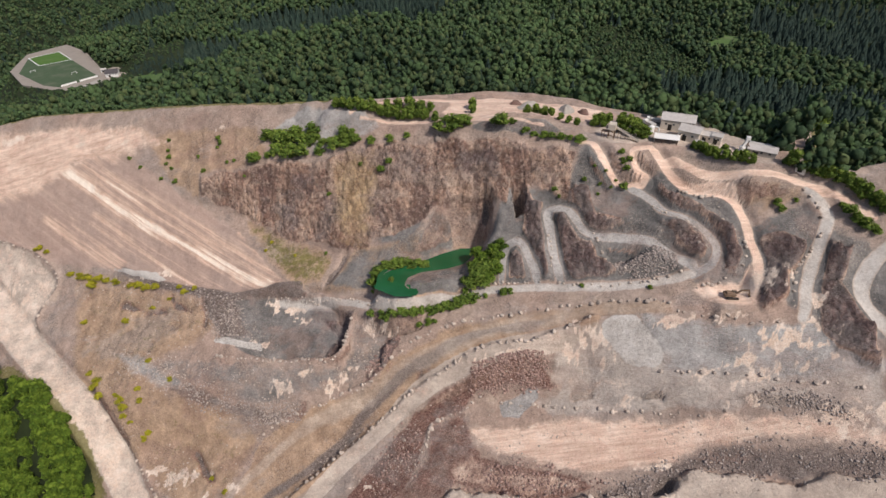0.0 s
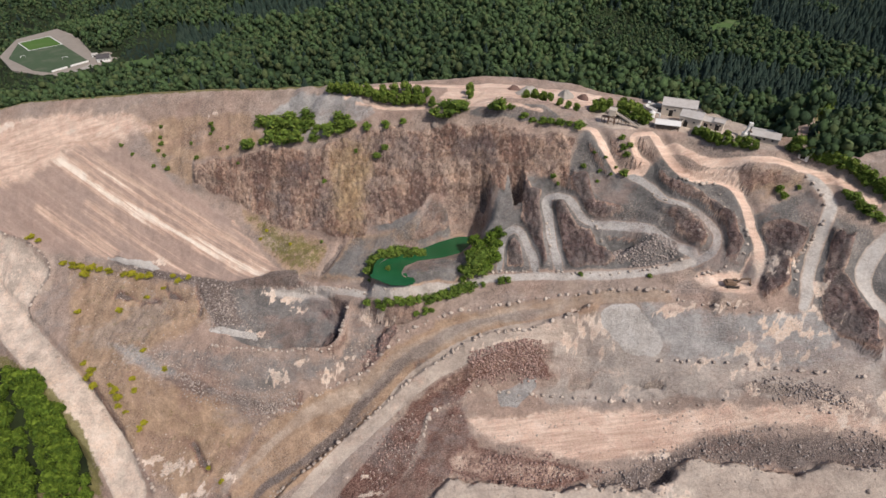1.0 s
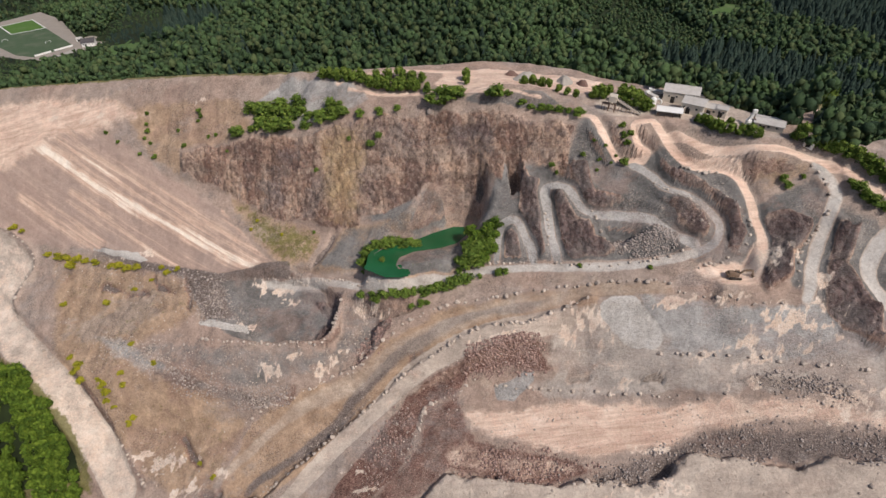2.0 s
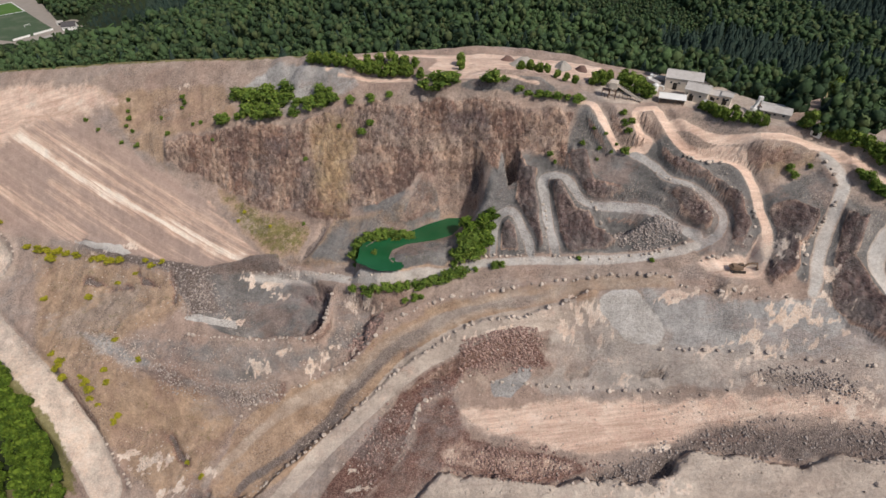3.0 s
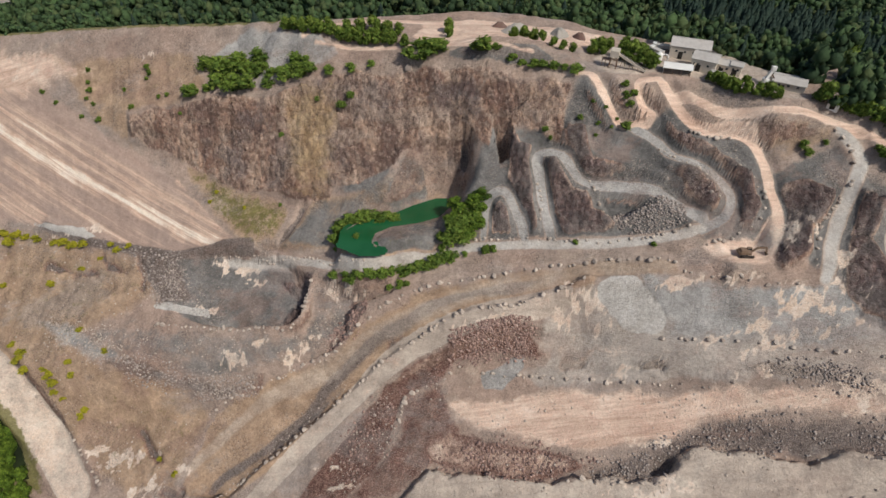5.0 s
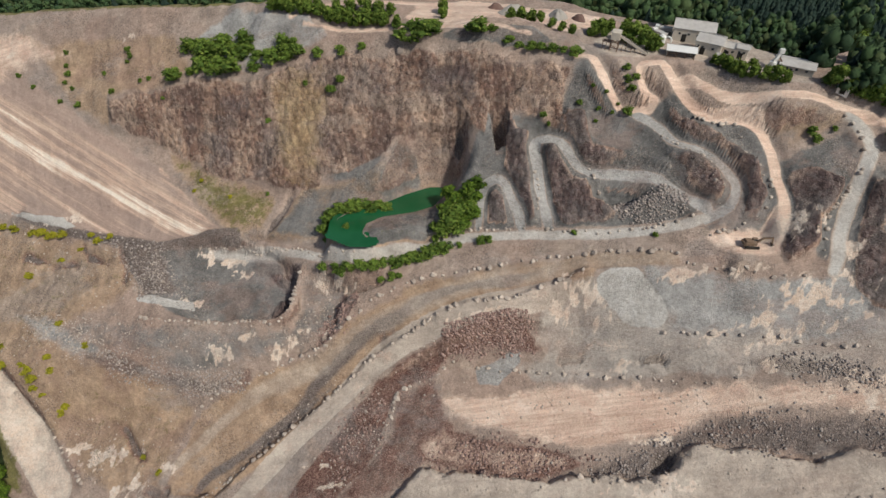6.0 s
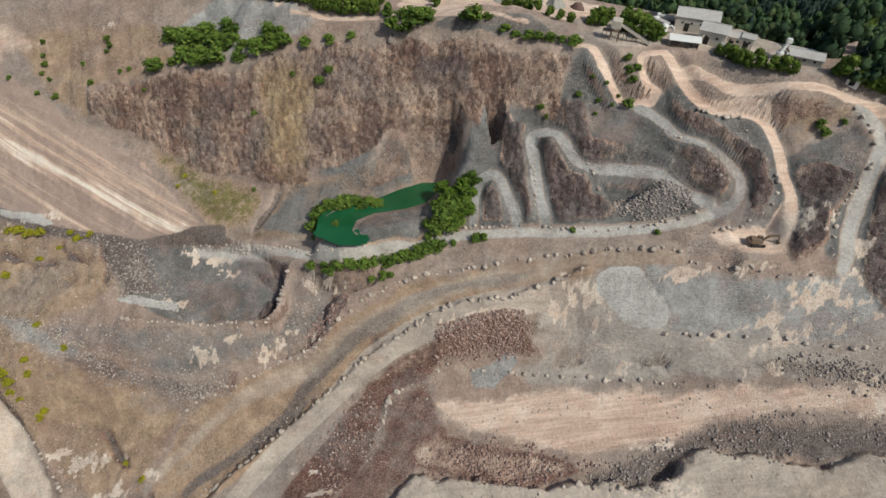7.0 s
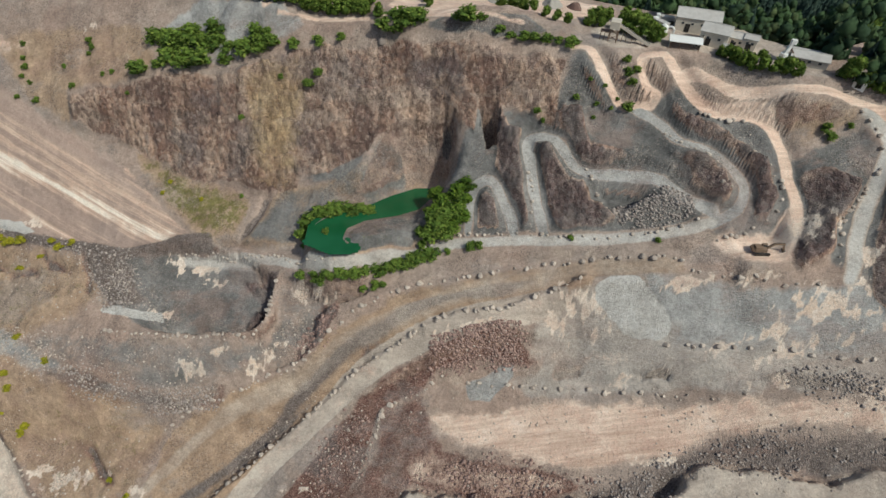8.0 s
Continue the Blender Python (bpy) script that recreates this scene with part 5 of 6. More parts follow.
def leafy(seed, clumps, subdiv=1, sprays=7):
    """A broadleaf crown, one metre high and about one wide, of lumpy clumps set with sprays of leaves; vertices, triangles, tones."""
    r = random.Random(seed)
    nr = np.random.default_rng(seed)
    cos, tris, tones, n = [], [], [], 0
    for k in range(clumps):
        a, h = r.random() * 6.283, (k + 0.5) / clumps
        wide = 0.42 * math.sin(math.pi * (0.18 + 0.75 * h)) ** 0.8
        p = np.array([math.cos(a) * wide * r.uniform(0.3, 0.9), math.sin(a) * wide * r.uniform(0.3, 0.9), 0.12 + 0.72 * h])
        size, tint = r.uniform(0.15, 0.26), r.uniform(0.0, 0.7)
        co, tri = blob(seed * 31 + k, subdiv, 0.85)
        cos.append(co * size * (0.85 if sprays > 20 else 1.0) + p), tris.append(tri + n)
        # Crown shade goes into the tone: cores darker than sprays, tops lighter.
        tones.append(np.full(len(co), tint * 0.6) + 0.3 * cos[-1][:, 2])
        n += len(co)
        way = nr.normal(size=(sprays, 3))
        way /= np.linalg.norm(way, axis=1, keepdims=True)
        foot = p + way * size * nr.uniform(0.85, 1.2, (sprays, 1)) * np.array([1, 1, 0.85])
        u, v = nr.normal(size=(2, sprays, 3)) * size * (0.34 if sprays < 20 else 0.17)
        leaf = np.stack([foot - u, foot + v, foot + u, foot - v + way * size * 0.15], 1).reshape(-1, 3)
        q = n + 4 * np.arange(sprays)[:, None]
        cos.append(leaf), tris.append(np.vstack([q + [0, 1, 2], q + [0, 2, 3]]))
        # Outer sprays keep the full tint and are toned up with height as well.
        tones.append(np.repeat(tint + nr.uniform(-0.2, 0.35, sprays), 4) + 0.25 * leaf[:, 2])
        n += len(leaf)
    return np.vstack(cos), np.vstack(tris), np.clip(np.concatenate(tones), 0, 1)


def firry(seed, tiers=6, arms=7):
    """A conifer of drooping ragged tiers, one metre high."""
    r = random.Random(seed)
    co, tri, tone = [], [], []
    for k in range(tiers):
        z0, z1 = 0.06 + 0.86 * k / tiers, 0.06 + 0.86 * (k + 1.7) / tiers
        rad = 0.31 * (1 - k / tiers) ** 0.9 + 0.02
        n = len(co)
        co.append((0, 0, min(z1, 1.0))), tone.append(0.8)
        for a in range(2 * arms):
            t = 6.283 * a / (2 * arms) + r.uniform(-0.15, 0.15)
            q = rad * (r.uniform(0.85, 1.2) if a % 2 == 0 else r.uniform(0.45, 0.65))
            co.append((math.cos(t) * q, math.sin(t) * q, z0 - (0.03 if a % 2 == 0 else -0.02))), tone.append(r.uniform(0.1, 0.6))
        tri += [(n, n + 1 + a, n + 1 + (a + 1) % (2 * arms)) for a in range(2 * arms)]
    return np.array(co), np.array(tri), np.array(tone)


def scatter(name, kinds, places, material, label, category):
    """Very many trees joined into one mesh. places: x, y, z, height, width, turn, kind, tone."""
    cos, tris, tones, n = [], [], [], 0
    for k, (co, tri, tone) in enumerate(kinds):
        p = places[places[:, 6].astype(int) == k]
        if not len(p):
            continue
        c, s = np.cos(p[:, 5]), np.sin(p[:, 5])
        x = (co[None, :, 0] * c[:, None] - co[None, :, 1] * s[:, None]) * p[:, 4:5] + p[:, 0:1]
        y = (co[None, :, 0] * s[:, None] + co[None, :, 1] * c[:, None]) * p[:, 4:5] + p[:, 1:2]
        z = co[None, :, 2] * p[:, 3:4] + p[:, 2:3]
        cos.append(np.stack([x, y, z], -1).reshape(-1, 3))
        tris.append((tri[None] + (np.arange(len(p)) * len(co))[:, None, None] + n).reshape(-1, 3))
        tones.append(np.clip(tone[None] * 0.6 + p[:, 7:8] * 0.6 - 0.1, 0, 1).ravel())
        n += len(p) * len(co)
    co, tri, tone = np.vstack(cos), np.vstack(tris), np.concatenate(tones)
    return tagged(tri_mesh(name, co, tri, tone, material), label, category, kind="stuff")


def tri_mesh(name, co, tri, tone, material, flat=False):
    me = bpy.data.meshes.new(name)
    me.vertices.add(len(co)), me.loops.add(tri.size), me.polygons.add(len(tri))
    me.vertices.foreach_set("co", co.ravel())
    me.loops.foreach_set("vertex_index", tri.ravel().astype(np.int32))
    me.polygons.foreach_set("loop_start", np.arange(0, tri.size, 3, dtype=np.int32))
    me.polygons.foreach_set("use_smooth", np.full(len(tri), not flat))
    me.update(calc_edges=True)
    if tone is not None:
        me.attributes.new("tone", "FLOAT", "POINT").data.foreach_set("value", tone.astype(np.float32))
    me.materials.append(material)
    return new(name, me)


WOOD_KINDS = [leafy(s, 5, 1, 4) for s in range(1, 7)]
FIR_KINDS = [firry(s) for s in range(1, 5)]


FIR_STANDS = [(-243, 455, 70, 45), (-170, 510, 80, 45), (369, 520, 90, 110), (-60, 540, 60, 60), (450, 640, 120, 90), (330, 330, 60, 60), (205, 335, 75, 70), (-420, 690, 60, 60)]
LIGHT_STANDS = [(-447, 632, 70, 70), (35, 335, 55, 30), (-221, 345, 80, 30), (60, 470, 60, 50), (-330, 380, 60, 50)]
PLANTATION = (150, 445, 55, 95)


def stand(p, e):
    return 1 - np.hypot((p[:, 0] - e[0]) / e[2], (p[:, 1] - e[1]) / e[3]) + 0.9 * lumps(p[:, 0], p[:, 1], 40, 71, 3)


def forest():
    pts = []
    for y0, y1, gap in ((150, 470, 6.6), (470, 640, 7.4), (640, 1000, 12.0), (1000, 1500, 30.0)):
        ys = np.arange(y0, y1, gap * 0.86)
        for y in ys:
            half = 60 + 0.80 * (y + 25)
            xs = np.arange(-half - 80, half, gap)
            pts.append(np.stack([xs + rng.uniform(-0.4, 0.4, len(xs)) * gap, y + rng.uniform(-0.4, 0.4, len(xs)) * gap], 1))
    p = np.vstack(pts)
    keep = (within(closed_rim, p[:, 0], p[:, 1]) < np.where(p[:, 0] > 90, 1.0, -3.0)) & ((p[:, 1] < 800) | (p[:, 0] < -250) | (rng.random(len(p)) < 0.4))
    for open_ground in OPEN_GROUND:
        keep &= within(open_ground, p[:, 0], p[:, 1]) < -2
    p = p[keep]
    isfir = np.max(np.stack([stand(p, e) for e in FIR_STANDS]), 0) > 0.15
    isfir |= rng.random(len(p)) < 0.06
    bright = np.clip(np.max(np.stack([stand(p, e) for e in LIGHT_STANDS]), 0), 0, 0.6)
    young = stand(p, PLANTATION) > 0.1
    isfir &= ~young
    tone = np.clip(0.36 + 0.9 * bright + 1.7 * lumps(p[:, 0], p[:, 1], 70, 81, 4) + rng.uniform(-0.5, 0.5, len(p)), 0, 1)
    fringe = smooth(1 + (within(closed_rim, p[:, 0], p[:, 1]) + 4) / 12) * (p[:, 0] < 0)  # young growth along the western rim
    tone = np.clip(tone + 0.6 * fringe, 0, 1)
    z = height_at(p[:, 0], p[:, 1])
    hi = rng.uniform(6.0, 16.5, len(p)) * (1 + 0.5 * lumps(p[:, 0], p[:, 1], 60, 87, 2))
    hi[young] = rng.uniform(5.5, 7.5, young.sum())
    hi *= 1 - 0.55 * fringe
    hi[isfir] = np.clip(hi[isfir], 7, 12)
    pad = ring_of(PAD)
    low = (within(pad, p[:, 0], p[:, 1]) > -60) & (p[:, 1] < pad[:, 1].mean() + 12)
    hi[low] = np.minimum(hi[low], rng.uniform(3.0, 5.0, low.sum()))
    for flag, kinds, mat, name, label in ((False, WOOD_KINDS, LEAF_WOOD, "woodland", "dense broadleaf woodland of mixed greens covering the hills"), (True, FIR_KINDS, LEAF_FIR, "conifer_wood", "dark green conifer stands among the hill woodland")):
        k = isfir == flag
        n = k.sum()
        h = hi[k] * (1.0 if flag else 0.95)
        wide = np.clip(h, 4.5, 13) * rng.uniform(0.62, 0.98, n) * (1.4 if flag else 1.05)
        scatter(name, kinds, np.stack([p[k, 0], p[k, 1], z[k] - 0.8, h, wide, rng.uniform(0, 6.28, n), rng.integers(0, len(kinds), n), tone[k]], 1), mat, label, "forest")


OPEN_GROUND = [ring_of(t) for t in (PAD, MEADOW, CLEARING)]
forest()


# ---- helpers for things ----
def part(name, bm, material, parent, label="", smooth_faces=False):
    """One mesh part under a thing or under a part."""
    me = bpy.data.meshes.new(name)
    for fc in bm.faces:
        fc.smooth = smooth_faces
    bm.to_mesh(me)
    bm.free()
    me.materials.append(material)
    ob = new(name, me)
    ob.parent = parent
    return tagged(ob, label) if label else ob


def box(x0, x1, y0, y1, z0, z1, bevel=0.0):
    bm = bmesh.new()
    bmesh.ops.create_cube(bm, size=1.0, matrix=Matrix.Translation(((x0 + x1) / 2, (y0 + y1) / 2, (z0 + z1) / 2)) @ Matrix.Diagonal((x1 - x0, y1 - y0, z1 - z0, 1)))
    if bevel:
        bmesh.ops.bevel(bm, geom=list(bm.edges), offset=bevel, segments=2, affect="EDGES")
    return bm


def beam(a, b, wide, high=None):
    """A square beam from a to b."""
    a, b = Vector(a), Vector(b)
    d = b - a
    m = Matrix.Translation((a + b) / 2) @ d.to_track_quat("Z", "Y").to_matrix().to_4x4() @ Matrix.Diagonal((wide, high or wide, d.length, 1))
    bm = bmesh.new()
    bmesh.ops.create_cube(bm, size=1.0, matrix=m)
    return bm


def tube(a, b, r0, r1=None, sides=12):
    a, b = Vector(a), Vector(b)
    d = b - a
    bm = bmesh.new()
    bmesh.ops.create_cone(bm, cap_ends=True, segments=sides, radius1=r0, radius2=r0 if r1 is None else r1, depth=d.length, matrix=Matrix.Translation((a + b) / 2) @ d.to_track_quat("Z", "Y").to_matrix().to_4x4())
    return bm


def merged(*bms):
    out = bmesh.new()
    for b in bms:
        me = bpy.data.meshes.new("tmp")
        b.to_mesh(me)
        b.free()
        out.from_mesh(me)
        bpy.data.meshes.remove(me)
    return out


def prism(outline, x0, x1):
    """An outline in y, z drawn out along x."""
    bm = bmesh.new()
    lo, hi = ([bm.verts.new((x, y, z)) for y, z in outline] for x in (x0, x1))
    n = len(outline)
    bm.faces.new(lo[::-1]), bm.faces.new(hi)
    for k in range(n):
        bm.faces.new((lo[k], lo[(k + 1) % n], hi[(k + 1) % n], hi[k]))
    return bm


def thing(name, m, label, category, group=""):
    ob = new(name)
    ob.matrix_basis = m
    return tagged(ob, label, category, group)


def spots(text):
    return [[float(v) for v in q.split(",")] for q in text.split()]


# ---- foliage ----
LEAF_COPSE = leaf_material("copse_leaves", (0.013, 0.038, 0.006), (0.17, 0.275, 0.03), (0.30, 0.38, 0.04))
LEAF_WARM = leaf_material("shrub_leaves", (0.16, 0.17, 0.015), (0.50, 0.45, 0.03), (0.60, 0.50, 0.04))
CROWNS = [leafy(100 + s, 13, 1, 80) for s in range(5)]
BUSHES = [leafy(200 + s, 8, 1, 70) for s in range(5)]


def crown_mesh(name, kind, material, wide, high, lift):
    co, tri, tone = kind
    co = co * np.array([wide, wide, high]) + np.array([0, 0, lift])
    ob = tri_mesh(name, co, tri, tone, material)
    return ob


def make_tree(m, kind, wide, high, material, label, group):
    tree = thing("tree", m, label, "tree", group)
    crown_mesh("crown", kind, material, wide, high * 0.95, high * 0.08).parent = tree
    limbs = [tube((0, 0, -0.8), (0.1, 0.05, high * 0.55), 0.03 * wide, 0.012 * wide, 7)]
    for a in range(4):
        t = a * 1.7
        limbs.append(tube((0, 0, high * (0.25 + 0.06 * a)), (math.cos(t) * wide * 0.28, math.sin(t) * wide * 0.28, high * (0.5 + 0.07 * a)), 0.012 * wide, 0.005 * wide, 5))
    part("trunk", merged(*limbs), BARK, tree)
    return tree


def plant_row(text, material, label, group, make, stretch=1.0, swell=1.0):
    """Trees or bushes at the places of the plan; each is a thing, alike ones share their meshes."""
    protos = {}
    for n, (x, y, r) in enumerate(spots(text)):
        k = n % 5
        z = float(height_at(x, y))
        s = 1.9 * r * swell
        spin = 360 * ((n * 0.618) % 1)
        if k not in protos:
            protos[k] = make(k, pose(x, y, z, 0, 0, spin), s, s * stretch, material, label, group), s
        else:
            base_ob, was = protos[k]
            copy_thing(base_ob, pose(x, y, z, 0, 0, spin) @ Matrix.Scale(s / was, 4))


def bush_maker(k, m, wide, high, material, label, group):
    ob = crown_mesh("bush", BUSHES[k], material, wide * 1.35, high * 1.05, -0.12 * high)
    ob.matrix_basis = m
    return tagged(ob, label, "bush", group)


def tree_maker(k, m, wide, high, material, label, group):
    return make_tree(m, CROWNS[k], wide, high, material, label, group)


plant_row(RIM_BUSHES, LEAF_BUSH, "dense green bush on the grey spoil heap", "bushes above the rock wall", bush_maker, 0.85)
plant_row(CREST_BUSHES, LEAF_BUSH, "green bush at the crest of the rock wall", "bushes above the rock wall", bush_maker, 0.7, 1.6)
plant_row(SLOPE_BUSHES, LEAF_BUSH, "small dark green shrub on the bare slope", "shrubs on the slope", bush_maker, 0.9)
plant_row(EAST_BUSHES, LEAF_BUSH, "green bush beside the haul road", "bushes beside the haul road", bush_maker, 0.85)
plant_row(LAKE_BUSHES, LEAF_BUSH, "leafy green bush on the lake shore", "bushes round the lake", bush_maker, 0.65, 1.25)
plant_row(SHORE_BUSHES, LEAF_COPSE, "dark green bush on the lake shore below the rock", "bushes round the lake", bush_maker, 0.75)
plant_row(ROAD_BUSHES, LEAF_BUSH, "bright green bush in the row along the gravel road", "bushes along the lake road", bush_maker, 0.8, 1.0)
plant_row(SHRUBS, LEAF_WARM, "low yellow-green shrub on stony ground", "low shrubs", bush_maker, 0.4, 1.2)
plant_row(SHRUBS_LOW, LEAF_WARM, "low yellow-green shrub on stony ground", "low shrubs", bush_maker, 0.4, 1.2)
plant_row(RIM_TREES, LEAF_BUSH, "young light green tree beside the top yard", "young trees on the rim", tree_maker, 1.15)
plant_row(YARD_TREES, LEAF_BUSH, "young light green tree beside the plant", "young trees on the rim", tree_maker, 1.1)
plant_row(PLANT_TREES, LEAF_BUSH, "leafy green tree beside the processing plant", "trees beside the plant", tree_maker, 1.1)
for wood in WOODS:
    plant_row(wood, LEAF_COPSE, "sunlit green tree in the copse beside the gravel road", "copse trees", tree_maker, 1.25, 1.05)


# ---- boulders and rubble ----
def stone_material(name, lo, hi):
    """Broken stone: every piece has its own tone, with dusty grain on it."""
    n = Nodes(name)
    one = n.math("FRACT", n.math("ADD", n.node("ShaderNodeNewGeometry").outputs["Random Per Island"], n.node("ShaderNodeObjectInfo").outputs["Random"]))
    grain = n.noise(1.8, 6, 0.7)
    col = n.mix(n.math("ADD", n.math("MULTIPLY", one, 0.7), n.math("MULTIPLY", grain, 0.4)), lo, hi)
    return n.finish(col, 0.95, grain, 0.5, 0.1)


STONE = stone_material("boulder_stone", (0.30, 0.245, 0.21), (0.62, 0.53, 0.455))
RUBBLE_RED = stone_material("rubble_red", (0.15, 0.09, 0.078), (0.48, 0.335, 0.285))
RUBBLE_GREY = stone_material("rubble_grey", (0.19, 0.155, 0.14), (0.46, 0.40, 0.365))


def rock(seed, subdiv):
    bm = bmesh.new()
    bmesh.ops.create_icosphere(bm, subdivisions=subdiv, radius=1.0)
    r = random.Random(seed)
    off = Vector((r.random() * 90, r.random() * 90, r.random() * 90))
    cuts = [Vector((r.uniform(-1, 1), r.uniform(-1, 1), r.uniform(-0.6, 1))).normalized() for _ in range(7)]
    for v in bm.verts:
        for c in cuts:
            over = v.co.dot(c) - 0.62
            if over > 0:
                v.co -= c * over
        v.co *= 1 + 0.12 * noise.noise(v.co * 2 + off)
        v.co.z *= 0.78
    co = np.array([v.co[:] for v in bm.verts])
    tri = np.array([[v.index for v in f.verts] for f in bm.faces])
    bm.free()
    return co, tri


ROCKS = []
for s in range(8):
    co, tri = rock(s + 20, 2)
    me = tri_mesh("boulder", co, tri, None, STONE, flat=True).data
    bpy.data.objects.remove(bpy.data.objects["boulder"])
    ROCKS.append(me)


FAR_STONES = []


def boulder_row(name, gap, size, label):
    """Boulders set along the edge of a road or bench; those of the far roads are gathered into one mesh."""
    pts = curve(line(name), 12)
    run = np.concatenate([[0], np.cumsum(np.hypot(*np.diff(pts, axis=0).T))])
    s, r = 0.0, random.Random(name)
    while s < run[-1]:
        x, y = np.interp(s, run, pts[:, 0]) + r.uniform(-0.5, 0.5), np.interp(s, run, pts[:, 1]) + r.uniform(-0.5, 0.5)
        k = 0.95 * size * r.uniform(0.5, 1.4)
        if name[-1] in "hijklmnqr":
            FAR_STONES.append((x, y, float(height_at(x, y)) + 0.4 * k, k, k * r.uniform(0.9, 1.3), r.uniform(0, 6.28), r.randrange(6), r.random()))
            s += gap * r.uniform(0.4, 1.4)
            continue
        ob = new("boulder", ROCKS[r.randrange(8)])
        ob.matrix_basis = pose(x, y, float(height_at(x, y)) + 0.4 * k, r.uniform(-12, 12), r.uniform(-12, 12), r.uniform(0, 360)) @ Matrix.Diagonal((k * r.uniform(0.9, 1.3), k * r.uniform(0.8, 1.1), k, 1))
        tagged(ob, label, "boulder", "boulders lining the roads")
        s += gap * r.uniform(0.4, 1.6)


for row, gap, size in (("stones_a", 3.4, 1.05), ("stones_b", 3.0, 1.1), ("stones_c", 2.6, 0.95), ("stones_d", 4.6, 0.95), ("stones_e", 4.6, 1.0), ("stones_f", 5.0, 0.95), ("stones_g", 2.6, 1.1), ("stones_h", 5.2, 0.9), ("stones_i", 2.8, 0.85), ("stones_j", 3.0, 0.85), ("stones_k", 3.6, 0.75), ("stones_l", 2.9, 0.7), ("stones_m", 2.6, 0.6), ("stones_n", 2.8, 0.7), ("stones_o", 3.0, 1.1), ("stones_p", 4.0, 1.0), ("stones_q", 2.6, 0.6), ("stones_r", 2.2, 0.9)):
    boulder_row(row, gap, size, "pale angular boulder set along the edge of a gravel road")


far_kinds = [(c, t, np.zeros(len(c))) for c, t in (rock(60 + k, 2) for k in range(6))]
scatter("roadside_stones", far_kinds, np.array(FAR_STONES), STONE, "pale boulders lining the far haul roads of the pit", "boulders")


def rubble_field(name, outlines, count, lo, hi, material, label):
    """Loose broken stone: far too many to count."""
    kinds = [rock(300 + s, 1) for s in range(6)]
    rr = np.random.default_rng(hash_of(name))
    out = []
    each = count // len(outlines)
    for o in outlines:
        pts = line(o)
        a, b = pts.min(0), pts.max(0)
        p = rr.uniform(a, b, (each * 5, 2))
        p = p[within(pts, p[:, 0], p[:, 1]) > -2.5 + 9 * rr.random(len(p)) ** 2]
        p = p[lumps(p[:, 0], p[:, 1], 9, 5, 3) > rr.uniform(-0.2, 0.3, len(p))][:each]
        out.append(p)
    p = np.vstack(out)
    n = len(p)
    size = lo + (hi - lo) * rr.random(n) ** 3
    place = np.stack([p[:, 0], p[:, 1], height_at(p[:, 0], p[:, 1]) + 0.25 * size, size, size * rr.uniform(0.8, 1.3, n), rr.uniform(0, 6.28, n), rr.integers(0, 6, n), rr.random(n)], 1)
    scatter(name, [(c, t, np.zeros(len(c))) for c, t in kinds], place, material, label, "rubble")


rubble_field("red_rubble", ["red_rubble", "red_heap", "red_heap", "red_foot", "notch_wall"], 7500, 0.14, 0.85, RUBBLE_RED, "dark red broken rock strewn over the bank")
rubble_field("grey_rubble", ["dark_slope", "south_rubble", "west_rubble", "rubble_bar", "bowl_heap", "south_rubble"], 9000, 0.15, 0.75, RUBBLE_GREY, "grey broken rock lying on the slopes")
rubble_field("loose_stones", ["tan_slope", "berm_shade", "west_rubble", "south_rubble", "raised", "grey_west", "bench", "red_rubble"], 6400, 0.15, 0.6, STONE, "loose pale stones scattered over bare ground")


# ---- stockpiles ----
GRAVEL = plain("gravel", (0.27, 0.225, 0.20), 0.97, 0.0, 0.35, 0.9, 0.4)
GRAVEL_PALE = plain("pale_gravel", (0.40, 0.37, 0.33), 0.97, 0.0, 0.3, 0.9, 0.4)
GRAVEL_RED = plain("red_gravel", (0.20, 0.125, 0.105), 0.97, 0.0, 0.3, 0.9, 0.4)


def stockpile(x, y, r, h, material, label, seed):
    bm = bmesh.new()
    rings, sides = 9, 28
    rows = []
    for k in range(rings + 1):
        t = k / rings
        rad = r * (1 - 0.75 * t if t < 0.8 else 0.4 * (1 - t) / 0.2)
        row = []
        for a in range(sides):
            ang = 6.283 * a / sides
            wob = 1 + 0.22 * noise.noise(Vector((math.cos(ang) * 1.5, math.sin(ang) * 1.5, seed * 3.1 + t)))
            top_z = h * (t if t < 0.8 else 0.8 + 0.06 * (t - 0.8) / 0.2)
            row.append(bm.verts.new((math.cos(ang) * rad * wob, math.sin(ang) * rad * wob * 0.62, top_z * wob - 1.2 * (k == 0))))
        rows.append(row)
    for p, q in zip(rows[:-1], rows[1:]):
        for a in range(sides):
            bm.faces.new((p[a], p[(a + 1) % sides], q[(a + 1) % sides], q[a]))
    bmesh.ops.remove_doubles(bm, verts=bm.verts, dist=0.01)
    ob = part("stockpile", bm, material, None, label, True)
    ob.matrix_basis = pose(x, y, float(height_at(x, y)) - 0.3, 0, 0, seed * 40)
    tagged(ob, label, "stockpile", "gravel stockpiles in the yard")


for n, (x, y, r, h) in enumerate(spots(STOCKPILES)):
    material, what = ((GRAVEL, "grey gravel stockpile in the upper yard"), (GRAVEL_PALE, "pale crushed stone stockpile in the upper yard"), (GRAVEL_RED, "dark red gravel stockpile in the upper yard"))[{1: 1, 2: 1, 5: 1, 3: 2, 4: 2}.get(n, 0)]
    stockpile(x, y, r, h, material, what, n)


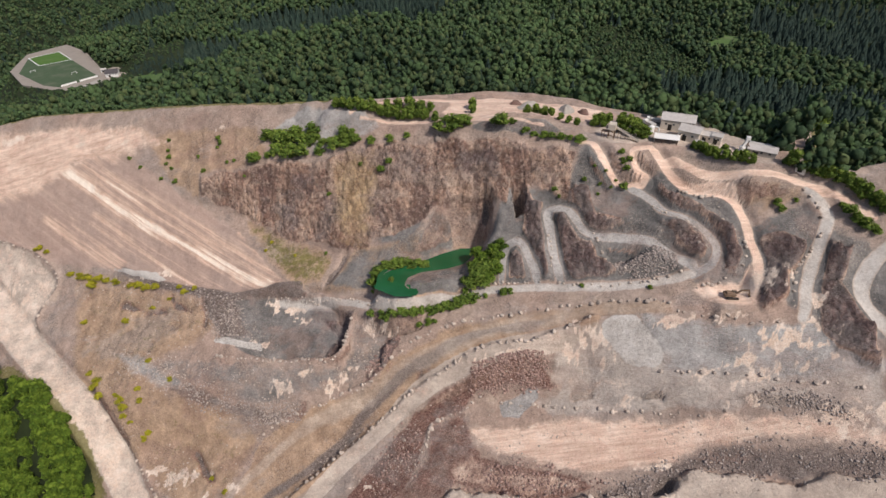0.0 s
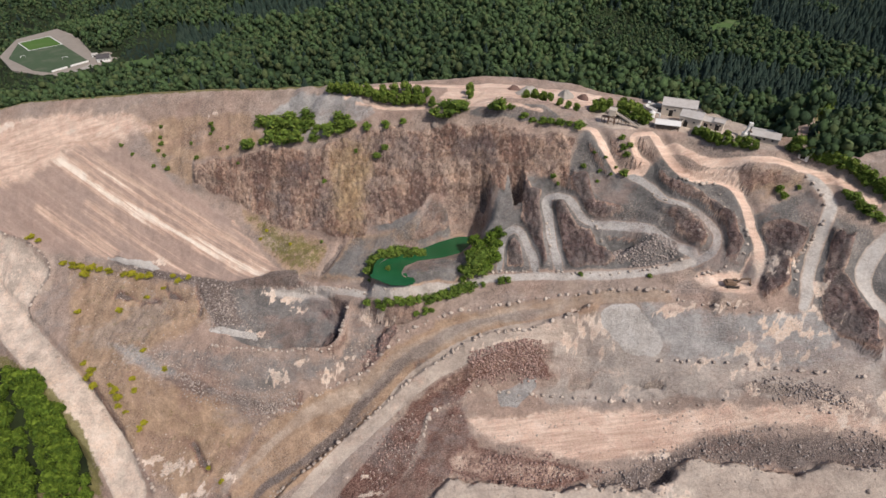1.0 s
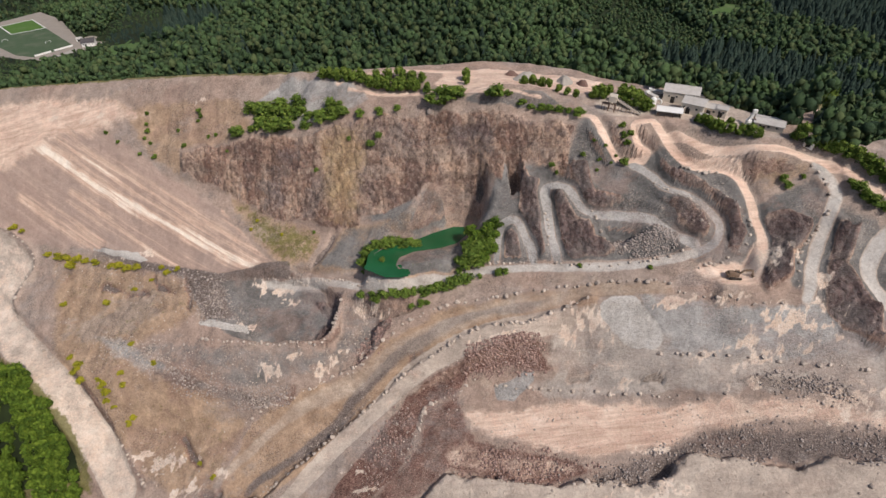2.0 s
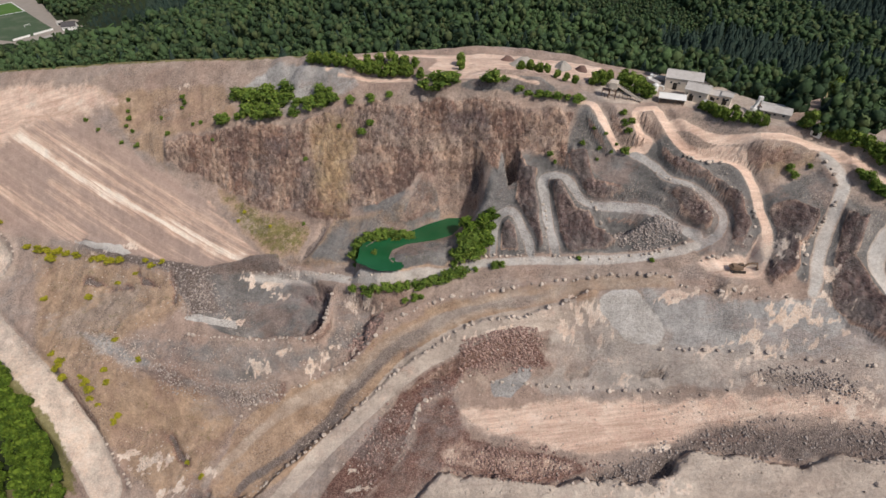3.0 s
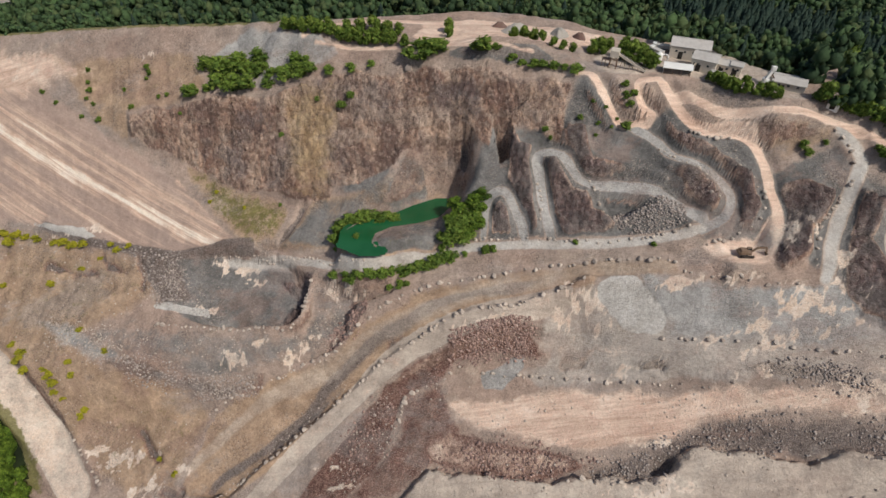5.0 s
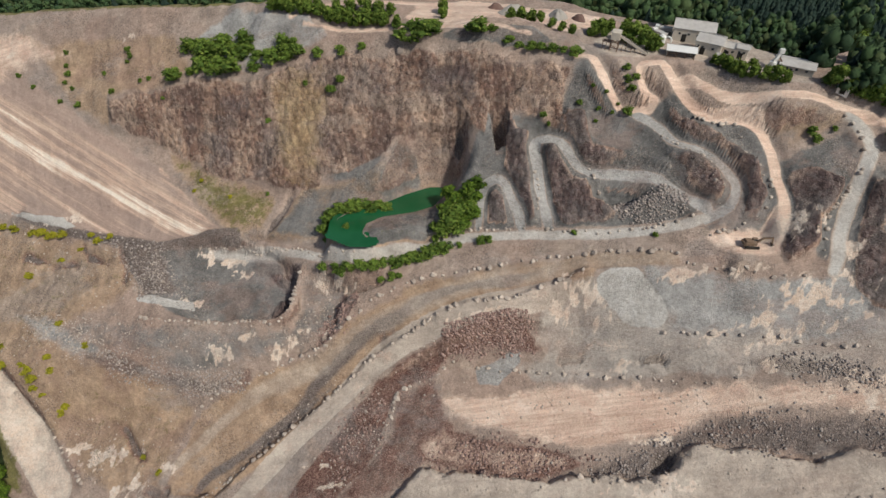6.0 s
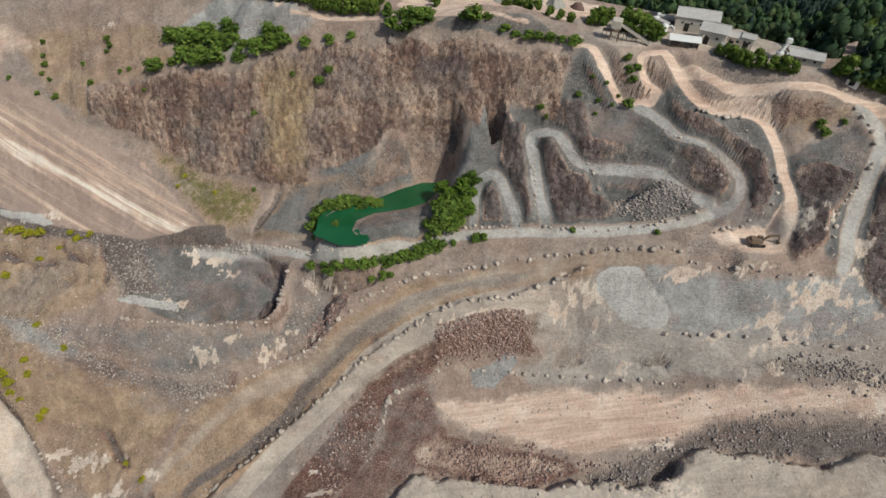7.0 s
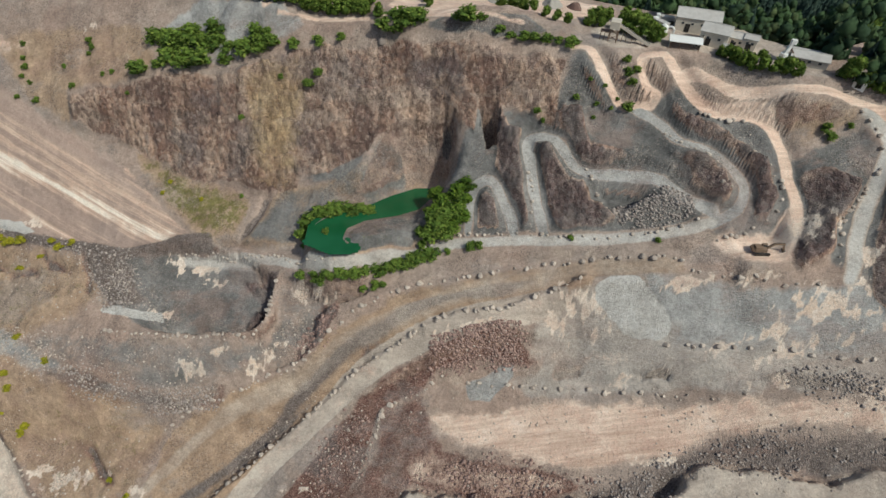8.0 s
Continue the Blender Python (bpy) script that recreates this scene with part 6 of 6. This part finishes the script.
# ---- the processing plant ----
SHEET_BEIGE = plain("beige_sheet_metal", (0.66, 0.59, 0.50), 0.6, 0.0, 0.3, 0.8, 0.1)
SHEET_GREY = plain("grey_roof_sheet", (0.56, 0.53, 0.50), 0.55, 0.0, 0.35, 0.8, 0.1)
SHEET_WHITE = plain("white_tarpaulin", (0.80, 0.79, 0.76), 0.5, 0.0, 0.1, 0.8, 0.05)
# Near-black for conveyor belts and for the painted shade of doorways.
DOOR_SHADE_AND_BELT = plain("door_shade_and_belt", (0.03, 0.028, 0.026), 0.9)
STEEL = plain("rusty_steel", (0.24, 0.16, 0.12), 0.7, 0.3, 0.5, 2.0, 0.2)
CONCRETE = plain("concrete", (0.44, 0.41, 0.37), 0.9, 0.0, 0.35, 0.8, 0.2)
GLASS = plain("window_glass", (0.05, 0.06, 0.07), 0.1, 0.0, 0.1)


def gabled(name, m, long, deep, high, rise, wall_mat, roof_mat, label, windows=3, doors=1):
    """A shed with a pitched roof: long along x, its front at y = 0."""
    b = thing(name, m, label, "building")
    part("wall", prism([(0, -2.5), (deep, -2.5), (deep, high), (deep / 2, high + rise), (0, high)], 0, long), wall_mat, b)
    for side in (0, 1):
        y0, y1 = (-0.4, deep / 2) if side == 0 else (deep + 0.4, deep / 2)
        slope = rise / (deep / 2)
        z0 = high - 0.4 * slope
        part("roof", prism([(y0, z0 + 0.02), (y1, high + rise + 0.02), (y1, high + rise + 0.24), (y0, z0 + 0.24)][:: 1 if side == 0 else -1], -0.4, long + 0.4), roof_mat, b, "sheet metal roof")
    part("ridge_cap", box(-0.4, long + 0.4, deep / 2 - 0.2, deep / 2 + 0.2, high + rise + 0.2, high + rise + 0.34), roof_mat, b)
    for k in range(windows):
        x = long * (k + 0.75) / (windows + 0.5)
        w = part("window", box(x - 0.55, x + 0.55, -0.06, 0.03, high * 0.5, high * 0.5 + 1.0), wall_mat, b)
        part("pane", box(x - 0.45, x + 0.45, -0.09, -0.05, high * 0.5 + 0.1, high * 0.5 + 0.9), GLASS, w)
    for k in range(doors):
        x = long * (k + 0.3) / (doors + 0.3)
        # A solid dark panel on the wall stands in for the doorway's inner shade.
        part("door", box(x, x + 1.8, -0.08, 0.03, -0.2, high * 0.45 + 0.6), DOOR_SHADE_AND_BELT, b, "dark panel as the shade of an open doorway")
    return b


def belt(name, a, b, wide, label, legs=2):
    """An inclined belt conveyor in its cover, on trestles."""
    c = thing(name, pose(*a), label, "conveyor")
    a, b = Vector(a), Vector(b)
    d = b - a
    part("gallery", beam((0, 0, 0), d, wide, wide * 0.9), SHEET_BEIGE, c)
    part("belt", beam(Vector((0, 0, wide * 0.47)), d + Vector((0, 0, wide * 0.47)), wide * 0.7, 0.1), DOOR_SHADE_AND_BELT, c)
    for k in range(legs):
        p = d * ((k + 0.7) / (legs + 0.4))
        ground_z = float(height_at(a.x + p.x, a.y + p.y)) - a.z - 0.4
        for s in (-0.5, 0.5):
            part("leg", beam((p.x + s * wide, p.y, p.z - wide * 0.3), (p.x + s * wide * 1.6, p.y, min(ground_z, p.z - 1)), 0.16), STEEL, c)
    return c


def at(x, y, turn=0.0, lift=0.0):
    return pose(x, y, float(height_at(x, y)) + lift, 0, 0, turn)


gabled("workshop", at(99.3, 229.1, -22), 15.5, 9.5, 5.0, 2.0, SHEET_BEIGE, SHEET_GREY, "long beige sheet metal hall with a grey pitched roof", 4, 1)
gabled("screening_house", at(103.6, 216.2, -34), 9.5, 7.5, 5.0, 1.9, SHEET_BEIGE, SHEET_GREY, "tall beige gabled screening house of the plant", 2, 1)
gabled("store_shed", at(112.9, 214.2, -34), 6.5, 5.0, 3.6, 1.2, SHEET_BEIGE, SHEET_GREY, "small beige shed with a grey roof beside the screening house", 2, 1)
gabled("control_cabin", at(117.5, 211.0, -34), 4.2, 4.0, 4.0, 0.9, SHEET_BEIGE, SHEET_GREY, "narrow beige control cabin of the plant", 2, 1)
gabled("weigh_office", at(109.3, 208.6, -34), 3.0, 2.4, 2.4, 0.6, SHEET_WHITE, SHEET_GREY, "small white office hut in the plant yard", 2, 1)
gabled("sand_shed", at(130.3, 201.1, -30), 11.5, 9.0, 2.6, 0.9, CONCRETE, SHEET_GREY, "wide low shed with a light grey roof", 3, 1)
gabled("gate_hut", at(146.2, 188.2, -25), 4.0, 3.0, 2.2, 0.8, SHEET_WHITE, SHEET_GREY, "small white hut beside the rim road", 1, 1)


def tent(m):
    t = thing("tent_hall", m, "white tarpaulin roof over an open dark stone bay", "shelter")
    part("roof", prism([(-0.5, 2.6), (2.6, 3.7), (5.6, 2.9), (5.6, 3.05), (2.6, 3.9), (-0.5, 2.8)], -0.4, 11.0), SHEET_WHITE, t, "white tarpaulin roof")
    part("back_wall", box(0, 10.6, 5.2, 5.4, -2.0, 2.8), CONCRETE, t)
    for x in (0.1, 10.5):
        part("side_wall", box(x - 0.12, x + 0.12, 0.6, 5.2, -2.0, 2.7), CONCRETE, t)
    for x in (0.3, 3.6, 7.0, 10.2):
        part("post", beam((x, 0, -1.5), (x, 0, 2.75), 0.22), STEEL, t)
    part("heap", prism([(1.0, -0.5), (5.0, -0.5), (5.0, 1.6), (3.6, 1.4)], 0.6, 9.8), GRAVEL, t, "dark heaped stone")


tent(at(91.9, 213.0, -18))


def hopper_tower(m):
    h = thing("feed_hopper", m, "concrete grey feed hopper tower on a steel frame", "hopper")
    for x in (-1.5, 1.5):
        for y in (-1.3, 1.3):
            part("leg", beam((x, y, -2.0), (x * 0.9, y * 0.9, 4.4), 0.3), STEEL, h)
    for z in (1.0, 3.0):
        part("brace", merged(beam((-1.5, -1.35, z), (1.5, -1.35, z + 1.4), 0.16), beam((1.5, -1.35, z), (-1.5, -1.35, z + 1.4), 0.16)), STEEL, h)
    part("bin", tube((0, 0, 2.8), (0, 0, 4.5), 0.6, 2.1, 4), SHEET_BEIGE, h)
    part("housing", prism([(-1.5, 4.4), (1.5, 4.4), (1.5, 7.0), (0.6, 7.9), (-0.7, 7.9), (-1.5, 7.1)], -1.7, 1.7), SHEET_BEIGE, h, "pale hopper housing")
    part("platform", box(-4.6, -1.6, -1.4, 1.4, 3.0, 3.25), STEEL, h)
    for x in (-4.4, -3.0):
        part("platform_leg", beam((x, -1.2, -2.0), (x, -1.2, 3.0), 0.22), STEEL, h)
    part("railing", merged(beam((-4.6, -1.4, 4.2), (-1.7, -1.4, 4.2), 0.08), beam((-4.6, 1.4, 4.2), (-1.7, 1.4, 4.2), 0.08), beam((-4.6, -1.4, 3.2), (-4.6, -1.4, 4.2), 0.08)), STEEL, h)


hopper_tower(at(72.7, 218.4, -25))
belt("conveyor", (74.1, 218.0, 63.7), (84.8, 213.2, 58.4), 1.1, "pale covered belt conveyor running down from the hopper", 3)
belt("conveyor", (101.5, 212.4, 58.1), (105.3, 216.0, 61.3), 0.9, "short covered belt conveyor feeding the screening house", 1)
belt("conveyor", (110.3, 221.6, 63.1), (121.8, 209.8, 59.1), 0.8, "long thin belt conveyor past the plant sheds", 3)


def cyclone(m):
    c = thing("dust_collector", m, "white round dust collector tank with a curved pipe", "tank")
    part("tank", tube((0, 0, -1.0), (0, 0, 2.9), 1.5, 1.5, 20), SHEET_WHITE, c)
    part("dome", tube((0, 0, 2.9), (0, 0, 3.7), 1.5, 0.5, 20), SHEET_WHITE, c)
    pipe = [tube((2.3 + 1.4 * math.cos(a), 0, 1.6 + 1.4 * math.sin(a)), (2.3 + 1.4 * math.cos(a + 0.42), 0, 1.6 + 1.4 * math.sin(a + 0.42)), 0.35, 0.35, 10) for a in np.arange(-0.6, 3.5, 0.4)]
    part("pipe", merged(*pipe), SHEET_WHITE, c)


cyclone(at(93.7, 225.0, -20))


def loading_tower(m):
    c = thing("loading_tower", m, "white loading tower with a slanted chute", "tower")
    part("base", tube((0, 0, -1.5), (0, 0, 2.4), 1.7, 1.3, 14), SHEET_WHITE, c)
    part("tower", beam((0, 0, 2.2), (1.1, 0.15, 5.8), 1.1, 1.0), SHEET_WHITE, c)
    part("head", box(0.4, 2.2, -0.6, 0.9, 5.6, 7.2, 0.1), SHEET_WHITE, c)
    part("chute", beam((0.9, 0, 4.6), (2.6, -0.5, 2.8), 0.4), STEEL, c)
    part("ladder", merged(*[beam((-1.2 + 0.4 * k / 8, -1.2, 0.4 * k), (-0.8 + 0.4 * k / 8, -1.2, 0.4 * k), 0.06) for k in range(9)]), STEEL, c)


loading_tower(at(128.9, 203.4, -15))


# ---- vehicles ----
PAINT_DUST = plain("dusty_paint", (0.24, 0.165, 0.115), 0.6, 0.0, 0.4, 2.0, 0.1)
RUBBER = plain("rubber", (0.035, 0.033, 0.032), 0.85)
STEEL_DARK = plain("dark_steel", (0.10, 0.075, 0.06), 0.6, 0.4, 0.4)


def excavator(m):
    e = thing("excavator", m, "dusty brown tracked excavator standing on the sandy bench", "excavator")
    for y in (-1.5, 1.5):
        t = part("track", prism([(y - 0.32, 0.0), (y + 0.32, 0.0), (y + 0.32, 0.95), (y - 0.32, 0.95)], -2.4, 2.4), RUBBER, e, "black crawler track")
        for x in (-1.9, -0.95, 0.0, 0.95, 1.9):
            part("roller", tube((x, y - 0.36, 0.45), (x, y + 0.36, 0.45), 0.33, 0.33, 12), STEEL_DARK, t)
    part("turntable", tube((0, 0, 0.8), (0, 0, 1.25), 1.0, 1.0, 18), STEEL_DARK, e)
    part("house", box(-3.0, 1.2, -1.45, 1.45, 1.2, 2.5, 0.12), PAINT_DUST, e)
    part("counterweight", box(-3.6, -2.9, -1.4, 1.4, 1.15, 2.35, 0.2), PAINT_DUST, e)
    part("engine_cover", box(-2.8, -0.6, -1.2, 1.2, 2.5, 2.95, 0.1), PAINT_DUST, e)
    cab = part("cab", box(-0.1, 1.7, 0.35, 1.45, 1.5, 3.2, 0.12), PAINT_DUST, e)
    part("window", box(0.2, 1.6, 0.3, 1.5, 2.2, 3.0), GLASS, cab)
    part("windscreen", box(1.6, 1.74, 0.5, 1.3, 1.9, 3.05), GLASS, cab)
    part("boom", merged(beam((0.9, -0.2, 1.7), (3.1, -0.2, 4.3), 0.55, 0.7), beam((2.9, -0.2, 4.15), (6.4, -0.2, 4.3), 0.5, 0.6)), PAINT_DUST, e)
    part("stick", beam((6.1, -0.2, 4.6), (7.0, -0.2, 1.8), 0.42, 0.5), PAINT_DUST, e)
    part("boom_cylinder", merged(tube((1.4, 0.25, 1.5), (3.3, 0.25, 3.6), 0.13, 0.09, 8), tube((3.6, -0.2, 4.75), (6.3, -0.2, 4.85), 0.12, 0.08, 8)), STEEL_DARK, e)
    part("bucket", prism([(-0.95, 1.9), (0.55, 1.9), (0.55, 0.9), (0.1, 0.45), (-0.95, 0.75)], 6.5, 7.7), STEEL_DARK, e, "dark steel bucket")


excavator(at(117.8, 153.6, -4))


def lorry(m, label):
    v = thing("lorry", m, label, "truck")
    part("chassis", box(-3.4, 3.4, -1.0, 1.0, 0.6, 0.95), STEEL_DARK, v)
    cab = part("cab", box(1.9, 3.5, -1.15, 1.15, 0.7, 2.8, 0.15), SHEET_WHITE, v)
    part("windscreen", box(3.46, 3.54, -0.95, 0.95, 1.7, 2.6), GLASS, cab)
    part("tipper_body", prism([(-1.2, 0.95), (1.2, 0.95), (1.3, 2.3), (-1.3, 2.3)], -3.5, 1.7), SHEET_GREY, v)
    for x in (-2.4, -1.2, 2.5):
        for y in (-1.05, 1.05):
            w = part("wheel", tube((x, y - 0.17, 0.5), (x, y + 0.17, 0.5), 0.5, 0.5, 16), RUBBER, v)
            part("rim", tube((x, y - 0.19, 0.5), (x, y + 0.19, 0.5), 0.25, 0.25, 12), SHEET_GREY, w)


lorry(at(98.6, 237.6, 160), "white tipper lorry parked in the plant yard")
lorry(at(95.0, 232.6, 120), "small pale lorry parked beside the workshop")


# ---- the sports ground in the valley ----
TURF_GREEN = plain("old_turf", (0.075, 0.115, 0.062), 0.95, 0.0, 0.3, 0.3, 0.2)
LAWN_GREEN = plain("fresh_lawn", (0.085, 0.17, 0.035), 0.95, 0.0, 0.25, 0.3, 0.2)
PAD_DUST = plain("pale_hard_standing", (0.34, 0.30, 0.26), 0.95, 0.0, 0.3, 0.15, 0.2)
LINE_WHITE = plain("white_paint", (0.78, 0.78, 0.76), 0.7, 0.0, 0.1)


def pts_of(text):
    return np.array([[float(v) for v in p.split(",")] for p in text.split()])


def slab(name, pts, z0, z1, material, label, category):
    bm = bmesh.new()
    lo, hi = ([bm.verts.new((x, y, z)) for x, y in pts] for z in (z0, z1))
    n = len(pts)
    bm.faces.new(hi)
    for k in range(n):
        bm.faces.new((lo[k], lo[(k + 1) % n], hi[(k + 1) % n], hi[k]))
    bmesh.ops.recalc_face_normals(bm, faces=bm.faces)
    ob = part(name, bm, material, None)
    return tagged(ob, label, category, kind="structure")


FIELD_Z = 0.6
slab("pavement", pts_of(PAD), -1.0, FIELD_Z, PAD_DUST, "pale hard standing round the sports ground", "pavement")
slab("playing_field", pts_of(TURF), FIELD_Z - 0.5, FIELD_Z + 0.10, TURF_GREEN, "dull green football pitch among the woods", "sports field")
slab("lawn", pts_of(LAWN), FIELD_Z - 0.5, FIELD_Z + 0.16, LAWN_GREEN, "bright green small training lawn", "sports field")
slab("parking", pts_of(PARKING), FIELD_Z - 0.5, FIELD_Z + 0.08, CONCRETE, "pale gravel car park beside the football pitch", "parking")
lw = pts_of(LAWN)
for a, b in zip(lw, np.roll(lw, -1, 0)):
    part("boundary_line", beam((*a, FIELD_Z + 0.2), (*b, FIELD_Z + 0.2), 1.1, 0.1), LINE_WHITE, bpy.data.objects["lawn"])


def barrier(a, b):
    o = thing("perimeter_board", pose(*a, FIELD_Z), "white perimeter board along the football pitch", "fence", "boards round the pitch")
    d = Vector(b) - Vector(a)
    part("panel", beam((0, 0, 1.0), (d.x, d.y, 1.0), 0.3, 1.6), LINE_WHITE, o)
    for k in range(6):
        part("post", beam((d.x * k / 5, d.y * k / 5 + 0.2, 0), (d.x * k / 5, d.y * k / 5 + 0.2, 1.7), 0.15), STEEL, o)


tf = pts_of(TURF)
barrier(tf[4] + (tf[3] - tf[4]) * 0.02, tf[4] + (tf[3] - tf[4]) * 0.42)
barrier(tf[4] + (tf[3] - tf[4]) * 0.5, tf[4] + (tf[3] - tf[4]) * 0.98)


def goal(m):
    g = thing("football_goal", m, "white football goal on the pitch", "goal", "goals on the pitch")
    for x in (-2.5, 2.5):
        part("post", tube((x, 0, 0), (x, 0, 2.0), 0.14), LINE_WHITE, g)
    part("crossbar", tube((-2.5, 0, 2.0), (2.5, 0, 2.0), 0.14), LINE_WHITE, g)


mid_turf = tf.mean(0)
goal(pose(*(mid_turf + (tf[0] - mid_turf) * 0.55), FIELD_Z + 0.1, 0, 0, 60))
goal(pose(*(mid_turf + (tf[3] - mid_turf) * 0.5), FIELD_Z + 0.1, 0, 0, 60))
ROOF_DARK = plain("dark_slate_roof", (0.085, 0.08, 0.085), 0.7, 0.0, 0.3)
gabled("clubhouse", pose(-361.0, 499.0, FIELD_Z, 0, 0, 18), 11.5, 8.5, 3.6, 3.0, LINE_WHITE, ROOF_DARK, "white clubhouse with a dark pitched roof beside the pitch", 4, 1)
gabled("kiosk", pose(-376.0, 516.0, FIELD_Z, 0, 0, 20), 5.0, 4.0, 2.4, 1.0, LINE_WHITE, SHEET_GREY, "small white kiosk beside the football pitch", 2, 1)
